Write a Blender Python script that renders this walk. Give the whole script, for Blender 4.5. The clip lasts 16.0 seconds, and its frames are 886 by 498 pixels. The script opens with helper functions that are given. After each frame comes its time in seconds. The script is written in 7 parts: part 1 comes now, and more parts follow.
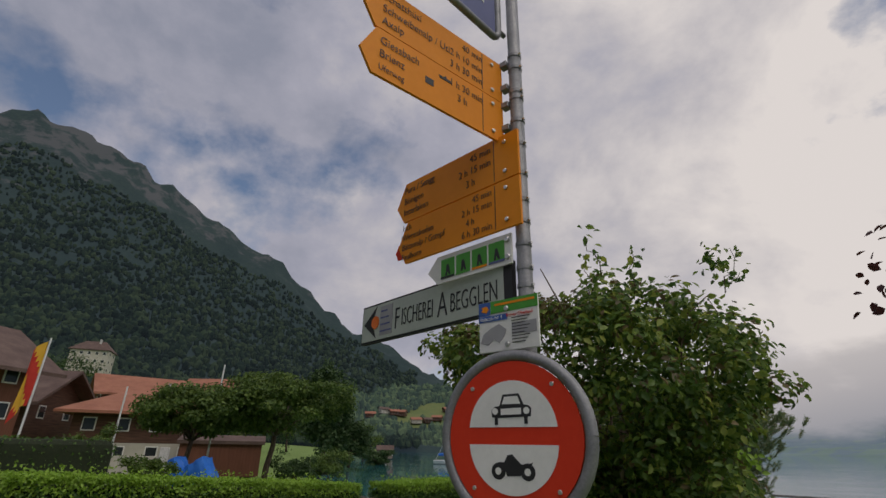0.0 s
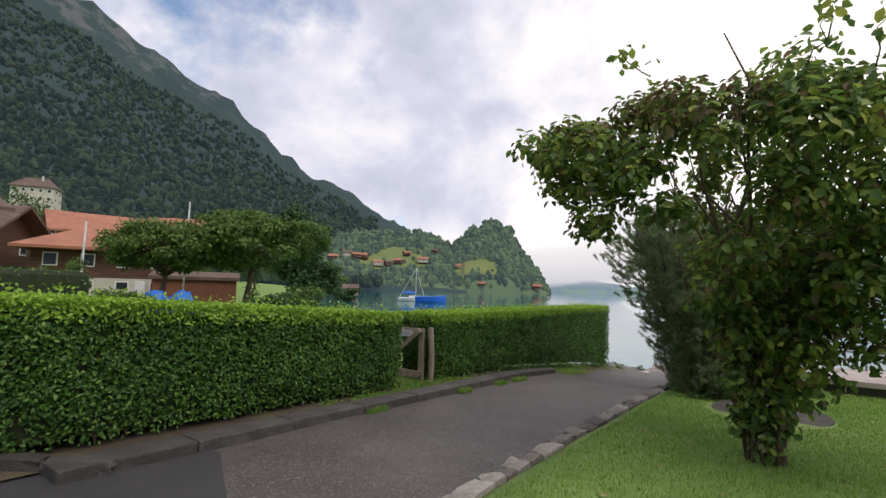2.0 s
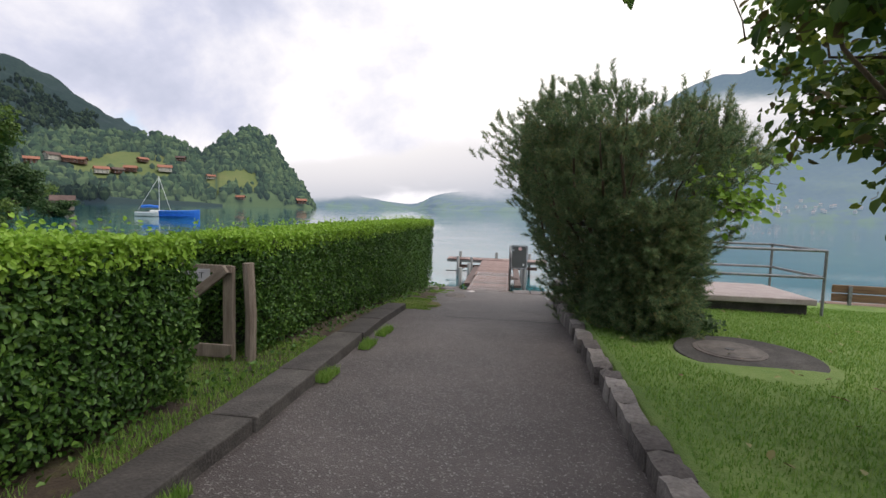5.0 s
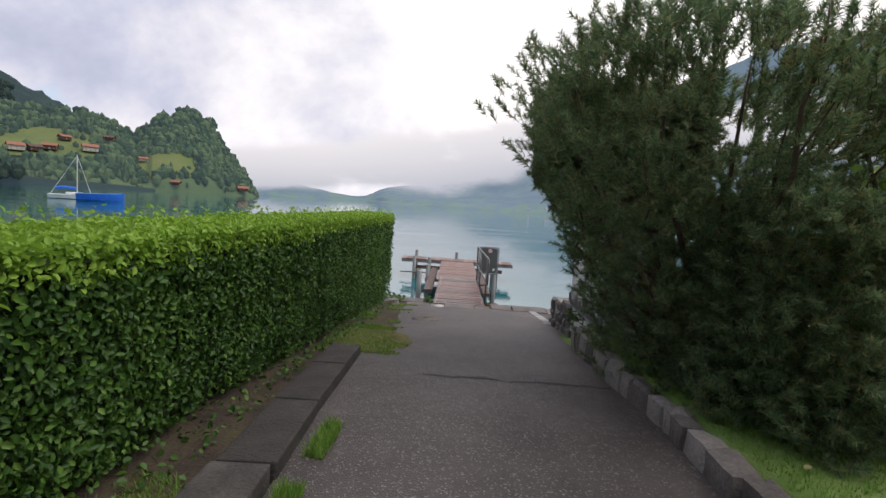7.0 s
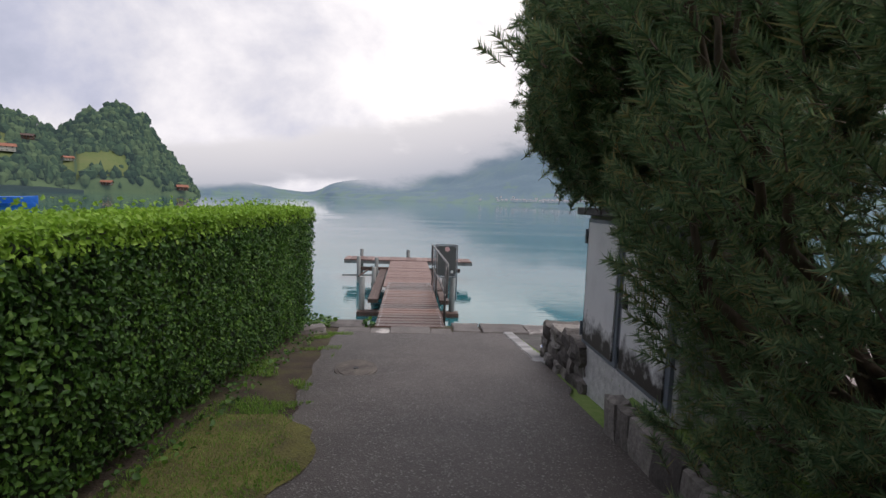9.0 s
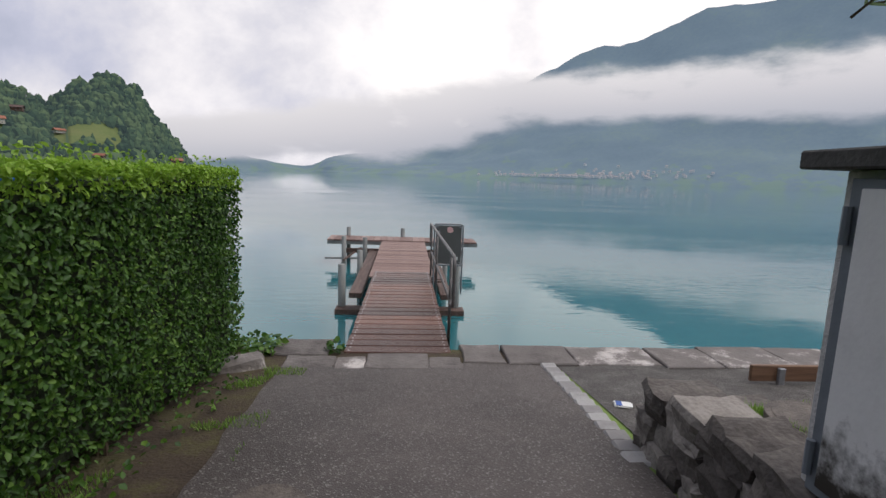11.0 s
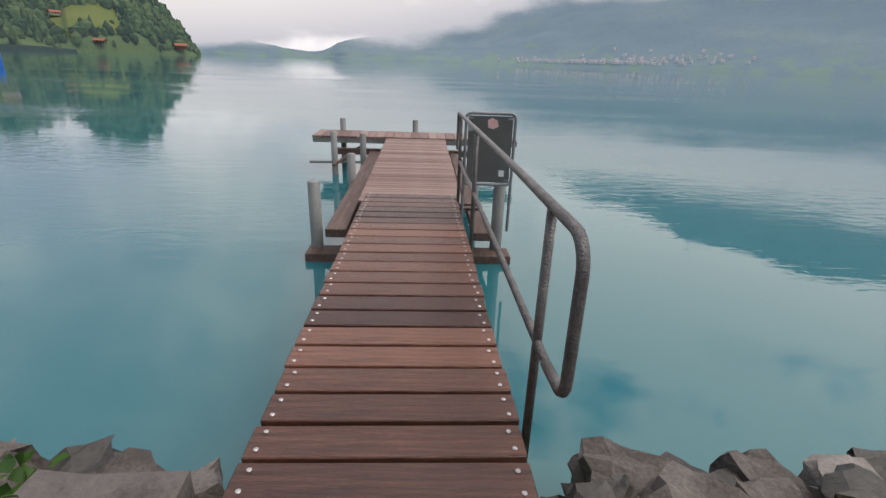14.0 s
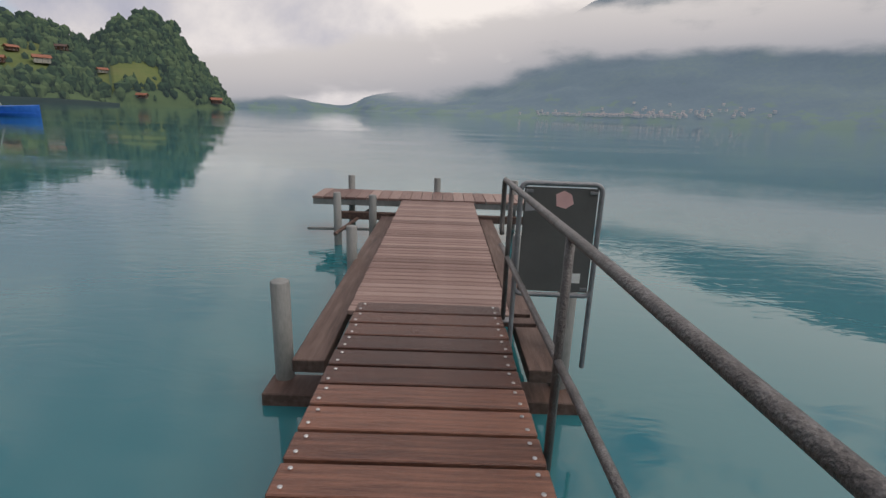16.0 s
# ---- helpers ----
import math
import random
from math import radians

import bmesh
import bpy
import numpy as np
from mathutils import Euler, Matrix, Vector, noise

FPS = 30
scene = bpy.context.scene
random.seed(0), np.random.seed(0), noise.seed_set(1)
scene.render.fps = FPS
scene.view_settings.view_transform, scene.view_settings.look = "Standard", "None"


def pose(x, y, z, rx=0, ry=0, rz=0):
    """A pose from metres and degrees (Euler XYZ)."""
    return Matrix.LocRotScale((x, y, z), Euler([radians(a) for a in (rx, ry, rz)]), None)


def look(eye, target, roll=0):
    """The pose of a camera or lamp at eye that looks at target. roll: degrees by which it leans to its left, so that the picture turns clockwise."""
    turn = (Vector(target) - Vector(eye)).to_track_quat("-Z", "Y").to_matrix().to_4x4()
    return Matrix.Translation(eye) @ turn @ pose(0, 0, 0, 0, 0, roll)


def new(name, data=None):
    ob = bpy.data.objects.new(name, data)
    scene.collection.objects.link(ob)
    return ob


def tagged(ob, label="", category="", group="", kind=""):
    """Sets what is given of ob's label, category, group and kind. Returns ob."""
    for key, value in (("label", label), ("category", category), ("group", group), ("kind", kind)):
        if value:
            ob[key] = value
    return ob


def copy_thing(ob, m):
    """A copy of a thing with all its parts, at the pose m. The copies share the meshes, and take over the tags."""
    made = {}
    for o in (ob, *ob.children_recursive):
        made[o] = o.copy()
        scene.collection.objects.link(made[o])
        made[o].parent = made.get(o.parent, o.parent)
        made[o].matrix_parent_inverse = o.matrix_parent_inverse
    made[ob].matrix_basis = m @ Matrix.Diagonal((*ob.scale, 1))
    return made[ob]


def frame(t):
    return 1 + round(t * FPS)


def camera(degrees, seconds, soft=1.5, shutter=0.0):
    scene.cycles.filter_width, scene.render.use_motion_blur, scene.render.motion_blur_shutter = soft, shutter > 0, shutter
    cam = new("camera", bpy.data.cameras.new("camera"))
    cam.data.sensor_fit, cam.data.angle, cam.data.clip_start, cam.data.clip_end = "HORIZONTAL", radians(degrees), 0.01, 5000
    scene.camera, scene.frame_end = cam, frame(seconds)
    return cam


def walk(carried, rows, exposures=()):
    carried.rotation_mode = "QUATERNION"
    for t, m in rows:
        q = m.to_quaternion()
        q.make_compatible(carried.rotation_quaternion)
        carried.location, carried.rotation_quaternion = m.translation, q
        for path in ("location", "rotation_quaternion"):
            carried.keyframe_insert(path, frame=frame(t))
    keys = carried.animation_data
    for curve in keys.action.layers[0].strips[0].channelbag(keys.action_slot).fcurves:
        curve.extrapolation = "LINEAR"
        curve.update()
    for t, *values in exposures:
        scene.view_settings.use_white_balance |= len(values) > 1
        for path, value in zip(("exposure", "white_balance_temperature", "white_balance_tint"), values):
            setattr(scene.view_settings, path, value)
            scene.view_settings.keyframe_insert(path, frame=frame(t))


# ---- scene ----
cam = camera(84.7, 16.0)

PATH = [
    (0, (5.388, -16.98, 2.828), (4.174, -15.582, 3.587), 1.0),
    (0.5, (5.061, -16.949, 2.706), (3.821, -15.503, 3.316), 1.6),
    (1, (4.619, -16.955, 2.665), (3.387, -15.442, 3.101), 2.0),
    (1.5, (4.002, -16.817, 2.668), (2.793, -15.243, 2.916), 1.5),
    (2, (3.375, -16.691, 2.638), (2.206, -15.076, 2.801), 1.5),
    (2.5, (2.768, -16.43, 2.571), (1.705, -14.738, 2.653), 1.2),
    (3, (2.183, -16.11, 2.541), (1.267, -14.332, 2.556), 0.8),
    (3.5, (1.736, -15.685, 2.537), (1.016, -13.82, 2.504), 0.6),
    (4, (1.305, -15.178, 2.528), (0.737, -13.264, 2.43), 0.9),
    (4.5, (0.999, -14.653, 2.515), (0.589, -12.701, 2.369), 1.1),
    (5, (0.745, -14.1, 2.502), (0.452, -12.128, 2.342), 1.7),
    (7.5, (-0.076, -10.522, 2.435), (-0.1, -8.53, 2.261), 3.4),
    (8, (-0.046, -9.837, 2.423), (-0.007, -7.845, 2.246), 2.7),
    (10.5, (0.121, -6.057, 2.277), (0.263, -4.078, 2.019), 2.0),
    (11, (0.133, -5.399, 2.224), (0.259, -3.425, 1.928), 2.1),
    (11.5, (0.157, -4.693, 2.136), (0.281, -2.727, 1.791), 2.2),
    (12, (0.124, -4.043, 2.114), (0.216, -2.087, 1.711), 2.9),
    (12.5, (0.135, -3.333, 2.019), (0.247, -1.388, 1.566), 2.4),
    (13, (0.122, -2.575, 1.932), (0.209, -0.653, 1.387), 2.0),
    (13.5, (0.119, -1.916, 1.861), (0.226, -0.028, 1.21), 2.2),
    (14, (0.142, -1.182, 1.78), (0.21, 0.684, 1.062), 2.0),
    (14.5, (0.1, -0.486, 1.685), (0.158, 1.376, 0.958), 2.3),
    (15, (0.078, 0.167, 1.659), (0.113, 2.047, 0.978), 2.2),
    (15.5, (0.043, 0.742, 1.666), (0.036, 2.646, 1.054), 2.0),
    (16, (0.064, 1.344, 1.679), (0.043, 3.271, 1.146), 2.0),
]
walk(cam, [(t, look(eye, target, roll)) for t, eye, target, roll in PATH], [
    (0, -0.7, 6750, 13), (0.5, -0.62, 7050, 17), (1.0, -0.35, 7050, 17), (1.5, 0.05, 6600, 12),
    (2.5, 0.33, 6700, 11), (5.0, 0.28, 6550, 11), (8.0, 0.05, 6450, 13), (10.5, -0.05, 6450, 12),
    (12.5, 0.05, 6500, 11), (14.5, 0.15, 6700, 12), (15.0, 0.05, 6700, 12), (16.0, -0.33, 6800, 12),
])

# ---- light ----
WATER = -0.88
world = bpy.data.worlds.new("sky")
scene.world = world
world.use_nodes = True
wn, wl = world.node_tree.nodes, world.node_tree.links
wn.clear()


def node(nodes, kind, **values):
    n = nodes.new(kind)
    for key, value in values.items():
        if key in n.inputs:
            n.inputs[key].default_value = value
    return n


def ramp(nodes, stops, smooth=False):
    n = nodes.new("ShaderNodeValToRGB")
    while len(n.color_ramp.elements) < len(stops):
        n.color_ramp.elements.new(0.5)
    for e, (p, c) in zip(n.color_ramp.elements, stops):
        e.position = p
        e.color = (*c, 1) if len(c) == 3 else c
    if smooth:
        n.color_ramp.interpolation = "EASE"
    return n


def build_sky():
    tc = wn.new("ShaderNodeTexCoord")
    sky = wn.new("ShaderNodeTexSky")
    sky.sky_type, sky.sun_disc = "NISHITA", False
    sky.sun_elevation, sky.sun_rotation = radians(58), radians(104)
    blue = wn.new("ShaderNodeMix")
    blue.data_type, blue.blend_type = "RGBA", "MULTIPLY"
    blue.inputs[0].default_value = 1
    wl.new(sky.outputs[0], blue.inputs[6])
    blue.inputs[7].default_value = (0.15, 0.15, 0.15, 1)
    # clouds: flattened towards the horizon
    mp = wn.new("ShaderNodeMapping")
    mp.inputs["Scale"].default_value = (1.0, 1.0, 1.35)
    mp.inputs["Location"].default_value = (2.35, 0.55, 0.4)
    wl.new(tc.outputs["Generated"], mp.inputs[0])
    big = node(wn, "ShaderNodeTexNoise", Scale=1.7, Detail=9.0, Roughness=0.55, Distortion=0.0)
    fine = node(wn, "ShaderNodeTexNoise", Scale=2.7, Detail=10.0, Roughness=0.57, Distortion=0.15)
    wl.new(mp.outputs[0], big.inputs["Vector"])
    wl.new(mp.outputs[0], fine.inputs["Vector"])
    # broad brightening towards the veiled sun, over the lake
    dot = wn.new("ShaderNodeVectorMath")
    dot.operation = "DOT_PRODUCT"
    dot.inputs[1].default_value = (0.55, 0.72, 0.42)
    wl.new(tc.outputs["Generated"], dot.inputs[0])
    glow = wn.new("ShaderNodeMapRange")
    glow.inputs["From Min"].default_value, glow.inputs["From Max"].default_value = 0.25, 0.98
    glow.inputs["To Min"].default_value, glow.inputs["To Max"].default_value = -0.29, 0.12
    wl.new(dot.outputs["Value"], glow.inputs["Value"])
    add = wn.new("ShaderNodeMath")
    add.operation = "MULTIPLY_ADD"
    wl.new(fine.outputs["Fac"], add.inputs[0])
    add.inputs[1].default_value = 1.4
    wl.new(glow.outputs[0], add.inputs[2])
    tone = ramp(wn, [(0.20, (0.40, 0.44, 0.56)), (0.40, (0.57, 0.59, 0.71)), (0.56, (0.79, 0.78, 0.83)), (0.78, (1.13, 1.09, 1.07))])
    wl.new(add.outputs[0], tone.inputs[0])
    gap = ramp(wn, [(0.35, (0, 0, 0)), (0.42, (1, 1, 1))])
    # the cover opens up overhead
    high = wn.new("ShaderNodeSeparateXYZ")
    wl.new(tc.outputs["Generated"], high.inputs[0])
    thin = wn.new("ShaderNodeMapRange")
    thin.inputs["From Min"].default_value, thin.inputs["From Max"].default_value = 0.34, 0.75
    thin.inputs["To Min"].default_value, thin.inputs["To Max"].default_value = 0.0, 0.055
    wl.new(high.outputs[2], thin.inputs["Value"])
    less = wn.new("ShaderNodeMath")
    less.operation = "SUBTRACT"
    wl.new(big.outputs["Fac"], less.inputs[0])
    wl.new(thin.outputs[0], less.inputs[1])
    wl.new(less.outputs[0], gap.inputs[0])
    mix = wn.new("ShaderNodeMix")
    mix.data_type = "RGBA"
    wl.new(gap.outputs[0], mix.inputs[0])
    wl.new(blue.outputs[2], mix.inputs[6])
    wl.new(tone.outputs[0], mix.inputs[7])
    bg = wn.new("ShaderNodeBackground")
    bg.inputs["Strength"].default_value = 1.0
    out = wn.new("ShaderNodeOutputWorld")
    wl.new(mix.outputs[2], bg.inputs[0])
    wl.new(bg.outputs[0], out.inputs[0])


build_sky()
sun = new("sun", bpy.data.lights.new("sun", "SUN"))
sun.data.energy, sun.data.angle, sun.data.color = 1.7, radians(50), (1.0, 0.95, 0.88)
SUN_AZ, SUN_EL = radians(104), radians(58)
sun.matrix_world = look((0, 0, 0), (-math.sin(SUN_AZ) * math.cos(SUN_EL), -math.cos(SUN_AZ) * math.cos(SUN_EL), -math.sin(SUN_EL)))

# ---- materials ----


def material(name, stops, scale=6.0, rough=0.7, bump=0.2, bump_scale=40.0, metal=0.0, detail=6.0, spread=0.0, stretch=(1, 1, 1), glow=None, coords="Object", fine=0.0, specular=0.5, coat=0.0):
    """Noise-driven colour between the stops, fine relief, and some change from piece to piece."""
    m = bpy.data.materials.new(name)
    m.use_nodes = True
    n, l = m.node_tree.nodes, m.node_tree.links
    bsdf = n["Principled BSDF"]
    bsdf.inputs["Roughness"].default_value, bsdf.inputs["Metallic"].default_value = rough, metal
    bsdf.inputs["Specular IOR Level"].default_value = specular
    bsdf.inputs["Coat Weight"].default_value = coat
    tc = n.new("ShaderNodeTexCoord")
    mp = n.new("ShaderNodeMapping")
    mp.inputs["Scale"].default_value = stretch
    l.new(tc.outputs[coords], mp.inputs[0])
    noise_1 = node(n, "ShaderNodeTexNoise", Scale=scale, Detail=detail, Roughness=0.6)
    l.new(mp.outputs[0], noise_1.inputs["Vector"])
    k = len(stops)
    r = ramp(n, [(0.30 + 0.40 * i / max(1, k - 1), c) for i, c in enumerate(stops)])
    fac = noise_1.outputs["Fac"]
    if fine:
        noise_3 = node(n, "ShaderNodeTexNoise", Scale=scale * 14, Detail=3.0)
        l.new(mp.outputs[0], noise_3.inputs["Vector"])
        mixf = n.new("ShaderNodeMix")
        mixf.inputs[0].default_value = fine
        l.new(fac, mixf.inputs[2])
        l.new(noise_3.outputs["Fac"], mixf.inputs[3])
        fac = mixf.outputs[0]
    if spread:
        info, isl = n.new("ShaderNodeObjectInfo"), n.new("ShaderNodeNewGeometry")
        a = n.new("ShaderNodeMath")
        a.operation = "ADD"
        l.new(info.outputs["Random"], a.inputs[0])
        l.new(isl.outputs["Random Per Island"], a.inputs[1])
        fr = n.new("ShaderNodeMath")
        fr.operation = "FRACT"
        l.new(a.outputs[0], fr.inputs[0])
        ma = n.new("ShaderNodeMath")
        ma.operation = "MULTIPLY_ADD"
        l.new(fr.outputs[0], ma.inputs[0])
        ma.inputs[1].default_value = spread
        sub = n.new("ShaderNodeMath")
        sub.operation = "SUBTRACT"
        l.new(fac, sub.inputs[0])
        sub.inputs[1].default_value = spread / 2
        l.new(sub.outputs[0], ma.inputs[2])
        fac = ma.outputs[0]
    l.new(fac, r.inputs[0])
    l.new(r.outputs[0], bsdf.inputs["Base Color"])
    if bump:
        noise_2 = node(n, "ShaderNodeTexNoise", Scale=bump_scale, Detail=4.0)
        l.new(mp.outputs[0], noise_2.inputs["Vector"])
        b = n.new("ShaderNodeBump")
        b.inputs["Strength"].default_value = bump
        b.inputs["Distance"].default_value = 0.02
        l.new(noise_2.outputs["Fac"], b.inputs["Height"])
        l.new(b.outputs[0], bsdf.inputs["Normal"])
    # even emission that stands in for distance haze on far surfaces
    if glow:
        bsdf.inputs["Emission Color"].default_value = (*glow[:3], 1)
        bsdf.inputs["Emission Strength"].default_value = glow[3]
    return m


def leaf_material(name, stops, rough=0.45, through_light=0.35):
    """Leaves that differ one by one and let some light through."""
    m = bpy.data.materials.new(name)
    m.use_nodes = True
    n, l = m.node_tree.nodes, m.node_tree.links
    n.clear()
    isl = n.new("ShaderNodeNewGeometry")
    tc = n.new("ShaderNodeTexCoord")
    patch = node(n, "ShaderNodeTexNoise", Scale=1.6, Detail=4.0)
    l.new(tc.outputs["Object"], patch.inputs["Vector"])
    mixf = n.new("ShaderNodeMix")
    mixf.inputs[0].default_value = 0.42
    l.new(isl.outputs["Random Per Island"], mixf.inputs[2])
    l.new(patch.outputs["Fac"], mixf.inputs[3])
    r = ramp(n, [(0.12 + 0.76 * i / (len(stops) - 1), c) for i, c in enumerate(stops)])
    l.new(mixf.outputs[0], r.inputs[0])
    p = n.new("ShaderNodeBsdfPrincipled")
    p.inputs["Roughness"].default_value = rough
    p.inputs["Specular IOR Level"].default_value = 0.35
    l.new(r.outputs[0], p.inputs["Base Color"])
    t = n.new("ShaderNodeBsdfTranslucent")
    l.new(r.outputs[0], t.inputs["Color"])
    mx = n.new("ShaderNodeMixShader")
    mx.inputs[0].default_value = through_light
    l.new(p.outputs[0], mx.inputs[1])
    l.new(t.outputs[0], mx.inputs[2])
    o = n.new("ShaderNodeOutputMaterial")
    l.new(mx.outputs[0], o.inputs[0])
    return m


def asphalt_material():
    m = material("asphalt", [(0.033, 0.026, 0.023), (0.062, 0.050, 0.045), (0.100, 0.083, 0.075)], scale=0.9, rough=0.60, bump=0.0, fine=0.25)
    n, l = m.node_tree.nodes, m.node_tree.links
    bsdf = n["Principled BSDF"]
    tc = n.new("ShaderNodeTexCoord")
    v = node(n, "ShaderNodeTexVoronoi", Scale=105.0)
    l.new(tc.outputs["Object"], v.inputs["Vector"])
    chips = ramp(n, [(0.86, (0, 0, 0)), (0.98, (1, 1, 1))])
    sep = n.new("ShaderNodeSeparateColor")
    l.new(v.outputs["Color"], sep.inputs[0])
    l.new(sep.outputs[0], chips.inputs[0])
    mix = n.new("ShaderNodeMix")
    mix.data_type = "RGBA"
    l.new(chips.outputs[0], mix.inputs[0])
    l.new(bsdf.inputs["Base Color"].links[0].from_socket, mix.inputs[6])
    mix.inputs[7].default_value = (0.20, 0.188, 0.178, 1)
    l.new(mix.outputs[2], bsdf.inputs["Base Color"])
    b = n.new("ShaderNodeBump")
    b.inputs["Strength"].default_value, b.inputs["Distance"].default_value = 0.75, 0.006
    l.new(v.outputs["Distance"], b.inputs["Height"])
    l.new(b.outputs[0], bsdf.inputs["Normal"])
    return m


def water_material():
    m = bpy.data.materials.new("lake_water")
    m.use_nodes = True
    n, l = m.node_tree.nodes, m.node_tree.links
    bsdf = n["Principled BSDF"]
    bsdf.inputs["Roughness"].default_value, bsdf.inputs["IOR"].default_value = 0.015, 1.45
    bsdf.inputs["Specular IOR Level"].default_value = 1.0
    tc = n.new("ShaderNodeTexCoord")
    big = node(n, "ShaderNodeTexNoise", Scale=0.012, Detail=3.0)
    l.new(tc.outputs["Object"], big.inputs["Vector"])
    r = ramp(n, [(0.3, (0.019, 0.126, 0.148)), (0.7, (0.032, 0.175, 0.193))])
    l.new(big.outputs["Fac"], r.inputs[0])
    l.new(r.outputs[0], bsdf.inputs["Base Color"])
    mp = n.new("ShaderNodeMapping")
    mp.inputs["Scale"].default_value = (1.0, 2.6, 1.0)
    mp.inputs["Rotation"].default_value = (0, 0, radians(-24))
    l.new(tc.outputs["Object"], mp.inputs[0])
    swell = node(n, "ShaderNodeTexNoise", Scale=0.16, Detail=2.0)
    rip = node(n, "ShaderNodeTexNoise", Scale=1.5, Detail=3.0, Distortion=0.8)
    area = node(n, "ShaderNodeTexNoise", Scale=0.045, Detail=3.0)
    for x in (swell, rip, area):
        l.new(mp.outputs[0], x.inputs["Vector"])
    where = ramp(n, [(0.44, (0.10, 0.10, 0.10)), (0.62, (1, 1, 1))])
    l.new(area.outputs["Fac"], where.inputs[0])
    mul = n.new("ShaderNodeMath")
    mul.operation = "MULTIPLY"
    l.new(rip.outputs["Fac"], mul.inputs[0])
    l.new(where.outputs[0], mul.inputs[1])
    b1 = n.new("ShaderNodeBump")
    b1.inputs["Strength"].default_value, b1.inputs["Distance"].default_value = 0.34, 0.035
    l.new(mul.outputs[0], b1.inputs["Height"])
    b2 = n.new("ShaderNodeBump")
    b2.inputs["Strength"].default_value, b2.inputs["Distance"].default_value = 0.2, 0.035
    l.new(swell.outputs["Fac"], b2.inputs["Height"])
    l.new(b1.outputs[0], b2.inputs["Normal"])
    l.new(b2.outputs[0], bsdf.inputs["Normal"])
    return m


M_ASPHALT = asphalt_material()
M_WATER = water_material()
M_FRESH = material("fresh_asphalt", [(0.022, 0.021, 0.022), (0.035, 0.033, 0.034)], scale=3, rough=0.7, bump=0.4, bump_scale=120)
M_GRASS = material("lawn_soil", [(0.085, 0.155, 0.028), (0.140, 0.225, 0.044), (0.22, 0.285, 0.08)], scale=1.3, rough=0.9, bump=0.8, bump_scale=60, fine=0.35)
M_BLADE = leaf_material("grass_blade", [(0.110, 0.225, 0.030), (0.175, 0.315, 0.052), (0.290, 0.390, 0.095)], 0.6, 0.45)
M_DIRT = material("mossy_soil", [(0.022, 0.015, 0.010), (0.055, 0.038, 0.024), (0.085, 0.085, 0.024)], scale=3, rough=0.95, bump=0.8, bump_scale=45, fine=0.3)
M_MOSS = material("yellow_moss", [(0.05, 0.040, 0.022), (0.115, 0.105, 0.028), (0.19, 0.185, 0.045)], scale=4, rough=0.95, bump=0.9, bump_scale=60, fine=0.4)
M_GRAVEL = material("gravel", [(0.045, 0.040, 0.037), (0.095, 0.087, 0.080), (0.22, 0.21, 0.195)], scale=5, rough=0.9, bump=1.0, bump_scale=70, fine=0.6)
M_KERB = material("weathered_concrete", [(0.022, 0.019, 0.017), (0.048, 0.042, 0.037), (0.105, 0.095, 0.082)], scale=3.5, rough=0.85, bump=0.5, bump_scale=55, spread=0.25, fine=0.35)
M_STONE = material("grey_limestone", [(0.066, 0.056, 0.050), (0.150, 0.132, 0.117), (0.29, 0.262, 0.235)], scale=3.2, rough=0.85, bump=0.6, bump_scale=30, spread=0.35, fine=0.3)
M_SLAB = material("shore_slab_stone", [(0.070, 0.060, 0.055), (0.125, 0.110, 0.102), (0.150, 0.133, 0.122), (0.18, 0.16, 0.148), (0.52, 0.48, 0.45)], scale=3.4, rough=0.8, bump=0.7, bump_scale=26, spread=0.22, fine=0.2)
M_COBBLE = material("granite_sett", [(0.24, 0.23, 0.225), (0.36, 0.35, 0.34)], scale=8, rough=0.8, bump=0.4, spread=0.8)
M_DARKROCK = material("wet_rock", [(0.025, 0.023, 0.02), (0.06, 0.055, 0.048), (0.13, 0.12, 0.105)], scale=5, rough=0.5, bump=0.8, bump_scale=22)
M_PLANK = material("stained_plank", [(0.034, 0.014, 0.010), (0.105, 0.044, 0.029), (0.25, 0.112, 0.072)], scale=4.0, rough=0.30, bump=0.35, bump_scale=30, stretch=(0.5, 9, 4), spread=0.30, fine=0.3)
M_PLANK_OLD = material("faded_plank", [(0.15, 0.085, 0.07), (0.25, 0.155, 0.13), (0.34, 0.235, 0.20)], scale=4.0, rough=0.6, bump=0.35, bump_scale=30, stretch=(0.5, 9, 4), spread=0.35, fine=0.3)
M_PLANK_T = material("faded_end_plank", [(0.15, 0.085, 0.07), (0.25, 0.155, 0.13), (0.34, 0.235, 0.20)], scale=4.0, rough=0.6, bump=0.35, bump_scale=30, stretch=(9, 0.5, 4), spread=0.35, fine=0.3)
M_BEAM = material("dark_timber", [(0.06, 0.035, 0.027), (0.11, 0.065, 0.05), (0.17, 0.11, 0.09)], scale=3, rough=0.6, bump=0.4, stretch=(6, 0.6, 6), spread=0.2)
M_PILE = material("grey_pile", [(0.132, 0.138, 0.132), (0.218, 0.224, 0.213), (0.310, 0.310, 0.293)], scale=4, rough=0.55, bump=0.3, bump_scale=25, stretch=(1, 1, 0.3), spread=0.2, fine=0.3)
M_GALV = material("galvanised_steel", [(0.15, 0.155, 0.165), (0.24, 0.245, 0.255), (0.35, 0.355, 0.365)], scale=9, rough=0.5, metal=0.35, bump=0.1, bump_scale=60, fine=0.3)
M_STEEL = material("bright_bolt_steel", [(0.5, 0.5, 0.5), (0.7, 0.7, 0.7)], scale=20, rough=0.3, metal=0.8, bump=0)
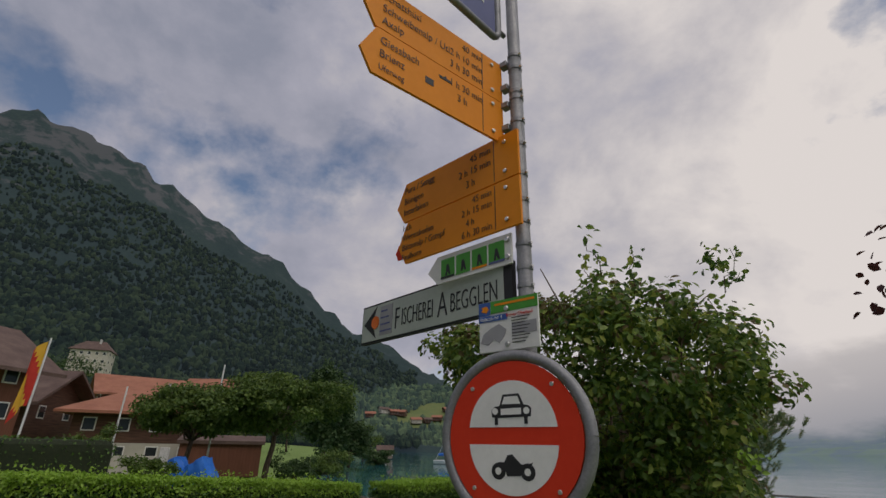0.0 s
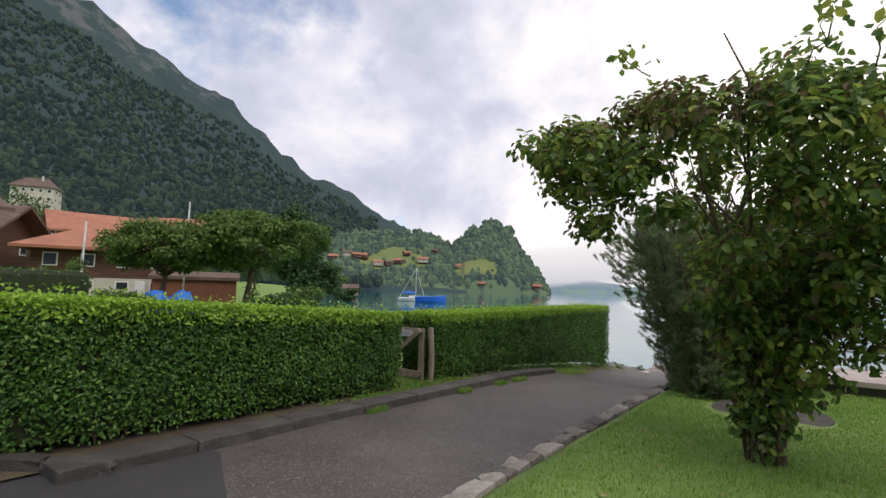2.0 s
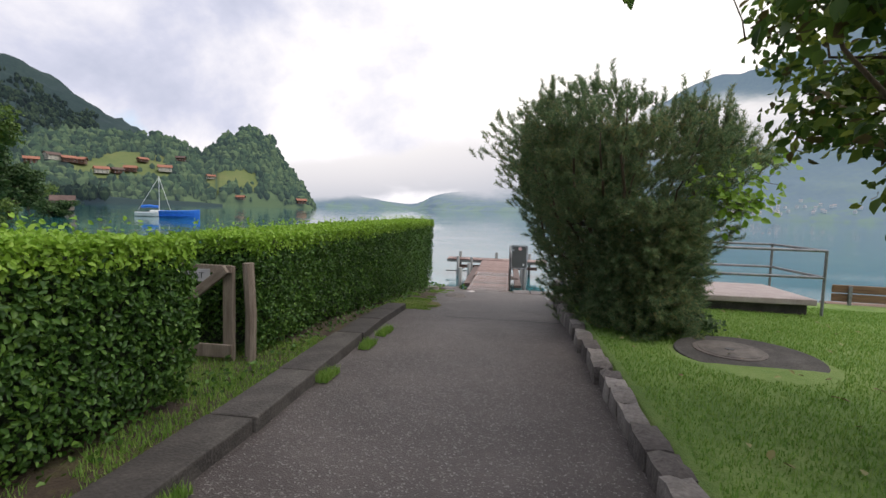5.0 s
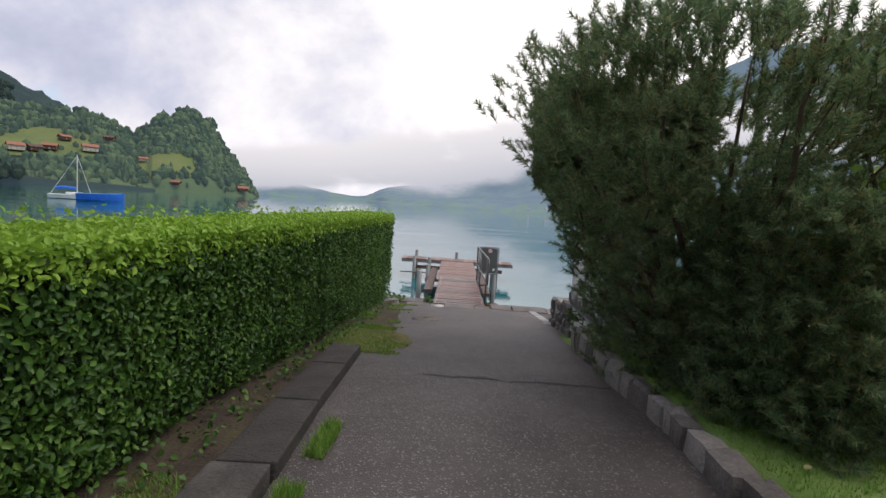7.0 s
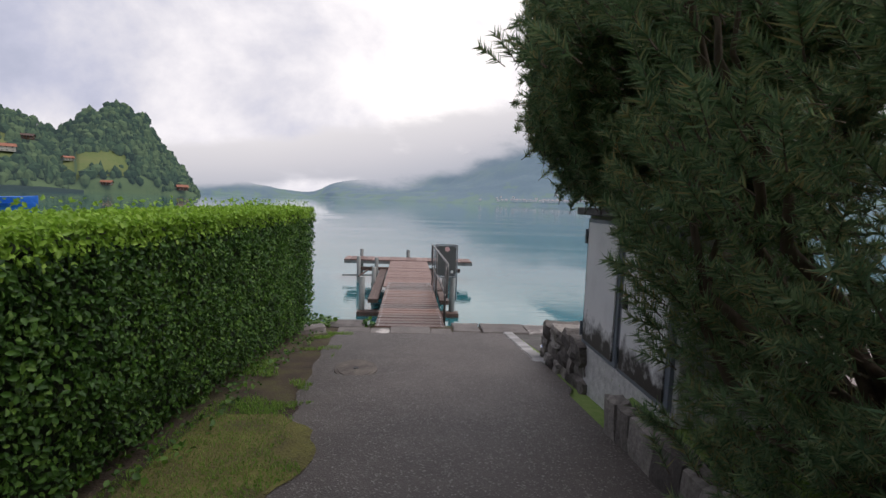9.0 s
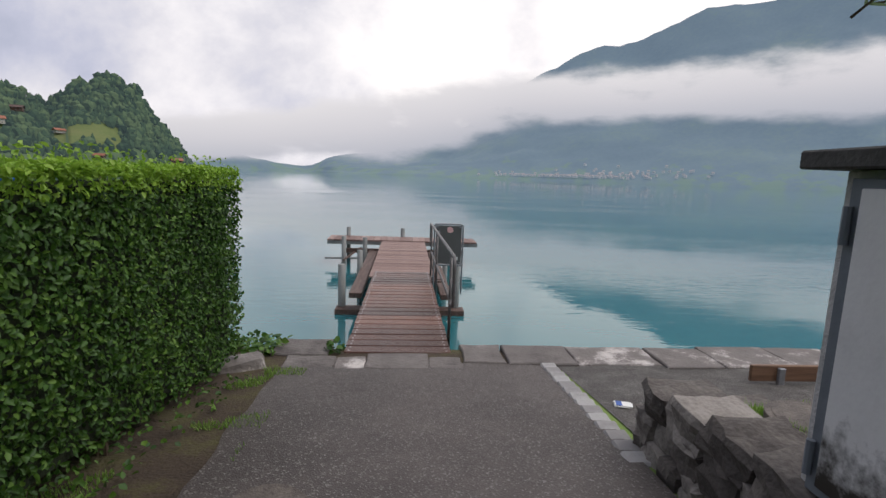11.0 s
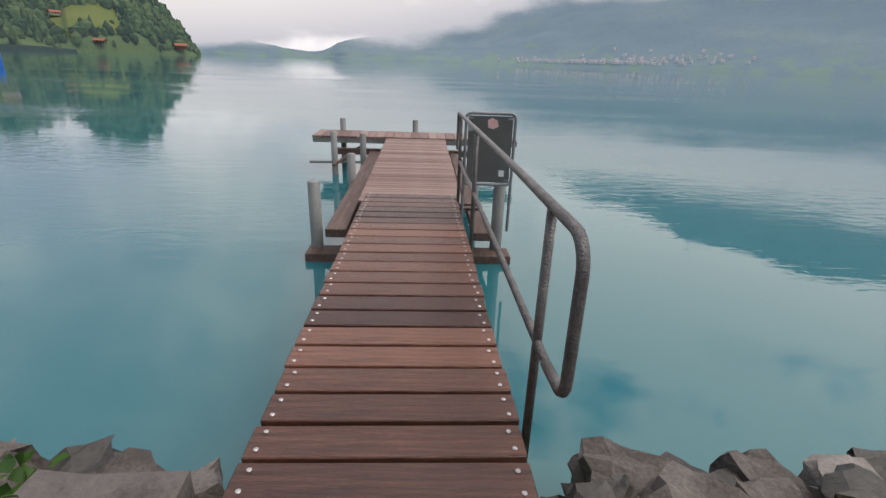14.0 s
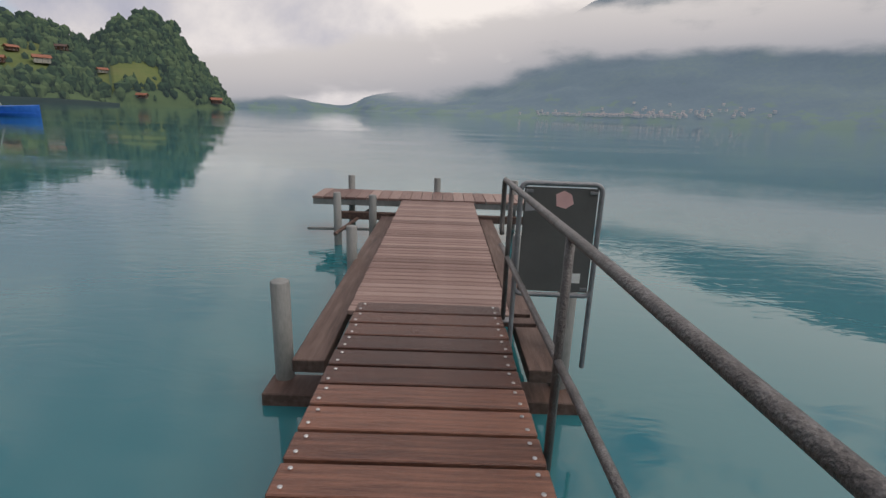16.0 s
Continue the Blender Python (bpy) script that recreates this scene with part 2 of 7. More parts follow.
M_BOARD = material("dark_board_back", [(0.095, 0.095, 0.090), (0.125, 0.125, 0.119)], scale=3, rough=0.5, bump=0.05)
M_PINK = material("pink_sticker", [(0.70, 0.42, 0.40), (0.78, 0.50, 0.47)], scale=6, rough=0.5, bump=0)
M_WHITE = material("white_sheet", [(0.690, 0.690, 0.655), (0.828, 0.828, 0.793)], scale=5, rough=0.4, bump=0.03, fine=0.3)
M_YELLOW = material("yellow_sign_paint", [(0.759, 0.247, 0.009), (0.874, 0.299, 0.014)], scale=4, rough=0.55, bump=0.03, fine=0.2, specular=0.25)
M_RED = material("red_sign_film", [(0.60, 0.035, 0.012), (0.70, 0.050, 0.018)], scale=4, rough=0.6, bump=0.02, fine=0.2, specular=0.2)
M_BLACK = material("black_print", [(0.012, 0.012, 0.014), (0.022, 0.022, 0.024)], scale=9, rough=0.5, bump=0)
M_PALE = material("pale_green_sign", [(0.40, 0.45, 0.39), (0.50, 0.545, 0.48)], scale=4, rough=0.45, bump=0.03, fine=0.3)
M_ORANGE = material("orange_print", [(0.78, 0.16, 0.02), (0.85, 0.20, 0.03)], scale=6, rough=0.5, bump=0)
M_GREEN = material("green_print", [(0.045, 0.27, 0.025), (0.075, 0.35, 0.04)], scale=6, rough=0.5, bump=0)
M_BLUE = material("blue_print", [(0.03, 0.09, 0.33), (0.05, 0.13, 0.42)], scale=6, rough=0.5, bump=0)
M_NAVY = material("blue_grey_sign", [(0.085, 0.10, 0.24), (0.12, 0.14, 0.30)], scale=6, rough=0.5, bump=0)
M_GREYPRINT = material("grey_print", [(0.30, 0.30, 0.31), (0.38, 0.38, 0.39)], scale=8, rough=0.5, bump=0)
M_CAB = material("cabinet_concrete", [(0.34, 0.34, 0.33), (0.54, 0.525, 0.51), (0.70, 0.69, 0.675)], scale=14, rough=0.85, bump=0.5, bump_scale=60, fine=0.3)
M_CABDOOR = material("cabinet_door_grey", [(0.66, 0.65, 0.64), (0.78, 0.77, 0.76), (0.83, 0.82, 0.81)], scale=2.5, rough=0.5, bump=0.08, fine=0.15)


def mould(m, foot, reach):
    """Dark mould creeping up from the foot of a surface, with an uneven edge."""
    n, l = m.node_tree.nodes, m.node_tree.links
    bsdf = n["Principled BSDF"]
    tc, sep = n.new("ShaderNodeTexCoord"), n.new("ShaderNodeSeparateXYZ")
    l.new(tc.outputs["Object"], sep.inputs[0])
    grow = n.new("ShaderNodeMapRange")
    grow.inputs["From Min"].default_value, grow.inputs["From Max"].default_value = foot, foot + reach
    grow.inputs["To Min"].default_value, grow.inputs["To Max"].default_value = 0.55, 0.0
    l.new(sep.outputs[2], grow.inputs["Value"])
    spots = node(n, "ShaderNodeTexNoise", Scale=7.0, Detail=6.0, Roughness=0.65)
    l.new(tc.outputs["Object"], spots.inputs["Vector"])
    a = n.new("ShaderNodeMath")
    a.operation = "ADD"
    l.new(grow.outputs[0], a.inputs[0])
    l.new(spots.outputs["Fac"], a.inputs[1])
    r = ramp(n, [(0.68, (0, 0, 0)), (0.92, (1, 1, 1))])
    l.new(a.outputs[0], r.inputs[0])
    mix = n.new("ShaderNodeMix")
    mix.data_type = "RGBA"
    l.new(r.outputs[0], mix.inputs[0])
    l.new(bsdf.inputs["Base Color"].links[0].from_socket, mix.inputs[6])
    mix.inputs[7].default_value = (0.035, 0.03, 0.025, 1)
    l.new(mix.outputs[2], bsdf.inputs["Base Color"])


mould(M_CABDOOR, 1.08, 0.42)
M_CABFRAME = material("cabinet_frame_grey", [(0.13, 0.15, 0.175), (0.20, 0.22, 0.25)], scale=5, rough=0.5, bump=0.1)
M_CABROOF = material("cabinet_roof", [(0.05, 0.048, 0.045), (0.10, 0.095, 0.09)], scale=5, rough=0.8, bump=0.3)
M_IRON = material("cast_iron", [(0.060, 0.050, 0.043), (0.110, 0.092, 0.080), (0.175, 0.148, 0.126)], scale=7, rough=0.65, metal=0.2, bump=0.5, bump_scale=60)
M_BENCH = material("bench_wood", [(0.10, 0.05, 0.028), (0.19, 0.10, 0.055), (0.26, 0.15, 0.085)], scale=3, rough=0.55, bump=0.3, stretch=(0.5, 8, 8))
M_GATE = material("grey_gate_wood", [(0.13, 0.095, 0.07), (0.22, 0.175, 0.135), (0.32, 0.27, 0.22)], scale=4, rough=0.8, bump=0.5, stretch=(7, 7, 0.7), fine=0.3)
M_BARK = material("bark", [(0.045, 0.030, 0.020), (0.10, 0.07, 0.046), (0.17, 0.125, 0.09)], scale=8, rough=0.9, bump=0.9, bump_scale=30, stretch=(1, 1, 0.3))
M_HEDGE = leaf_material("hedge_leaf", [(0.018, 0.052, 0.008), (0.038, 0.100, 0.014), (0.072, 0.162, 0.022), (0.155, 0.27, 0.042)], 0.46, 0.3)
M_HEDGETOP = leaf_material("young_hedge_leaf", [(0.172, 0.312, 0.034), (0.257, 0.429, 0.047), (0.343, 0.515, 0.070)], 0.42, 0.4)
# near-black colour that stands for the shade behind the leaves
M_HEDGECORE = material("hedge_inner_shade", [(0.008, 0.016, 0.005), (0.022, 0.030, 0.010)], scale=14, rough=0.95, bump=0.6)
M_VINE = leaf_material("climber_leaf", [(0.040, 0.090, 0.026), (0.095, 0.175, 0.040), (0.185, 0.280, 0.056), (0.40, 0.43, 0.08)], 0.4, 0.5)
M_VINEDRY = leaf_material("dry_climber_leaf", [(0.072, 0.072, 0.029), (0.152, 0.112, 0.048), (0.208, 0.160, 0.072)], 0.5, 0.3)
M_NEEDLE = leaf_material("pine_needle", [(0.056, 0.110, 0.052), (0.122, 0.205, 0.096), (0.225, 0.310, 0.150), (0.40, 0.27, 0.11)], 0.5, 0.5)
M_TREELEAF = leaf_material("garden_tree_leaf", [(0.048, 0.093, 0.020), (0.093, 0.156, 0.031), (0.162, 0.230, 0.043)], 0.55, 0.35)
M_BUSH = leaf_material("bush_leaf", [(0.022, 0.053, 0.017), (0.049, 0.098, 0.028), (0.084, 0.140, 0.042)], 0.55, 0.3)
M_PURPLE = leaf_material("purple_leaf", [(0.042, 0.014, 0.017), (0.084, 0.026, 0.026), (0.120, 0.048, 0.036)], 0.5, 0.3)
# the bluish emission paints haze over the hill and its trees
M_FOREST = material("hazed_far_forest", [(0.020, 0.042, 0.020), (0.044, 0.078, 0.032), (0.084, 0.124, 0.048)], scale=0.03, rough=0.95, bump=0, spread=0.55, specular=0.1, glow=(0.16, 0.22, 0.26, 0.17), fine=0.4)
# haze in front of the mountain is painted as bluish emission
M_MOUNT = material("hazed_wooded_mountain", [(0.008, 0.017, 0.012), (0.014, 0.026, 0.018), (0.026, 0.040, 0.025)], scale=0.008, rough=0.95, bump=0, specular=0.1, glow=(0.15, 0.22, 0.29, 0.17), fine=0.55)


def crags(m, low, high, colour, scale):
    """Bare patches that break through between two heights, in streaks down the slope."""
    n, l = m.node_tree.nodes, m.node_tree.links
    bsdf = n["Principled BSDF"]
    tc, sep = n.new("ShaderNodeTexCoord"), n.new("ShaderNodeSeparateXYZ")
    l.new(tc.outputs["Object"], sep.inputs[0])
    where = n.new("ShaderNodeMapRange")
    where.inputs["From Min"].default_value, where.inputs["From Max"].default_value = low, high
    where.inputs["To Min"].default_value, where.inputs["To Max"].default_value = 0.0, 0.22
    l.new(sep.outputs[2], where.inputs["Value"])
    spots = node(n, "ShaderNodeTexNoise", Scale=scale, Detail=8.0, Roughness=0.65)
    l.new(tc.outputs["Object"], spots.inputs["Vector"])
    a = n.new("ShaderNodeMath")
    a.operation = "ADD"
    l.new(where.outputs[0], a.inputs[0])
    l.new(spots.outputs["Fac"], a.inputs[1])
    r = ramp(n, [(0.66, (0, 0, 0)), (0.74, (1, 1, 1))])
    l.new(a.outputs[0], r.inputs[0])
    mix = n.new("ShaderNodeMix")
    mix.data_type = "RGBA"
    l.new(r.outputs[0], mix.inputs[0])
    l.new(bsdf.inputs["Base Color"].links[0].from_socket, mix.inputs[6])
    mix.inputs[7].default_value = (*colour, 1)
    l.new(mix.outputs[2], bsdf.inputs["Base Color"])


crags(M_MOUNT, 450, 950, (0.065, 0.064, 0.060), 0.012)
# distance haze is put into the colour: bluish base plus blue emission
M_FAR_HAZED = material("far_mountain", [(0.05, 0.075, 0.09), (0.07, 0.10, 0.11), (0.10, 0.135, 0.10)], scale=0.003, rough=0.95, bump=0, glow=(0.16, 0.235, 0.32, 0.50), fine=0.35)
crags(M_FAR_HAZED, 190, 0, (0.085, 0.130, 0.065), 0.009)
# weaker blue emission: haze painted into the mountain trees
M_MOUNTWOOD = material("hazed_mountain_forest", [(0.006, 0.015, 0.010), (0.013, 0.027, 0.016), (0.034, 0.054, 0.026)], scale=0.012, rough=0.95, bump=0, spread=0.55, specular=0.1, glow=(0.16, 0.22, 0.28, 0.07), fine=0.3)
M_MEADOW = material("hill_meadow", [(0.085, 0.125, 0.038), (0.125, 0.160, 0.052), (0.165, 0.175, 0.065)], scale=0.02, rough=0.95, bump=0, fine=0.3)
M_ROOF = material("red_tile_roof", [(0.22, 0.085, 0.05), (0.31, 0.125, 0.075), (0.38, 0.17, 0.105)], scale=0.8, rough=0.8, bump=0.4, bump_scale=6, fine=0.3)
M_ROOFDARK = material("brown_tile_roof", [(0.065, 0.04, 0.033), (0.11, 0.07, 0.058), (0.16, 0.11, 0.09)], scale=0.8, rough=0.85, bump=0.4, bump_scale=6, fine=0.3)
M_CHALET = material("dark_chalet_timber", [(0.05, 0.022, 0.014), (0.10, 0.045, 0.028), (0.15, 0.075, 0.045)], scale=1.5, rough=0.75, bump=0.3, stretch=(0.4, 0.4, 5))
M_REDWOOD = material("red_brown_boards", [(0.13, 0.045, 0.025), (0.19, 0.070, 0.038)], scale=1.5, rough=0.75, bump=0.3, stretch=(5, 5, 0.4))
M_PLASTER = material("cream_plaster", [(0.42, 0.39, 0.33), (0.55, 0.52, 0.45)], scale=0.8, rough=0.9, bump=0.2, fine=0.2)
# far walls and roofs glow blue to carry the same painted haze
M_FARHOUSE = material("hazed_far_plaster", [(0.30, 0.27, 0.24), (0.46, 0.43, 0.39)], scale=0.05, rough=0.9, bump=0, glow=(0.17, 0.24, 0.32, 0.5))
M_FARROOF = material("hazed_far_roof", [(0.22, 0.17, 0.15), (0.34, 0.25, 0.21)], scale=0.05, rough=0.9, bump=0, glow=(0.17, 0.24, 0.32, 0.5))
M_GLASS = material("dark_window_pane", [(0.02, 0.024, 0.028), (0.04, 0.046, 0.052)], scale=1, rough=0.08, bump=0)
M_BOATBLUE = material("blue_tarpaulin", [(0.012, 0.12, 0.52), (0.03, 0.19, 0.68)], scale=1.5, rough=0.5, bump=0.4, bump_scale=4)
M_BOATWHITE = material("white_boat_hull", [(0.62, 0.63, 0.62), (0.75, 0.76, 0.75)], scale=1.5, rough=0.3, bump=0)
M_FLAGRED = material("red_cloth", [(0.55, 0.03, 0.02), (0.65, 0.05, 0.03)], scale=3, rough=0.8, bump=0.1)
M_FLAGYEL = material("yellow_cloth", [(0.75, 0.42, 0.03), (0.82, 0.48, 0.05)], scale=3, rough=0.8, bump=0.1)
M_PLATFORM = material("pink_concrete", [(0.28, 0.225, 0.21), (0.38, 0.315, 0.295), (0.46, 0.40, 0.375)], scale=3, rough=0.8, bump=0.3, fine=0.3)
M_LAKEBED = material("lake_bed", [(0.05, 0.06, 0.05), (0.10, 0.11, 0.09)], scale=1, rough=0.9)

# ---- mesh helpers ----


def mesh_of(name, verts, faces, mats, smooth=False, index=None):
    me = bpy.data.meshes.new(name)
    me.from_pydata([tuple(v) for v in verts], [], [tuple(f) for f in faces])
    for m in mats if isinstance(mats, (list, tuple)) else [mats]:
        me.materials.append(m)
    if index is not None:
        me.polygons.foreach_set("material_index", np.asarray(index, dtype=np.int32))
    if smooth:
        me.polygons.foreach_set("use_smooth", np.ones(len(me.polygons), dtype=bool))
    me.update()
    return me


def part(name, bm, mat, parent=None, label="", m=None, smooth=False):
    """Links a bmesh, or a finished mesh, as one object, under a parent where one is given."""
    if isinstance(bm, bmesh.types.BMesh):
        me = bpy.data.meshes.new(name)
        bmesh.ops.recalc_face_normals(bm, faces=bm.faces)
        bm.to_mesh(me)
        bm.free()
        me.materials.append(mat)
        if smooth:
            me.polygons.foreach_set("use_smooth", np.ones(len(me.polygons), dtype=bool))
    else:
        me = bm
        if mat is not None and not me.materials:
            me.materials.append(mat)
    ob = new(name, me)
    if parent is not None:
        ob.parent = parent
    if m is not None:
        ob.matrix_basis = m
    if label:
        tagged(ob, label)
    return ob


def thing(name, m, label, category, group="", kind=""):
    ob = new(name)
    ob.empty_display_size = 0.1
    ob.matrix_basis = m
    return tagged(ob, label, category, group, kind)


def box(x0, x1, y0, y1, z0, z1, bevel=0.0, bm=None, segments=1):
    own = bm is None
    bm = bm or bmesh.new()
    r = bmesh.ops.create_cube(bm, size=1)
    bmesh.ops.scale(bm, vec=(x1 - x0, y1 - y0, z1 - z0), verts=r["verts"])
    bmesh.ops.translate(bm, vec=((x0 + x1) / 2, (y0 + y1) / 2, (z0 + z1) / 2), verts=r["verts"])
    if bevel and own:
        bmesh.ops.bevel(bm, geom=bm.edges[:], offset=bevel, segments=segments, profile=0.6, affect="EDGES")
    return bm


def tube(points, radius, sides=10, bm=None, taper=None, caps=True):
    """A round bar along a polyline."""
    bm = bm or bmesh.new()
    pts = [Vector(p) for p in points]
    rings = []
    up = None
    for i, p in enumerate(pts):
        d = (pts[min(i + 1, len(pts) - 1)] - pts[max(i - 1, 0)]).normalized()
        if up is None:
            up = Vector((0, 0, 1)) if abs(d.z) < 0.9 else Vector((1, 0, 0))
        a = d.cross(up).normalized()
        b = a.cross(d).normalized()
        up = b
        r = radius if taper is None else radius * (1 + (taper - 1) * i / (len(pts) - 1))
        rings.append([bm.verts.new(p + (a * math.cos(k * 2 * math.pi / sides) + b * math.sin(k * 2 * math.pi / sides)) * r) for k in range(sides)])
    for u, v in zip(rings, rings[1:]):
        for k in range(sides):
            bm.faces.new((u[k], u[(k + 1) % sides], v[(k + 1) % sides], v[k]))
    if caps:
        bm.faces.new(rings[0][::-1])
        bm.faces.new(rings[-1])
    return bm


def cylinder(r, z0, z1, sides=24, bevel=0.0, bm=None):
    bm = bm or bmesh.new()
    rings = [(r - bevel, z0), (r, z0 + bevel), (r, z1 - bevel), (r - bevel, z1)] if bevel else [(r, z0), (r, z1)]
    vs = [[bm.verts.new((q * math.cos(k * 2 * math.pi / sides), q * math.sin(k * 2 * math.pi / sides), z)) for k in range(sides)] for q, z in rings]
    for u, v in zip(vs, vs[1:]):
        for k in range(sides):
            bm.faces.new((u[k], u[(k + 1) % sides], v[(k + 1) % sides], v[k]))
    bm.faces.new(vs[0][::-1])
    bm.faces.new(vs[-1])
    return bm


def arc(cx, cy, r, a0, a1, n=8):
    return [(cx + r * math.cos(radians(a0 + (a1 - a0) * i / n)), cy + r * math.sin(radians(a0 + (a1 - a0) * i / n))) for i in range(n + 1)]


def plate(outline, y0, y1, bm=None):
    """A flat shape in the x-z plane, from y0 to y1."""
    bm = bm or bmesh.new()
    a = [bm.verts.new((x, y0, z)) for x, z in outline]
    b = [bm.verts.new((x, y1, z)) for x, z in outline]
    bm.faces.new(a)
    bm.faces.new(b[::-1])
    n = len(a)
    for i in range(n):
        bm.faces.new((a[i], b[i], b[(i + 1) % n], a[(i + 1) % n]))
    return bm


def text_mesh(body, size, depth=0.0006, align="LEFT", width=1.0):
    """Lettering in the x-z plane, facing -y, with its baseline at z = 0."""
    cu = bpy.data.curves.new("lettering", "FONT")
    cu.body, cu.size, cu.extrude, cu.align_x = body, size, depth, align
    cu.resolution_u = 3
    cu.offset = -size * 0.011
    ob = bpy.data.objects.new("lettering", cu)
    scene.collection.objects.link(ob)
    me = bpy.data.meshes.new_from_object(ob.evaluated_get(bpy.context.evaluated_depsgraph_get()))
    bpy.data.objects.remove(ob)
    me.transform(Matrix.Rotation(radians(90), 4, "X") @ Matrix.Diagonal((width, 1, 1, 1)))
    return me


def leaves_mesh(name, P, N, size, mats, index=None, aspect=0.55, fold=0.25, rng=None, jitter=0.6, droop=0.0):
    """One mesh of many folded leaves: P places, N the way they face."""
    rng = rng or np.random.default_rng(1)
    n = len(P)
    N = N + rng.normal(0, jitter, (n, 3))
    N /= np.linalg.norm(N, axis=1)[:, None] + 1e-9
    A = rng.normal(0, 1, (n, 3))
    A[:, 2] -= droop
    A -= (A * N).sum(1)[:, None] * N
    A /= np.linalg.norm(A, axis=1)[:, None] + 1e-9
    B = np.cross(N, A)
    s = (size * rng.uniform(0.65, 1.3, n))[:, None]
    w = s * aspect * 0.5
    up = N * s * fold * 0.4
    V = np.stack([P, P + A * s * 0.35 + B * w + up, P + A * s * 0.72 + B * w * 0.75 + up, P + A * s - N * s * 0.08,
                  P + A * s * 0.72 - B * w * 0.75 + up, P + A * s * 0.35 - B * w + up], 1).reshape(-1, 3)
    k = np.arange(n)[:, None] * 6
    F = np.concatenate([k + np.array([[0, 1, 2, 3]]), k + np.array([[0, 3, 4, 5]])], 1).reshape(-1, 4)
    me = bpy.data.meshes.new(name)
    me.vertices.add(len(V))
    me.vertices.foreach_set("co", V.ravel())
    me.loops.add(F.size)
    me.loops.foreach_set("vertex_index", F.ravel().astype(np.int32))
    me.polygons.add(len(F))
    me.polygons.foreach_set("loop_start", np.arange(0, F.size, 4, dtype=np.int32))
    for m in mats if isinstance(mats, (list, tuple)) else [mats]:
        me.materials.append(m)
    if index is not None:
        me.polygons.foreach_set("material_index", np.repeat(np.asarray(index, dtype=np.int32), 2))
    me.update(calc_edges=True)
    return me


def stone_mesh(name, sx, sy, sz, mat, seed, rough=0.18, cuts=2):
    """A broken block, sx by sy by sz, standing on z = 0."""
    rng = random.Random(seed)
    bm = bmesh.new()
    bmesh.ops.create_cube(bm, size=1)
    bmesh.ops.subdivide_edges(bm, edges=bm.edges[:], cuts=cuts, use_grid_fill=True)
    for v in bm.verts:
        p = v.co.copy()
        q = p.normalized() * 0.62
        p = p.lerp(q, 0.22)
        p += noise.noise_vector(p * 2.3 + Vector((seed * 3.1, seed * 1.7, 0))) * rough
        p += Vector((rng.uniform(-1, 1), rng.uniform(-1, 1), rng.uniform(-1, 1))) * rough * 0.22
        v.co = Vector((p.x * sx, p.y * sy, (p.z + 0.5) * sz))
    me = bpy.data.meshes.new(name)
    bm.to_mesh(me)
    bm.free()
    me.materials.append(mat)
    return me


def slab_mesh(name, outline, z0, z1, mat, seed=0, bevel=0.012):
    """A stone slab with an uneven outline in plan."""
    bm = bmesh.new()
    a = [bm.verts.new((x, y, z1)) for x, y in outline]
    f = bm.faces.new(a)
    if f.normal.z < 0:
        f.normal_flip()
    r = bmesh.ops.extrude_face_region(bm, geom=[f])
    down = [e for e in r["geom"] if isinstance(e, bmesh.types.BMVert)]
    for v in down:
        v.co.z = z0
    bmesh.ops.recalc_face_normals(bm, faces=bm.faces)
    top = [e for e in bm.edges if all(v.co.z > (z0 + z1) / 2 for v in e.verts)]
    bmesh.ops.bevel(bm, geom=top, offset=bevel, segments=1, affect="EDGES")
    me = bpy.data.meshes.new(name)
    bm.to_mesh(me)
    bm.free()
    me.materials.append(mat)
    return me


def sheet(name, xs, ys, height, mat, smooth=True):
    X, Y = np.meshgrid(xs, ys)
    Z = np.vectorize(height)(X, Y)
    V = np.stack([X, Y, Z], -1).reshape(-1, 3)
    nx = len(xs)
    i = (np.arange(len(ys) - 1)[:, None] * nx + np.arange(nx - 1)[None]).ravel()
    return mesh_of(name, V, np.stack([i, i + 1, i + 1 + nx, i + nx], 1).tolist(), mat, smooth)

# ---- ground and lake ----
PROFILE_Y = (-60, -22, -17, -14, -11, -8, -6.1, -4, -2.4, -0.45, 0.5)
PROFILE_Z = (2.6, 1.36, 1.22, 1.15, 1.07, 0.94, 0.78, 0.60, 0.44, 0.19, 0.17)


def road_z(y):
    return float(np.interp(y, PROFILE_Y, PROFILE_Z))


SHORE_X = (-500, -160, -105, -60, -32, -20, -12, -7, 400)
SHORE_Y = (470, 108, 68, 30, 12, 5, 1.5, 0.15, 0.12)


def shore_y(x):
    return float(np.interp(x, SHORE_X, SHORE_Y))


def ground_z(x, y):
    d = shore_y(x) - y
    if d < -0.05:
        return -3.2
    z = road_z(min(y, 0.3))
    if x < -8:
        far = min(1, (-8 - x) / 20)
        z = z * (1 - far) + far * (-0.75 + 1.6 * min(1, d / 18) + 0.05 * max(0, d - 18))
    if x < -1.9:
        z -= 0.03
    return z


def stations(spans):
    out = []
    for a, b, step in spans:
        out += list(np.arange(a, b, step))
    return np.array(out + [spans[-1][1]])


gx = stations([(-520, -120, 20), (-120, -30, 5), (-30, -3, 1.0), (-3, 4, 0.5), (4, 40, 3), (40, 400, 60)])
gy = stations([(-300, -60, 40), (-60, -20, 4), (-20, -2, 0.5), (-2, 0.1, 0.15), (0.12, 4, 0.5), (4, 60, 4), (60, 500, 20)])
ground = part("ground", sheet("ground", gx, gy, ground_z, M_GRASS), None)
tagged(ground, "green garden ground sloping down to the lake shore", "ground", kind="structure")


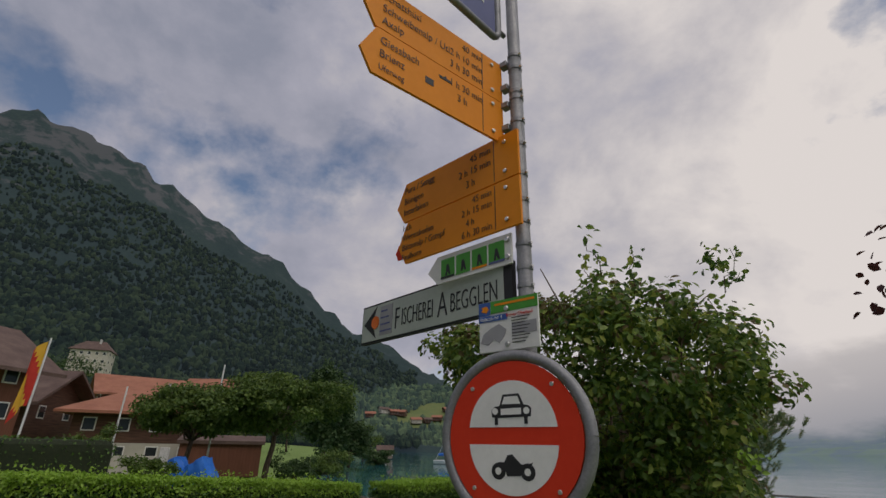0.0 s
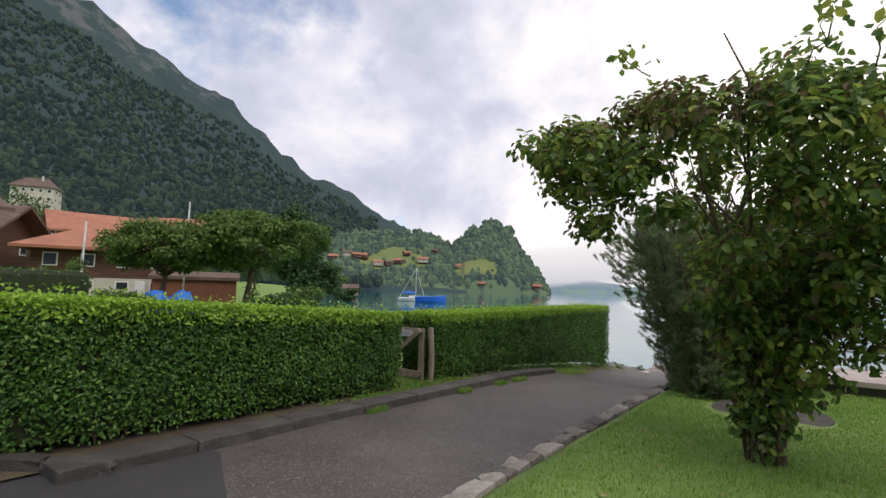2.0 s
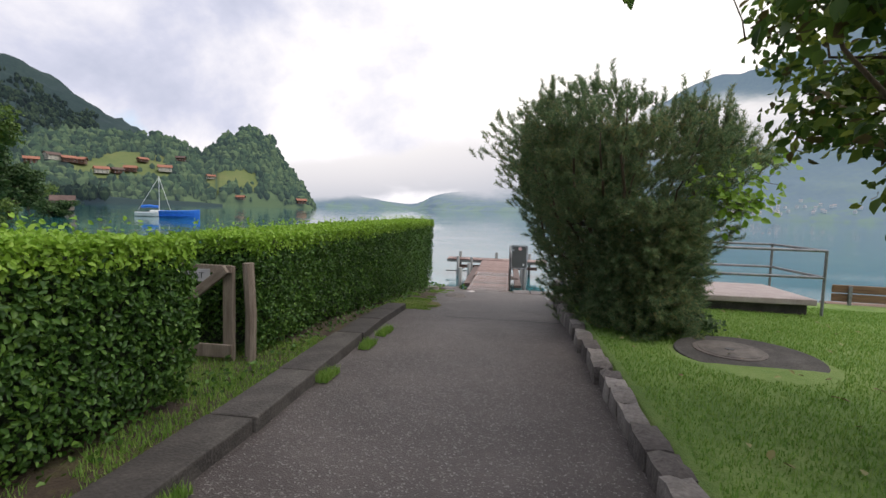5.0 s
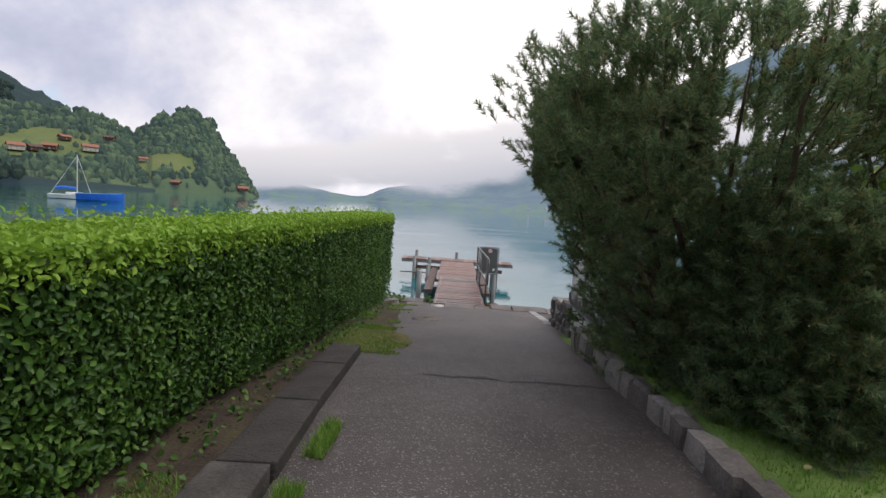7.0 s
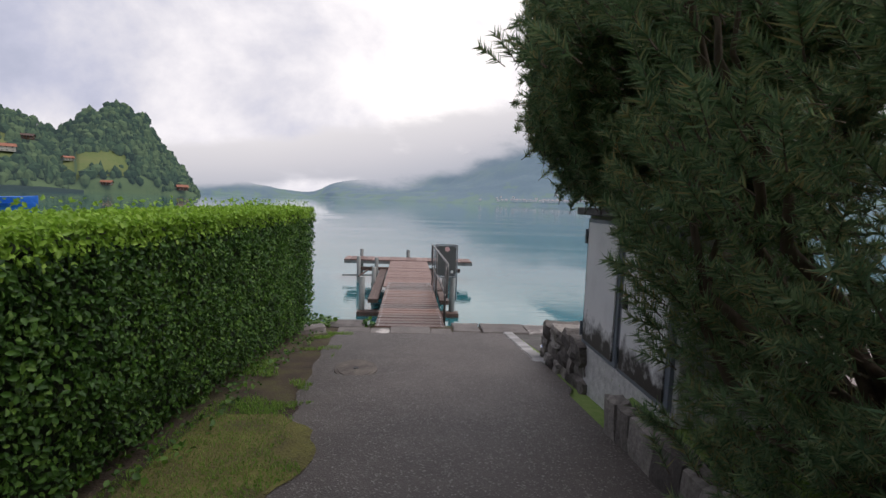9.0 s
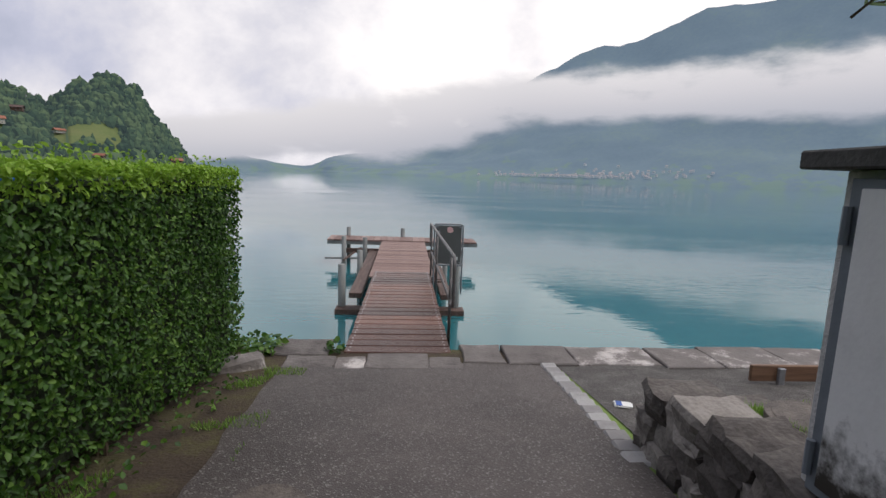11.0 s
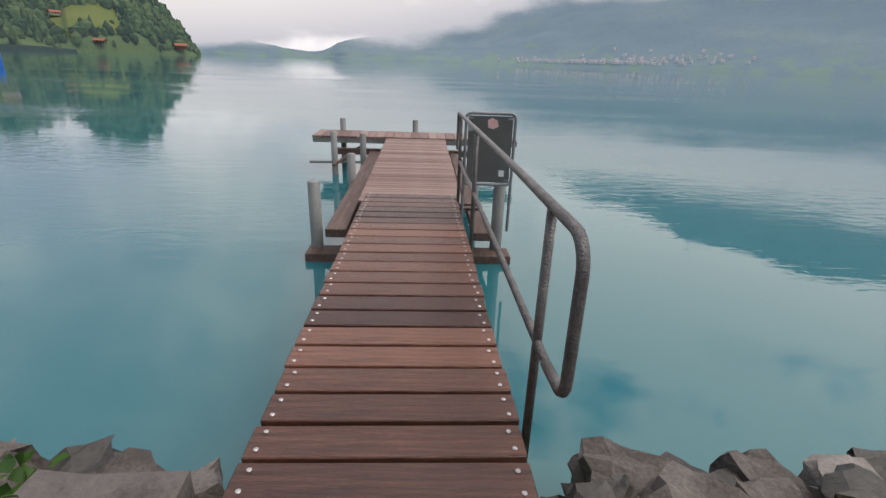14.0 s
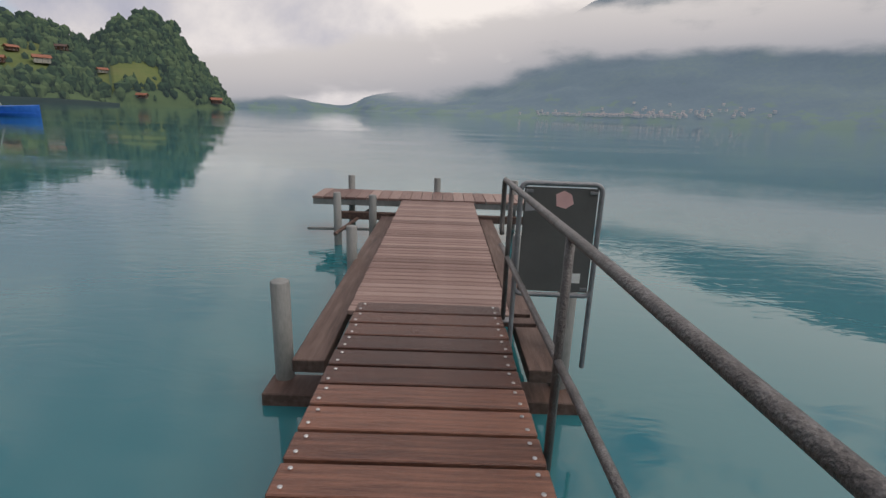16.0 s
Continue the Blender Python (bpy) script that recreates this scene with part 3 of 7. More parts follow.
def strip(name, left, right, ys, lift, mat, steps=6):
    """A surface between two edges that follows the slope of the path."""
    V, F = [], []
    for y in ys:
        a, b = left(y), right(y)
        for i in range(steps + 1):
            x = a + (b - a) * i / steps
            V.append((x, y, road_z(y) + lift + 0.012 * noise.noise(Vector((x * 0.9, y * 0.9, 0)))))
    for j in range(len(ys) - 1):
        for i in range(steps):
            k = j * (steps + 1) + i
            F.append((k, k + 1, k + steps + 2, k + steps + 1))
    return mesh_of(name, V, F, mat, True)


def kerb_x(y):
    return -0.80 - 0.05 * max(0, y + 11)


def road_left(y):
    if y < -6.0:
        return kerb_x(y) if y > -14.6 else -0.80 - (-14.6 - y) * 2.6
    ragged = 0.10 * noise.noise(Vector((3.1, y * 2.1, 0))) + 0.05 * noise.noise(Vector((1.1, y * 7.0, 0)))
    return float(np.interp(y, (-6.0, -5.2, -3.7, -2.5, -1.2, -0.4), (-1.03, -0.85, -0.98, -1.08, -1.15, -1.15))) + ragged


def road_right(y):
    return 1.52 if y < -4 else (1.66 if y > -2.3 else 1.62)


ys = list(np.arange(-17.0, -0.36, 0.22)) + [-0.36]
road = tagged(part("road", strip("road", road_left, road_right, ys, 0.025, M_ASPHALT, 10), None), "dark worn asphalt lane sloping down to the jetty", "road", kind="structure")
street = tagged(part("street", sheet("street", stations([(-70, -12, 6), (-12, 12, 1), (12, 60, 6)]), stations([(-30, -17, 1.0)]), lambda x, y: (road_z(y) if x > -8 else ground_z(x, y) * 0.3 + road_z(y) * 0.7) + 0.03, M_ASPHALT), None), "grey asphalt village street", "road", kind="structure")
patch_ = tagged(part("fresh_asphalt_patch", strip("patch", lambda y: -0.80 - max(0, -14.6 - y) * 2.4, lambda y: -0.66 - (y + 14.3) * 1.94 if y > -14.8 else 0.31 + (-14.8 - y) * 0.4, list(np.arange(-16.6, -14.29, 0.1)), 0.031, M_FRESH, 6), None), "smooth black asphalt repair patch in the lane", "road patch", kind="structure")
verge = tagged(part("soil_verge", strip("verge", lambda y: -2.3, lambda y: road_left(y) + 0.25, list(np.arange(-6.3, 0.05, 0.2)), 0.012, M_DIRT, 8), None), "mossy bare soil strip under the hedge", "soil", kind="structure")
bed = tagged(part("hedge_bed", strip("bed", lambda y: -2.4, lambda y: -1.1, list(np.arange(-15.9, -6.1, 0.3)), 0.05, M_DIRT, 6), None), "brown soil bed under the clipped hedge", "soil", kind="structure")
gravel_strip = tagged(part("gravel_strip", strip("gravel", lambda y: 1.78, lambda y: 30.0, list(np.arange(-2.5, -0.2, 0.25)), 0.01, M_GRAVEL, 40), None), "trodden grey gravel strip along the lake wall", "gravel", kind="structure")

shore_fill = tagged(part("shore_soil", strip("shore_fill", lambda y: -2.6, lambda y: 30.0, [-0.5, -0.4, -0.3, -0.2, -0.1, 0.0, 0.11], 0.008, M_DIRT, 60), None), "dark soil between the shore slabs", "soil", kind="structure")
lake = tagged(part("water", mesh_of("water", [(-4000, -30, WATER), (4000, -30, WATER), (4000, 4600, WATER), (-4000, 4600, WATER)], [(0, 1, 2, 3)], M_WATER), None), "calm turquoise lake water with soft ripples", "lake", kind="structure")


def lawn_z(x, y):
    base = float(np.interp(y, (-40, -12, -9, -6, -4.3, -3, -2.3), (1.7, 1.24, 1.14, 1.0, 0.93, 0.86, 0.72)))
    return base - 0.014 * max(0, x - 3) + 0.015 * noise.noise(Vector((x * 0.8, y * 0.8, 2)))


def lawn_mesh():
    xs, yy = stations([(1.66, 8, 0.3), (8, 40, 2)]), stations([(-17.2, -2.4, 0.3)])
    me = sheet("lawn", xs, yy, lawn_z, M_GRASS)
    bm = bmesh.new()
    bm.from_mesh(me)
    for v in bm.verts:
        if v.co.y > -4.9:
            v.co.x = max(v.co.x, 2.02)
    rim = [e for e in bm.edges if e.is_boundary]
    r = bmesh.ops.extrude_edge_only(bm, edges=rim)
    for v in r["geom"]:
        if isinstance(v, bmesh.types.BMVert):
            v.co.z -= 0.75
    bm.to_mesh(me)
    bm.free()
    return me


tagged(part("lawn", lawn_mesh(), None), "short mown green lawn beside the lane", "lawn", kind="structure")


def grass_blades(name, xr, yr, zf, count, height, seed, keep=lambda x, y: True):
    rng = np.random.default_rng(seed)
    x, y = rng.uniform(*xr, count), rng.uniform(*yr, count)
    ok = np.array([keep(a, b) for a, b in zip(x, y)])
    x, y = x[ok], y[ok]
    n = len(x)
    z = np.array([zf(a, b) for a, b in zip(x, y)])
    h = height * rng.uniform(0.4, 1.2, n)
    a = rng.uniform(0, 6.283, n)
    lean = rng.uniform(0.1, 0.9, n) * h
    w = rng.uniform(0.003, 0.006, n)
    d = np.stack([np.cos(a), np.sin(a)], 1)
    V = np.zeros((n, 3, 3))
    V[:, 0] = np.stack([x - d[:, 1] * w, y + d[:, 0] * w, z - 0.003], 1)
    V[:, 1] = np.stack([x + d[:, 1] * w, y - d[:, 0] * w, z - 0.003], 1)
    V[:, 2] = np.stack([x + d[:, 0] * lean, y + d[:, 1] * lean, z + h], 1)
    me = bpy.data.meshes.new(name)
    me.vertices.add(n * 3)
    me.vertices.foreach_set("co", V.ravel())
    me.loops.add(n * 3)
    me.loops.foreach_set("vertex_index", np.arange(n * 3, dtype=np.int32))
    me.polygons.add(n)
    me.polygons.foreach_set("loop_start", np.arange(0, n * 3, 3, dtype=np.int32))
    me.materials.append(M_BLADE)
    me.update(calc_edges=True)
    return me


def off_cover(x, y):
    return (x - 3.05) ** 2 / 0.5 + (y + 9.05) ** 2 / 0.6 > 1


tagged(part("grass", grass_blades("grass", (1.72, 7.5), (-15.5, -4.2), lawn_z, 150000, 0.035, 3, off_cover), None), "short green grass blades of the lawn", "grass", kind="stuff")
tagged(part("gateway_grass", grass_blades("gateway_grass", (-4.5, -1.08), (-12.6, -9.0), lambda x, y: road_z(y) + 0.045, 46000, 0.05, 4, lambda x, y: -11.15 < y < -9.3 or (x > -1.5 and noise.noise(Vector((x * 3, y * 2, 3))) > -0.1)), None), "green grass in the garden gateway", "grass", kind="stuff")
tagged(part("bed_grass", grass_blades("bed_grass", (2.05, 4.5), (-4.0, -2.45), lawn_z, 16000, 0.06, 5), None), "tufted grass behind the stone wall", "grass", kind="stuff")
tagged(part("verge_grass", grass_blades("verge_grass", (-1.9, -0.9), (-5.2, -0.6), lambda x, y: road_z(y) + 0.02, 16000, 0.04, 6, lambda x, y: noise.noise(Vector((x * 2.2, y * 2.2, 5))) > 0.18), None), "sparse grass and moss on the soil verge", "grass", kind="stuff")
tagged(part("joint_weeds", grass_blades("joint_weeds", (-0.84, -0.72), (-13.5, -7.5), lambda x, y: road_z(y) + 0.03, 9000, 0.07, 7, lambda x, y: noise.noise(Vector((1, y * 1.6, 5))) > 0.12), None), "weeds growing along the concrete kerb", "weeds", kind="stuff")

tagged(part("moss_patch", strip("moss_patch", lambda y: -1.5, lambda y: -0.98 + 0.42 * max(0, 1 - ((y + 5.35) / 0.75) ** 2) + 0.08 * noise.noise(Vector((y * 5, 0, 0))), list(np.arange(-6.05, -4.6, 0.08)), 0.032, M_MOSS, 10), None), "yellow-green moss spreading over the lane edge", "moss", kind="structure")
tagged(part("moss_tufts", grass_blades("moss_tufts", (-1.6, -0.45), (-6.1, -4.3), lambda x, y: road_z(y) + 0.03, 9000, 0.022, 8, lambda x, y: x < -0.75 + 0.3 * noise.noise(Vector((x * 2, y * 3, 1)))), None), "low moss tufts beside the hedge", "moss", kind="stuff")

# ---- far shores ----
TAN = lambda a: math.tan(radians(a))


def polar_sheet(name, azimuths, steps, near, far, profile, mat, bump):
    """Land seen across the lake: a sheet over azimuth and distance."""
    V, F = [], []
    for a in azimuths:
        for j in range(steps + 1):
            s = j / steps
            r = near(a) + (far(a) - near(a)) * s
            x, y = r * math.sin(radians(a)), r * math.cos(radians(a))
            z = r * TAN(profile(a, s)) + WATER
            if j == 0:
                z = WATER - 4
            else:
                z += bump(x, y, s, r)
            V.append((x, y, z))
    n = steps + 1
    for i in range(len(azimuths) - 1):
        for j in range(steps):
            k = i * n + j
            F.append((k, k + n, k + n + 1, k + 1))
    return mesh_of(name, V, F, mat, True)


def ridge_left(a):
    return float(np.interp(a, (-180, -130, -105, -90, -87, -81, -76.5, -72, -67, -61, -56, -50, -44, -40, -34), (10, 22, 26, 27, 28.2, 27.0, 26.6, 24.5, 22.2, 18.8, 15.2, 11.3, 8.3, 6.2, 3.0)))


def rough_land(size, amount):
    def f(x, y, s, r):
        p = Vector((x / size, y / size, 0.3))
        return amount * (noise.noise(p) + 0.5 * noise.noise(p * 2.1) + 0.3 * noise.noise(p * 4.7) + 0.2 * noise.noise(p * 9.3)) * min(1, s * 4)
    return f


def mountain_relief(x, y, s, r):
    p = Vector((x / 300, y / 300, 0.3))
    crag = abs(noise.noise(p * 2.2)) + 0.5 * abs(noise.noise(p * 5.1)) + 0.3 * abs(noise.noise(p * 11.0))
    return (34 * noise.noise(p) + 60 * (0.45 - crag) * (0.3 + 0.7 * s)) * min(1, s * 4)


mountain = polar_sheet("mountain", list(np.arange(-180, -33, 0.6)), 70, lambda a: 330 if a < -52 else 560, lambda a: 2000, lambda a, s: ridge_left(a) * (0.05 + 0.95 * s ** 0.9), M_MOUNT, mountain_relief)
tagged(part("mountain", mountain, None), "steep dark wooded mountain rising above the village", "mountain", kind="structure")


def ridge_hill(a):
    return float(np.interp(a, (-60, -52, -47, -43, -41, -39, -37, -35.2, -33.3, -31.5, -30.4, -28.2, -26.8, -24.7, -23.5), (3.5, 5.0, 6.3, 6.5, 6.6, 6.7, 6.0, 5.2, 7.0, 8.0, 8.2, 7.2, 4.4, 2.2, 0.0)))


def hill_near(a):
    return float(np.interp(a, (-60, -50, -45, -38, -32, -28, -23.5), (430, 560, 600, 610, 650, 690, 740)))


def hill_profile(a, s):
    return ridge_hill(a) * (s ** (0.75 if a < -34 else 0.6))


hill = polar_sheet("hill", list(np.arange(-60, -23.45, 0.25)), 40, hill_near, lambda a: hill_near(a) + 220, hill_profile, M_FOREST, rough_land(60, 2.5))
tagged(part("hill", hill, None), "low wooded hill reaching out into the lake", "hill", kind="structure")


def ridge_far(a):
    return float(np.interp(a, (-30, -23.5, -17.6, -12.8, -10.8, -9.5, -4, 0, 6, 10, 14, 20, 24, 30, 36, 45, 60, 90, 130, 180), (2.8, 2.4, 1.35, 0.85, 1.5, 2.2, 2.9, 3.4, 6, 9, 11.6, 14.2, 14.4, 16.6, 17.2, 18, 15, 12, 10, 10)))


# the blue haze over this slope is emission in its material
far_m = polar_sheet("far_mountain", list(np.arange(-30, 180.1, 0.8)), 50, lambda a: float(np.interp(a, (-30, -11, -9, 0, 30, 60), (4300, 4300, 3500, 3000, 2700, 2600))), lambda a: 4500, lambda a, s: ridge_far(a) * (0.008 + 0.992 * s ** 1.05), M_FAR_HAZED, rough_land(420, 45))
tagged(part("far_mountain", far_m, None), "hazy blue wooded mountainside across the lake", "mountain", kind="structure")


def cloud_material():
    m = bpy.data.materials.new("low_cloud")
    m.use_nodes = True
    n, l = m.node_tree.nodes, m.node_tree.links
    n.clear()
    geo = n.new("ShaderNodeNewGeometry")
    mp = n.new("ShaderNodeMapping")
    mp.inputs["Scale"].default_value = (0.0016, 0.0016, 0.0042)
    l.new(geo.outputs["Position"], mp.inputs[0])
    t = node(n, "ShaderNodeTexNoise", Scale=1.3, Detail=9.0, Roughness=0.58)
    l.new(mp.outputs[0], t.inputs["Vector"])
    uv = n.new("ShaderNodeUVMap")
    sep = n.new("ShaderNodeSeparateXYZ")
    l.new(uv.outputs[0], sep.inputs[0])
    body = ramp(n, [(0.0, (0, 0, 0)), (0.28, (0.62, 0.62, 0.62)), (0.62, (0.62, 0.62, 0.62)), (1.0, (0, 0, 0))])
    l.new(sep.outputs[1], body.inputs[0])
    a = n.new("ShaderNodeMath")
    a.operation = "ADD"
    l.new(body.outputs[0], a.inputs[0])
    l.new(t.outputs["Fac"], a.inputs[1])
    cover = ramp(n, [(0.66, (0, 0, 0)), (0.98, (1, 1, 1))], True)
    half = n.new("ShaderNodeMath")
    half.operation = "MULTIPLY"
    half.inputs[1].default_value = 0.9
    l.new(a.outputs[0], half.inputs[0])
    l.new(half.outputs[0], cover.inputs[0])
    # light and shade of the cloud are emitted colour: grey base, white top
    shade = ramp(n, [(0.0, (0.40, 0.43, 0.50)), (0.45, (0.66, 0.65, 0.68)), (1.0, (0.90, 0.87, 0.86))])
    l.new(sep.outputs[1], shade.inputs[0])
    e = n.new("ShaderNodeEmission")
    l.new(shade.outputs[0], e.inputs[0])
    tr = n.new("ShaderNodeBsdfTransparent")
    mx = n.new("ShaderNodeMixShader")
    l.new(cover.outputs[0], mx.inputs[0])
    l.new(tr.outputs[0], mx.inputs[1])
    l.new(e.outputs[0], mx.inputs[2])
    o = n.new("ShaderNodeOutputMaterial")
    l.new(mx.outputs[0], o.inputs[0])
    return m


def cloud_bank():
    r = 2350
    low = lambda a: float(np.interp(a, (-40, -28, -5, 4, 12, 20, 45, 110), (-0.6, -1.2, -0.2, 1.8, 4.4, 5.0, 5.4, 5)))
    high = lambda a: float(np.interp(a, (-40, -28, -17, -5, 10, 22, 36, 50, 110), (7.3, 7.6, 8.6, 11.5, 13.5, 13.2, 14.8, 15, 14)))
    V, F, UV = [], [], []
    az = list(np.arange(-40, 110.1, 1.5))
    for a in az:
        for j in range(9):
            s = j / 8
            V.append((r * math.sin(radians(a)), r * math.cos(radians(a)), r * TAN(low(a) + (high(a) - low(a)) * s)))
            UV.append((a / 150, s))
    for i in range(len(az) - 1):
        for j in range(8):
            k = i * 9 + j
            F.append((k, k + 9, k + 10, k + 1))
    me = mesh_of("low_cloud", V, F, cloud_material(), True)
    lay = me.uv_layers.new(name="UVMap")
    for lp in me.loops:
        lay.data[lp.index].uv = UV[lp.vertex_index]
    return me


tagged(part("cloud_backdrop", cloud_bank(), None), "white low cloud lying along the far mountainside", "cloud", kind="structure")


def woods(name, spots, mat, seed, sides=1):
    """Far trees joined in one mesh: uneven crowns, some pointed."""
    rng = np.random.default_rng(seed)
    bm = bmesh.new()
    bmesh.ops.create_icosphere(bm, subdivisions=sides, radius=1)
    base = np.array([v.co[:] for v in bm.verts])
    faces = np.array([[v.index for v in f.verts] for f in bm.faces])
    bm.free()
    V, F = [], []
    for i, (x, y, z, h) in enumerate(spots):
        b = base * (1 + rng.uniform(-0.28, 0.28, (len(base), 1)))
        w = h * rng.uniform(0.32, 0.52)
        if rng.random() < 0.3:
            w = h * 0.24
            b[:, :2] *= np.clip(0.95 - b[:, 2:3] * 0.65, 0.05, 2)
        V.append(b * (w, w, h * 0.55) + (x, y, z + h * 0.45))
        F.append(faces + i * len(base))
    V, F = np.concatenate(V), np.concatenate(F)
    return mesh_of(name, V, F.tolist(), mat, False)


def hill_spot(a, s):
    r = hill_near(a) + 220 * s
    return r * math.sin(radians(a)), r * math.cos(radians(a)), r * TAN(hill_profile(a, s)) + WATER


def meadow(a, s):
    return (-46.5 < a < -38.6 and 0.26 < s < 0.60 + 0.1 * math.sin(a)) or (-34.5 < a < -30.0 and 0.08 + (a + 34.5) * 0.015 < s < 0.36 - (a + 34.5) * 0.03)


VILLAGE = [(-48.0, 0.50, 14, 30), (-46.8, 0.45, 12, 15), (-46.0, 0.43, 13, -20), (-44.3, 0.30, 13, 10), (-43.0, 0.31, 11, 20), (-41.9, 0.34, 12, -10), (-38.9, 0.36, 14, 5), (-40.8, 0.50, 10, 25), (-37.4, 0.62, 11, -15), (-34.6, 0.35, 9, 20), (-31.7, 0.01, 9, -20), (-25.2, 0.02, 12, 10), (-46.5, 0.01, 10, 30), (-49.5, 0.46, 12, 0)]
rng_w = random.Random(7)
spots = []
while len(spots) < 2600:
    a, s = rng_w.uniform(-58, -23.6), rng_w.random() ** 0.8
    if meadow(a, s) and rng_w.random() < 0.97:
        continue
    if any(abs(a - va) < 0.75 and vs - 0.10 < s < vs + 0.04 for va, vs, _, _ in VILLAGE):
        continue
    x, y, z = hill_spot(a, s)
    spots.append((x, y, z - 1, rng_w.uniform(7, 14) * (0.55 if a > -25 else 1)))
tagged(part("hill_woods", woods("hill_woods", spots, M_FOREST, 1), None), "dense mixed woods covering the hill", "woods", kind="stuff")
V, F = [], []
for (a0, a1, s0, s1) in ((-46.8, -38.4, 0.24, 0.68), (-35.0, -29.8, 0.06, 0.40)):
    n, b = 24, len(V)
    for i in range(n + 1):
        for j in range(n + 1):
            x, y, z = hill_spot(a0 + (a1 - a0) * i / n, s0 + (s1 - s0) * j / n)
            V.append((x, y, z + 2.2))
    F += [(b + i * (n + 1) + j, b + (i + 1) * (n + 1) + j, b + (i + 1) * (n + 1) + j + 1, b + i * (n + 1) + j + 1) for i in range(n) for j in range(n)]
tagged(part("meadow", mesh_of("meadow", V, F, M_MEADOW, True), None), "bright green mown meadows on the hillside", "meadow", kind="structure")

spots = []
for i in range(24000):
    a = rng_w.uniform(-100, -44)
    s = rng_w.random() ** 1.25 * 0.86
    near = 330 if a < -52 else 560
    r = near + (2000 - near) * s
    z = r * TAN(ridge_left(a) * (0.05 + 0.95 * s ** 0.9)) + WATER
    x, y = r * math.sin(radians(a)), r * math.cos(radians(a))
    if s > 0.02:
        z += mountain_relief(x, y, s, r)
    spots.append((x, y, z - 1, rng_w.uniform(7, 17) * (0.75 + 0.3 * s)))
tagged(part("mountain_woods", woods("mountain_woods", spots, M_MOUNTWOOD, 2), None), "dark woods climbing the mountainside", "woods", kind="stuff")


def gable_house(name, w, d, h, roof_h, wall_mat, roof_mat, label, m, storeys=2, columns=3, category="house", lower=None, over=0.9, group="", hip=0.0):
    """A house with gable roof, ridge along x, its windows in both long sides and the gables."""
    t = thing(name, m, label, category, group)
    bm = bmesh.new()
    prof = [(-d / 2, 0), (d / 2, 0), (d / 2, h), (0, h + (0.05 if hip else roof_h)), (-d / 2, h)]
    a = [bm.verts.new((-w / 2, y, z)) for y, z in prof]
    b = [bm.verts.new((w / 2, y, z)) for y, z in prof]
    bm.faces.new(a)
    bm.faces.new(b[::-1])
    for i in range(5):
        bm.faces.new((a[i], b[i], b[(i + 1) % 5], a[(i + 1) % 5]))
    part("wall", bm, wall_mat, t)
    if lower:
        part("plinth_storey", box(-w / 2 - 0.06, w / 2 + 0.06, -d / 2 - 0.06, d / 2 + 0.06, 0, h * 0.45), lower, t, "pale plastered lower storey")
    k = roof_h / (d / 2)
    ex, th = d / 2 + over, 0.28
    bm = bmesh.new()
    outer = [(-ex, h - over * k), (0, h + roof_h), (ex, h - over * k), (ex, h - over * k + th), (0, h + roof_h + th), (-ex, h - over * k + th)]
    a = [bm.verts.new((-w / 2 - over, y, z)) for y, z in outer]
    b = [bm.verts.new((w / 2 + over, y, z)) for y, z in outer]
    for q in ((0, 1, 4, 5), (1, 2, 3, 4)):
        bm.faces.new([a[i] for i in q])
        bm.faces.new([b[i] for i in reversed(q)])
    for i in range(6):
        bm.faces.new((a[i], b[i], b[(i + 1) % 6], a[(i + 1) % 6]))
    if hip:
        bm.free()
        bm = bmesh.new()
        rim = [(-w / 2 - over, -ex), (w / 2 + over, -ex), (w / 2 + over, ex), (-w / 2 - over, ex)]
        low, mid = [bm.verts.new((x, y, h - 0.2)) for x, y in rim], [bm.verts.new((x, y, h + 0.05)) for x, y in rim]
        e0, e1 = bm.verts.new((-w / 2 + hip, 0, h + roof_h)), bm.verts.new((w / 2 - hip, 0, h + roof_h))
        bm.faces.new(low[::-1])
        for i in range(4):
            bm.faces.new((low[i], low[(i + 1) % 4], mid[(i + 1) % 4], mid[i]))
        bm.faces.new((mid[0], mid[1], e1, e0))
        bm.faces.new((mid[1], mid[2], e1))
        bm.faces.new((mid[2], mid[3], e0, e1))
        bm.faces.new((mid[3], mid[0], e0))
        part("chimney", box(w * 0.12, w * 0.12 + 0.7, -1.6, -0.9, h + 0.4, h + roof_h + 0.7, 0.04), M_CAB, t, "grey chimney")
    part("roof", bm, roof_mat, t)
    if storeys:
        sh = h / storeys
        wv = box(-0.55, 0.55, -0.05, 0.05, -0.6, 0.6)
        frame_me = part("window", wv, M_WHITE, t, "white framed window")
        frame_me.location = (0, -d / 2 - 0.03, -50)
        pane_me = part("pane", box(-0.45, 0.45, -0.03, 0.03, -0.5, 0.5), M_GLASS, frame_me)
        pane_me.location = (0, -0.045, 0)
        places = [((i + 0.5) / columns * w - w / 2, sg * (d / 2 + 0.04), sh * (s + 0.55), 0 if sg < 0 else 180) for s in range(storeys) for i in range(columns) for sg in (-1, 1)]
        places += [(sg * (w / 2 + 0.04), y, sh * (s + 0.55), 90 if sg > 0 else -90) for s in range(storeys) for y in (-d / 4, d / 4) for sg in (-1, 1)]
        for i, (x, y, z, turn) in enumerate(places):
            if i == 0:
                f, p = frame_me, pane_me
            else:
                f, p = new("window", frame_me.data), new("pane", pane_me.data)
                f.parent, p.parent = t, f
                p.location = (0, -0.045, 0)
            f.matrix_basis = pose(x, y, z, 0, 0, turn)
    return t


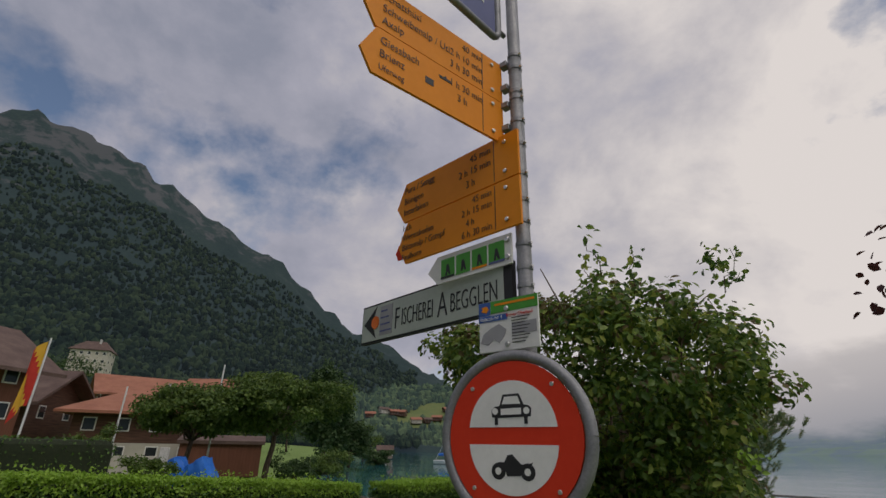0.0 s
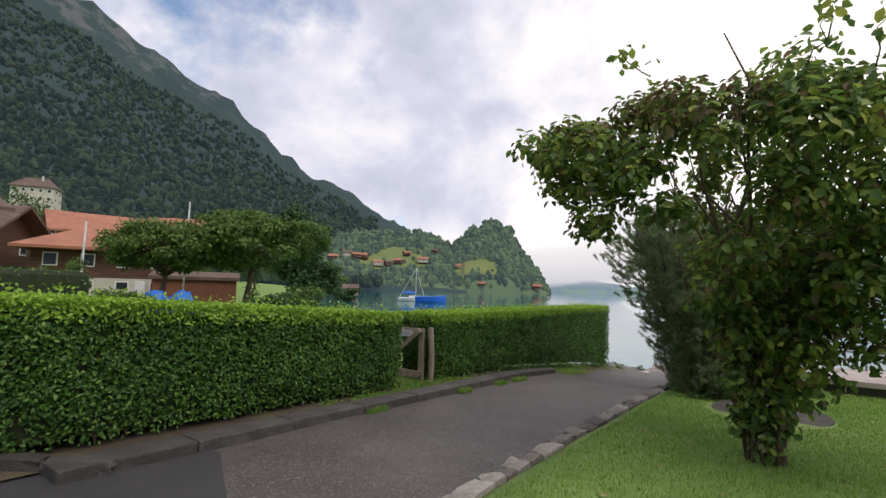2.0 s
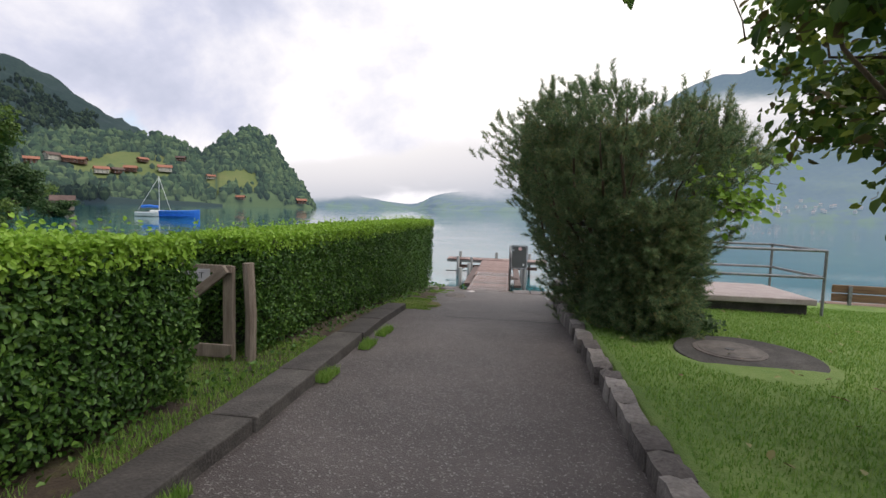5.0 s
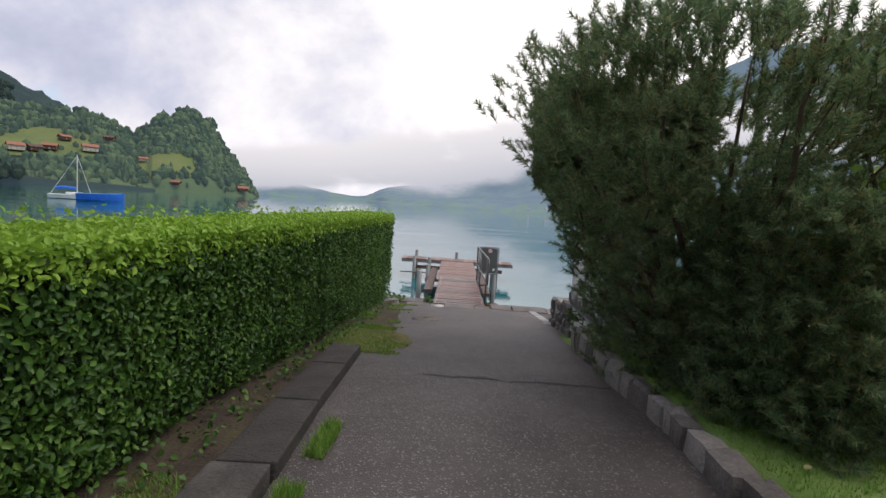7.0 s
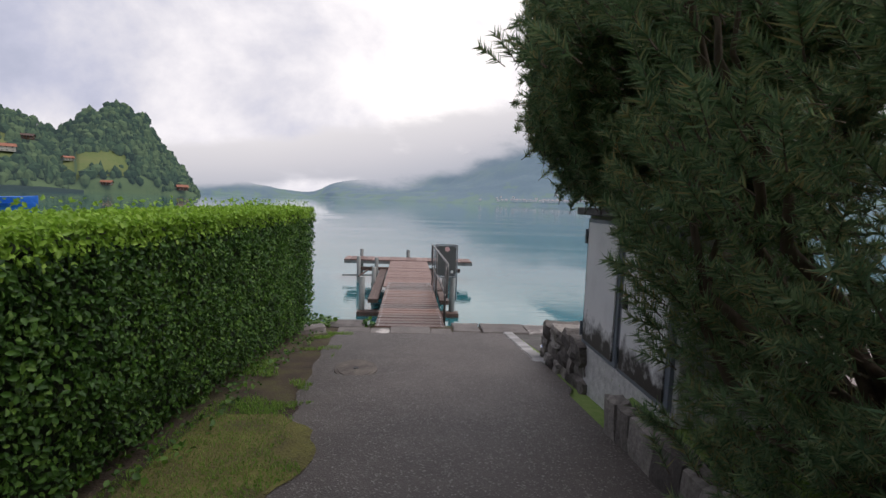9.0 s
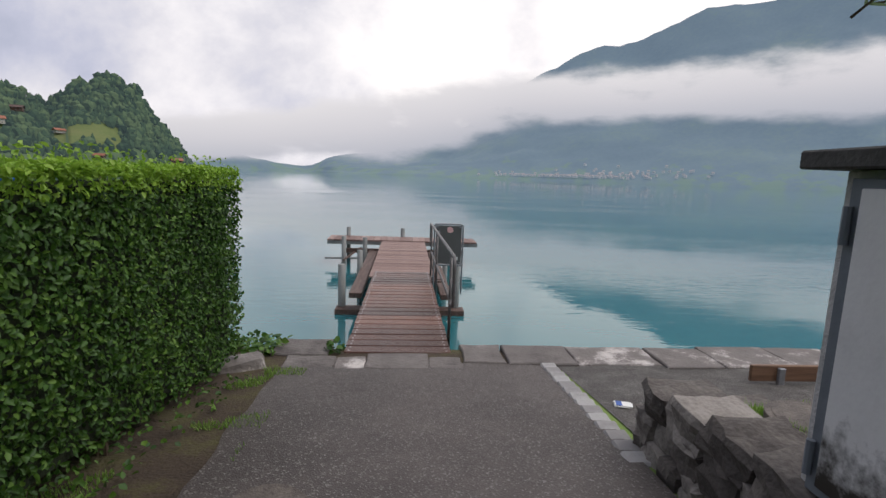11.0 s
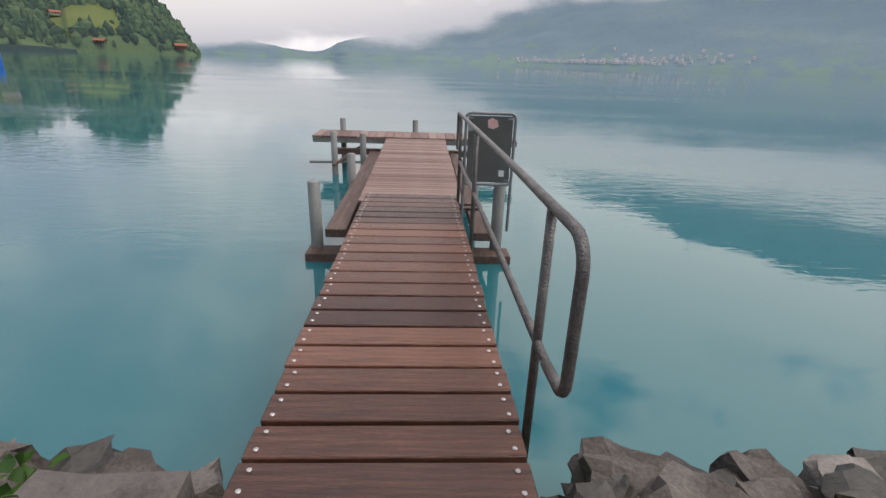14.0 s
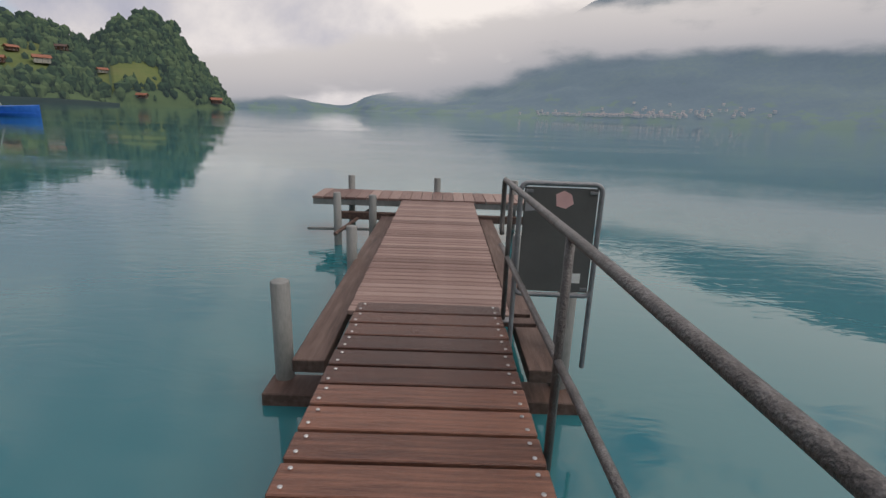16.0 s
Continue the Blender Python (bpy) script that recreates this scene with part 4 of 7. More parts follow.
def along(a, r, z=0.0, eye=(4.0, -16.8)):
    return eye[0] + r * math.sin(radians(a)), eye[1] + r * math.cos(radians(a)), z


# hillside village
for i, (a, s, size, turn) in enumerate(VILLAGE):
    x, y, z = hill_spot(a, s)
    gable_house("chalet", size, size * 0.8, size * 0.40, size * 0.2, M_CHALET if i % 3 else M_PLASTER, M_ROOF if i % 4 else M_ROOFDARK, "small hillside chalet with shallow tiled roof", pose(x, y, z + 3.0, 0, 0, -a + turn), 2, 3, over=1.2, group="hillside village houses")

# village across the lake
proto = None
for i in range(190):
    a = rng_w.gauss(19, 5.5)
    if not 6 < a < 33:
        continue
    r = 2770 + abs(rng_w.gauss(0, 85)) + max(0, 14 - a) * 22
    near = float(np.interp(a, (0, 30, 60), (3000, 2700, 2600)))
    r = max(r, near + 38 + rng_w.uniform(0, 25))
    s = (r - near) / (4500 - near)
    z = r * TAN(ridge_far(a) * (0.008 + 0.992 * s ** 1.05)) + WATER + 2
    m = pose(r * math.sin(radians(a)), r * math.cos(radians(a)), z, 0, 0, rng_w.uniform(-50, 50))
    if proto is None:
        proto = gable_house("far_house", 13, 11, 10, 3, M_FARHOUSE, M_FARROOF, "pale lakeside house across the lake", m, 0, over=1.0, group="village across the lake")
    else:
        copy_thing(proto, m)

# ---- jetty ----
J = pose(0, 0, 0, 0, 0, 0.95)
RNG = random.Random(11)
gangway = thing("gangway", J, "brown stained plank gangway with steel bolts", "gangway")
SLOPE = math.atan2(-0.13, 5.45)
plank_me = part("plank", box(-0.615, 0.615, -0.102, 0.102, -0.045, 0, 0.006), M_PLANK, gangway)
bolt_me = part("bolt", cylinder(0.012, 0.0, 0.006, 10, 0.002), M_STEEL, plank_me, "round steel bolt head")
N_PLANK, STEP = 23, 0.2335
for i in range(N_PLANK):
    p = plank_me if i == 0 else new("plank", plank_me.data)
    p.parent = gangway
    y = 0.085 + i * STEP
    p.matrix_basis = pose(RNG.uniform(-0.006, 0.006), y, 0.2 + math.tan(SLOPE) * y + RNG.uniform(-0.002, 0.002), math.degrees(SLOPE), RNG.uniform(-0.15, 0.15), RNG.uniform(-0.25, 0.25))
    for k, (bx, by) in enumerate(((-0.565, -0.06), (-0.555, 0.055), (0.565, -0.06), (0.555, 0.055))):
        b = bolt_me if i == 0 and k == 0 else new("bolt", bolt_me.data)
        b.parent = p
        b.location = (bx + RNG.uniform(-0.006, 0.006), by + RNG.uniform(-0.008, 0.008), 0)
for sx in (-0.5, 0.5):
    part("bearer", tube([(sx, 0.1, 0.07), (sx, 5.4, -0.06)], 0.06, 6), M_BEAM, gangway, "dark timber bearer")

jetty = thing("jetty", J, "faded brown plank jetty on grey piles", "jetty")
DECK = -0.06
old_me = part("plank", box(-0.74, 0.74, -0.058, 0.058, -0.045, 0, 0.005), M_PLANK_OLD, jetty)
n_old = 46
for i in range(n_old):
    p = old_me if i == 0 else new("plank", old_me.data)
    p.parent = jetty
    p.matrix_basis = pose(RNG.uniform(-0.008, 0.008), 5.50 + i * 0.128, DECK + RNG.uniform(-0.002, 0.002), 0, 0, RNG.uniform(-0.2, 0.2))
Y_T = 5.50 + n_old * 0.128
end_me = part("end_plank", box(-0.108, 0.108, -0.55, 0.55, -0.05, 0, 0.005), M_PLANK_T, jetty)
for i in range(23):
    p = end_me if i == 0 else new("end_plank", end_me.data)
    p.parent = jetty
    p.matrix_basis = pose(-2.5 + i * 0.226, Y_T + 0.52, DECK + 0.02 + RNG.uniform(-0.002, 0.002), 0, 0, RNG.uniform(-0.3, 0.3))
part("end_beam", box(-2.6, 2.6, Y_T - 0.02, Y_T + 0.06, DECK - 0.15, DECK - 0.032, 0.005), M_PILE, jetty, "grey timber edge beam")
part("end_beam", box(-2.6, 2.6, Y_T + 0.96, Y_T + 1.04, DECK - 0.15, DECK - 0.032, 0.005), M_PILE, jetty, "grey timber edge beam")
part("cross_beam", box(-2.0, 2.1, Y_T - 0.16, Y_T - 0.02, DECK - 0.42, DECK - 0.27, 0.006), M_BEAM, jetty, "dark timber cross beam")
part("cross_beam", box(-1.46, 1.42, 5.15, 5.5, DECK - 0.86, DECK - 0.70, 0.01), M_BEAM, jetty, "dark timber cross beam")
part("cross_beam", box(-1.3, 1.3, 8.4, 8.6, DECK - 0.55, DECK - 0.42, 0.008), M_BEAM, jetty, "dark timber cross beam")
for sx in (-0.6, 0.6):
    part("bearer", box(sx - 0.07, sx + 0.07, 5.3, Y_T, DECK - 0.25, DECK - 0.046, 0.006), M_BEAM, jetty)
part("side_walk", box(-1.14, -0.86, 5.05, Y_T - 0.3, DECK - 0.42, DECK - 0.30, 0.008), M_BEAM, jetty, "brown timber side walk")
part("side_walk", box(0.86, 1.12, 5.0, Y_T - 0.3, DECK - 0.42, DECK - 0.30, 0.008), M_BEAM, jetty, "brown timber side walk")
part("step_board", box(0.62, 1.0, 5.5, 5.62, DECK - 0.14, DECK - 0.10, 0.004), M_BEAM, jetty)
part("step_board", box(0.62, 0.98, 5.72, 5.84, DECK - 0.14, DECK - 0.10, 0.004), M_BEAM, jetty)
part("mooring_bar", tube([(-2.6, 10.9, -0.62), (-1.2, 10.9, -0.60)], 0.03, 8), M_PILE, jetty)
part("mooring_bar", tube([(-1.9, 10.2, -0.55), (-1.5, 11.9, -0.40)], 0.035, 8), M_BEAM, jetty)


def pile(x, y, top, r):
    bm = cylinder(r, -2.4, top, 20, r * 0.14)
    ob = part("pile", bm, M_PILE, jetty, "round grey pile", pose(x, y, 0), True)
    return ob


for x, y, top, r in ((-1.34, 5.45, 0.20, 0.085), (1.24, 5.45, 0.62, 0.085), (-1.18, 8.05, 0.12, 0.075), (-1.95, 10.7, 0.16, 0.075), (-1.26, 10.7, 0.13, 0.075), (-2.0, Y_T + 1.13, 0.27, 0.075), (-0.03, Y_T + 1.13, 0.27, 0.075), (1.75, Y_T + 1.13, 0.27, 0.075), (1.22, 8.3, 0.0, 0.075)):
    pile(x, y, top, r)

railing = thing("handrail", J, "galvanised tubular steel handrail beside the gangway", "handrail")


def rail_z(y):
    return 1.29 - 0.0255 * y


bend = [(0.64, 0.20 - 0.0 + 0.12 - 0.12 * math.cos(radians(a)), 1.16 + 0.12 * math.sin(radians(a))) for a in (0, 15, 30, 45, 60, 75, 90)]
low = [(0.64, 0.20 + 0.08 - 0.08 * math.cos(radians(a)), 0.76 - 0.08 * math.sin(radians(a))) for a in (90, 70, 45, 20, 0)]
M_WETRAIL = material("weathered_rail", [(0.055, 0.050, 0.048), (0.13, 0.12, 0.115), (0.24, 0.235, 0.235)], scale=11, rough=0.42, metal=0.3, bump=0.5, bump_scale=95, fine=0.45)
part("top_rail", tube([(0.64, 0.46, 0.66), *low, *bend, (0.64, 1.0, rail_z(1.0)), (0.64, 5.62, rail_z(5.62)), (0.64, 5.66, rail_z(5.62) - 0.03), (0.64, 5.67, 0.70), (0.64, 5.62, 0.66)], 0.0225, 12), M_WETRAIL, railing, "", None, True)
part("middle_rail", tube([(0.64, 0.44, 0.664), (0.64, 3.0, 0.62), (0.64, 5.64, 0.55)], 0.02, 10), M_WETRAIL, railing, "", None, True)
for y, z0 in ((0.62, 0.02), (3.35, 0.0), (5.2, -0.02)):
    part("rail_post", tube([(0.64, y, z0), (0.64, y, rail_z(y))], 0.021, 10), M_WETRAIL, railing, "", None, True)
part("rail_foot", box(0.60, 0.70, 5.14, 5.24, 0.0, 0.01), M_GALV, railing)

# notice board on the jetty, seen from the back
notice = thing("notice_board", J @ pose(1.0, 5.05, 0, 0, 0, -2), "dark notice board in a galvanised tube frame", "notice board")
BW, B0, B1, BR = 0.31, 0.30, 1.20, 0.06
loop = []
for cx, cz, a0 in ((BW - BR, B1 - BR, 0), (-BW + BR, B1 - BR, 90), (-BW + BR, B0 + BR, 180), (BW - BR, B0 + BR, 270)):
    loop += [(x, 0, z) for x, z in arc(cx, cz, BR, a0, a0 + 90, 6)]
part("tube_frame", tube(loop + [loop[0]], 0.02, 10, caps=False), M_GALV, notice, "", None, True)
part("board", box(-BW + 0.03, BW - 0.03, -0.006, 0.006, B0 + 0.03, B1 - 0.03, 0.003), M_BOARD, notice, "dark grey board back")
part("sticker", plate([(-0.03, 1.03), (0.04, 1.01), (0.10, 1.05), (0.08, 1.12), (0.02, 1.15), (-0.04, 1.12)], -0.010, -0.0065), M_PINK, notice, "pink paper sticker")
part("sticker", plate([(0.14, 0.41), (0.21, 0.41), (0.21, 0.49), (0.14, 0.49)], -0.010, -0.0065), M_WHITE, notice, "white paper sticker")
part("sticker", plate([(-0.27, 0.98), (-0.19, 0.99), (-0.19, 1.05), (-0.27, 1.06)], -0.010, -0.0065), M_GREYPRINT, notice, "faded grey sticker")
for sx in (-1, 1):
    for z in (B0 + 0.06, B1 - 0.06):
        part("clip", box(sx * 0.245 - 0.03, sx * 0.245 + 0.03, -0.016, -0.007, z - 0.012, z + 0.012, 0.002), M_GALV, notice)
    part("leg", tube([(sx * BW, 0, B0 + 0.05), (sx * BW, 0, -0.34)], 0.02, 10), M_GALV, notice)

# ---- lake wall and landing slabs ----
wall_lake = tagged(part("lake_wall", box(-7.0, 60, -0.02, 0.12, -2.2, 0.10), M_STONE, None), "grey stone lake wall under the slabs", "wall", kind="structure")
shore = thing("shore_slabs", Matrix(), "worn grey stone slabs along the lake edge", "paving", kind="structure")
sl = random.Random(5)


def ragged(x0, x1, y0, y1, k=0.03):
    pts = []
    for (ax, ay), (bx, by) in (((x0, y0), (x1, y0)), ((x1, y0), (x1, y1)), ((x1, y1), (x0, y1)), ((x0, y1), (x0, y0))):
        for i in range(3):
            pts.append((ax + (bx - ax) * i / 3 + sl.uniform(-k, k), ay + (by - ay) * i / 3 + sl.uniform(-k, k)))
    return pts


for x0, x1, y0, y1, top in ((-1.20, -0.67, -0.57, -0.20, 0.222), (-0.65, -0.34, -0.58, -0.23, 0.225), (-0.32, 0.33, -0.57, -0.13, 0.232), (0.35, 0.71, -0.57, -0.21, 0.225), (-1.40, -0.78, -0.17, 0.34, 0.22)):
    part("slab", slab_mesh("slab", ragged(x0, x1, y0, y1, 0.015), -0.15, top, M_SLAB), None, shore)
x = 0.72
while x < 14:
    w = sl.uniform(0.4, 1.0)
    part("slab", slab_mesh("slab", ragged(x + 0.012, x + w - 0.012, -0.39 + sl.uniform(-0.07, 0.05), 0.22 + sl.uniform(-0.05, 0.05), 0.02), -0.15, 0.222 + sl.uniform(-0.008, 0.012), M_SLAB), None, shore)
    x += w
rock = thing("boulder", pose(-1.62, -0.60, 0.10, 0, 0, 35), "pale rough boulder at the end of the hedge", "rock")
part("rock", stone_mesh("boulder", 0.55, 0.30, 0.22, M_SLAB, 3, 0.09, 3), None, rock)
for i in range(34):
    x = sl.uniform(-3.5, 9)
    s = sl.uniform(0.25, 0.6)
    r = part("shore_rock", stone_mesh("shore_rock", s, s * 0.75, s * 0.7, M_DARKROCK, 20 + i, 0.22, 3), None, None, "", pose(x, 0.32 + sl.uniform(0, 0.5), WATER - 0.25 + sl.uniform(0, 0.3) + (0.35 if abs(x) > 1 and sl.random() < 0.5 else 0), sl.uniform(-20, 20), sl.uniform(-20, 20), sl.uniform(0, 180)))
    tagged(r, "dark wet rock at the foot of the lake wall", "rock", "rocks along the lake wall")
for i in range(20):
    x = 1.05 + i * 0.22 if i < 13 else -1.15 - (i - 13) * 0.28
    w = sl.uniform(0.30, 0.48)
    y = 0.60 + (i % 2) * 0.30 + sl.uniform(-0.05, 0.05)
    r = part("shore_rock", stone_mesh("shore_rock", w, w * 0.8, w * 0.75, M_STONE if i % 3 else M_DARKROCK, 60 + i, 0.22, 3), None, None, "", pose(x, y, -0.46 - (i % 2) * 0.2 + sl.uniform(-0.08, 0.08), sl.uniform(-15, 15), sl.uniform(-15, 15), sl.uniform(0, 180)))
    tagged(r, "grey broken rock piled against the lake wall", "rock", "rocks along the lake wall")

# ---- lane edges ----
kerb = thing("kerb_left", Matrix(), "long dark concrete kerb slabs beside the hedge", "kerb", kind="structure")
y = -6.12
first = True
for L in (0.85, 1.05, 0.9, 1.5, 1.0, 1.0, 1.0, 1.0, 1.0):
    y0 = y - L
    zm, ang = road_z((y + y0) / 2), math.atan2(road_z(y) - road_z(y0), L)
    wide = 0.31
    part("kerb_slab", box(-wide, 0, -L / 2 + 0.006, L / 2 - 0.006, -0.15, 0.085, 0.014, segments=2), M_KERB, kerb, "", pose(kerb_x((y + y0) / 2) + sl.uniform(-0.01, 0.01), (y + y0) / 2, zm + 0.036, math.degrees(ang), 0, (2.9 if y > -11 else 0) + sl.uniform(-0.6, 0.6)))
    y = y0
y, ang = -15.1, 35
kx = -0.80
for i in range(7):
    part("kerb_slab", stone_mesh("kerb_stone", 0.5, 0.16, 0.13, M_KERB, 70 + i, 0.08), None, kerb, "", pose(kx - 0.18, y - 0.12, road_z(y) + 0.0, 0, 0, 40 - i * 4))
    kx, y = kx - 0.40, y - 0.30

edge = thing("edging_right", Matrix(), "rough stone edging between lane and lawn", "kerb", kind="structure")
y = -4.9
i = 0
while y > -16.6:
    L = sl.uniform(0.16, 0.42)
    part("edge_stone", stone_mesh("edge_stone", 0.15 + sl.uniform(-0.02, 0.03), L * 0.97, 0.30, M_STONE, 100 + i, 0.09), None, edge, "", pose(1.57 + sl.uniform(-0.02, 0.02), y - L / 2, lawn_z(1.6, y) - 0.27 + sl.uniform(-0.01, 0.015), sl.uniform(-2, 2), sl.uniform(-3, 3), sl.uniform(-4, 4)))
    y -= L
    i += 1

drain = thing("sett_row", Matrix(), "single row of pale granite setts in the asphalt", "paving", kind="structure")
sett_me = part("sett", box(-0.085, 0.085, -0.069, 0.069, -0.09, 0.016, 0.014), M_COBBLE, drain)
for i in range(14):
    p = sett_me if i == 0 else new("sett", sett_me.data)
    p.parent = drain
    y = -0.42 - i * 0.168
    p.matrix_basis = pose(1.66 - 0.004 * i + sl.uniform(-0.008, 0.008), y, road_z(y) + 0.022, 6, 0, sl.uniform(-3, 3))

drywall = thing("stone_wall", Matrix(), "low dry wall of rough grey field stones", "wall", kind="structure")
for row, z in enumerate((-0.03, 0.155, 0.335)):
    y = -2.33 - row * 0.04
    while y > -3.72:
        L = sl.uniform(0.16, 0.32) if row < 2 else sl.uniform(0.26, 0.48)
        part("stone", stone_mesh("wall_stone", 0.34 + 0.1 * (row == 2), L * 0.96, 0.205, M_STONE, 300 + row * 20 + int(-y * 10), 0.13, 3), None, drywall, "", pose(1.84 + row * 0.02 + sl.uniform(-0.03, 0.03), y - L / 2, road_z(y - L / 2) - 0.05 + z, sl.uniform(-2, 2) + 5, sl.uniform(-3, 3), sl.uniform(-5, 5)))
        y -= L
x = 2.1
while x < 9:
    L = sl.uniform(0.35, 0.7)
    part("stone", stone_mesh("wall_stone", L, 0.36, 0.22, M_STONE, 400 + int(x * 10), 0.13, 3), None, drywall, "", pose(x + L / 2, -2.33 + sl.uniform(-0.03, 0.03), 0.48 + sl.uniform(-0.02, 0.02), 0, 0, sl.uniform(-4, 4)))
    x += L


def manhole(name, m, r, label, ring=None):
    t = thing(name, m, label, "manhole cover")
    if ring:
        part("collar", cylinder(ring, -0.1, 0.012, 40, 0.006), M_KERB, t, "round concrete collar", pose(0.12, -0.1, 0))
    part("rim", cylinder(r, -0.05, 0.022, 40, 0.004), M_IRON, t)
    part("lid", cylinder(r * 0.86, -0.05, 0.027, 40, 0.004), M_IRON, t, "patterned cast iron lid")
    part("grip", cylinder(r * 0.13, 0.0, 0.032, 16, 0.003), M_BLACK, t, "dark lifting hole")
    return t


manhole("lane_manhole", pose(-0.55, -3.24, road_z(-3.24) + 0.035, 6, 0, 0), 0.225, "round cast iron manhole cover in the asphalt")
manhole("lawn_manhole", pose(2.95, -8.85, lawn_z(2.95, -8.85) + 0.015, 1.5, 0, 0), 0.34, "large iron manhole cover in a concrete collar", 0.66)
manhole("bed_manhole", pose(2.55, -2.85, lawn_z(2.55, -2.85) + 0.03, 0, 0, 0), 0.27, "dark manhole cover among the grass")

crack = tagged(part("road_crack", strip("crack", lambda y: -0.25 + 3 * (y + 6.75), lambda y: 1.45, [-6.80, -6.775, -6.75], 0.029, M_FRESH, 24), None), "thin dark crack across the asphalt", "crack", kind="structure")
for v in crack.data.vertices:
    v.co.y += 0.09 * noise.noise(Vector((v.co.x * 2.3, 0.5, 0))) + 0.05 * noise.noise(Vector((v.co.x * 9, 0.5, 0)))

# ---- electricity cabinet ----
cab = thing("electric_cabinet", pose(1.72, -3.66, 0), "grey concrete cabinet with two metal doors", "cabinet")
part("plinth", box(0.0, 0.75, -1.75, 0.0, 0.4, 1.045, 0.01), M_CAB, cab, "rough concrete plinth")
part("body", box(0.02, 0.75, -1.75, 0.0, 1.045, 2.30, 0.006), M_CAB, cab, "speckled concrete side")
part("roof", box(-0.07, 0.85, -1.88, 0.13, 2.302, 2.375, 0.008), M_CABROOF, cab, "dark flat roof slab")
for k, y0 in enumerate((-0.06, -0.90)):
    fr = part("door_frame", box(-0.012, 0.02, y0 - 0.80, y0, 1.06, 2.27, 0.003), M_CABFRAME, cab, "blue-grey steel frame")
    dr = part("door", box(-0.026, -0.012, y0 - 0.745, y0 - 0.055, 1.10, 2.235, 0.004), M_CABDOOR, cab, "pale grey metal door with dark mould at the foot")
    for z in (1.2, 2.1):
        part("hinge", tube([(-0.03, y0 - 0.02, z - 0.07), (-0.03, y0 - 0.02, z + 0.07)], 0.016, 8), M_CABFRAME, dr)
badge = part("badge", cylinder(0.055, 0, 0.003, 28), M_WHITE, cab, "round white badge", pose(-0.027, -0.72, 1.95, 0, -90, 0))
part("badge_letter", text_mesh("Ü", 0.075, align="CENTER"), M_BLACK, cab, "", pose(-0.0325, -0.72, 1.925, 0, 0, -90))
lock = part("lock", box(-0.06, -0.02, -1.06, -1.01, 1.60, 1.68, 0.006), M_BLACK, cab, "black door lock")

# ---- bench by the water ----


def bench(m, label, w=1.7, backs=(0.60, 0.78)):
    t = thing("bench", m, label, "bench")
    for i, (y, z, rx) in enumerate(((-0.36, 0.45, 0), (-0.22, 0.45, 0), (-0.08, 0.45, 0))):
        part("seat_slat", box(-w / 2, w / 2, y - 0.06, y + 0.06, z - 0.035, z, 0.006), M_BENCH, t)
    for z in backs:
        part("back_slat", box(-w / 2, w / 2, 0.0, 0.04, z - 0.08, z + 0.08, 0.008), M_BENCH, t)
    for x in (-w * 0.36, w * 0.36):
        part("leg", box(x - 0.03, x + 0.03, 0.045, 0.085, 0, backs[-1] + 0.06, 0.004), M_GALV, t)
        part("leg", box(x - 0.03, x + 0.03, -0.40, -0.36, 0, 0.42, 0.004), M_GALV, t)
        part("bracket", box(x - 0.025, x + 0.025, -0.40, 0.045, 0.385, 0.412), M_GALV, t)
    return t


barrier = thing("plank_barrier", pose(4.42, -0.92, road_z(-0.92)), "brown wooden plank on steel brackets beside the shore", "barrier")
part("plank", box(-0.85, 0.85, -0.02, 0.02, 0.04, 0.21, 0.008), M_BENCH, barrier)
for x in (-0.55, 0.55):
    part("bracket", box(x - 0.035, x + 0.035, -0.06, -0.022, 0.0, 0.19, 0.006), M_GALV, barrier, "grey steel bracket")
bench(pose(8.3, -3.2, lawn_z(8, -3.2) - 0.45, 0, 0, 176), "dark brown wooden bench at the lawn edge", 2.2)

# ---- bathing platform ----
platform = thing("concrete_platform", pose(4.4, -4.55, 0), "flat pinkish concrete platform slab on the lawn", "platform")
part("slab", box(-1.3, 1.25, -0.9, 0.9, 1.12, 1.22, 0.01), M_PLATFORM, platform)
part("base", box(-1.2, 1.15, -0.82, 0.82, 0.6, 1.12, 0.01), M_KERB, platform, "shadowed grey base")
prail = thing("platform_railing", pose(4.4, -4.55, 0), "grey galvanised railing round the platform", "railing")
posts = [(-1.2, -0.75), (1.35, -0.85), (1.35, 0.85), (-1.2, 0.85), (0.1, 0.85)]
for px, py in posts:
    part("post", tube([(px, py, 0.85), (px, py, 2.02)], 0.024, 8), M_GALV, prail)
for z in (2.02, 1.58):
    part("bar", tube([(-1.2, -0.78, z), (1.35, -0.85, z), (1.35, 0.85, z), (-1.2, 0.85, z)], 0.024, 8), M_GALV, prail)

# ---- signpost ----
PX, PY = 4.635, -15.715
GZ = lawn_z(PX, PY)
post = thing("signpost", pose(PX, PY, 0), "galvanised round steel pole carrying many signs", "signpost")
part("pole", cylinder(0.024, GZ - 0.1, 5.0, 20), M_GALV, post, "", None, True)
for z in (3.44, 3.36, 3.30, 3.92, 4.02, 4.05, 4.16, 4.22, 3.52, 3.60, 3.70, 3.82):
    cl = part("clamp", cylinder(0.0265, z - 0.007, z + 0.007, 20), M_GALV, post)
    part("screw", tube([(0.024, -0.006, z), (0.034, -0.008, z)], 0.005, 6), M_STEEL, cl)


def sign_thing(name, label, m, category="sign"):
    return thing(name, m, label, category)


def letters(t, rows, mat=M_BLACK):
    for body, x, z, size, wd, al in rows:
        part("lettering", text_mesh(body, size, align=al, width=wd), mat, t, "", pose(x, -0.0085, z))


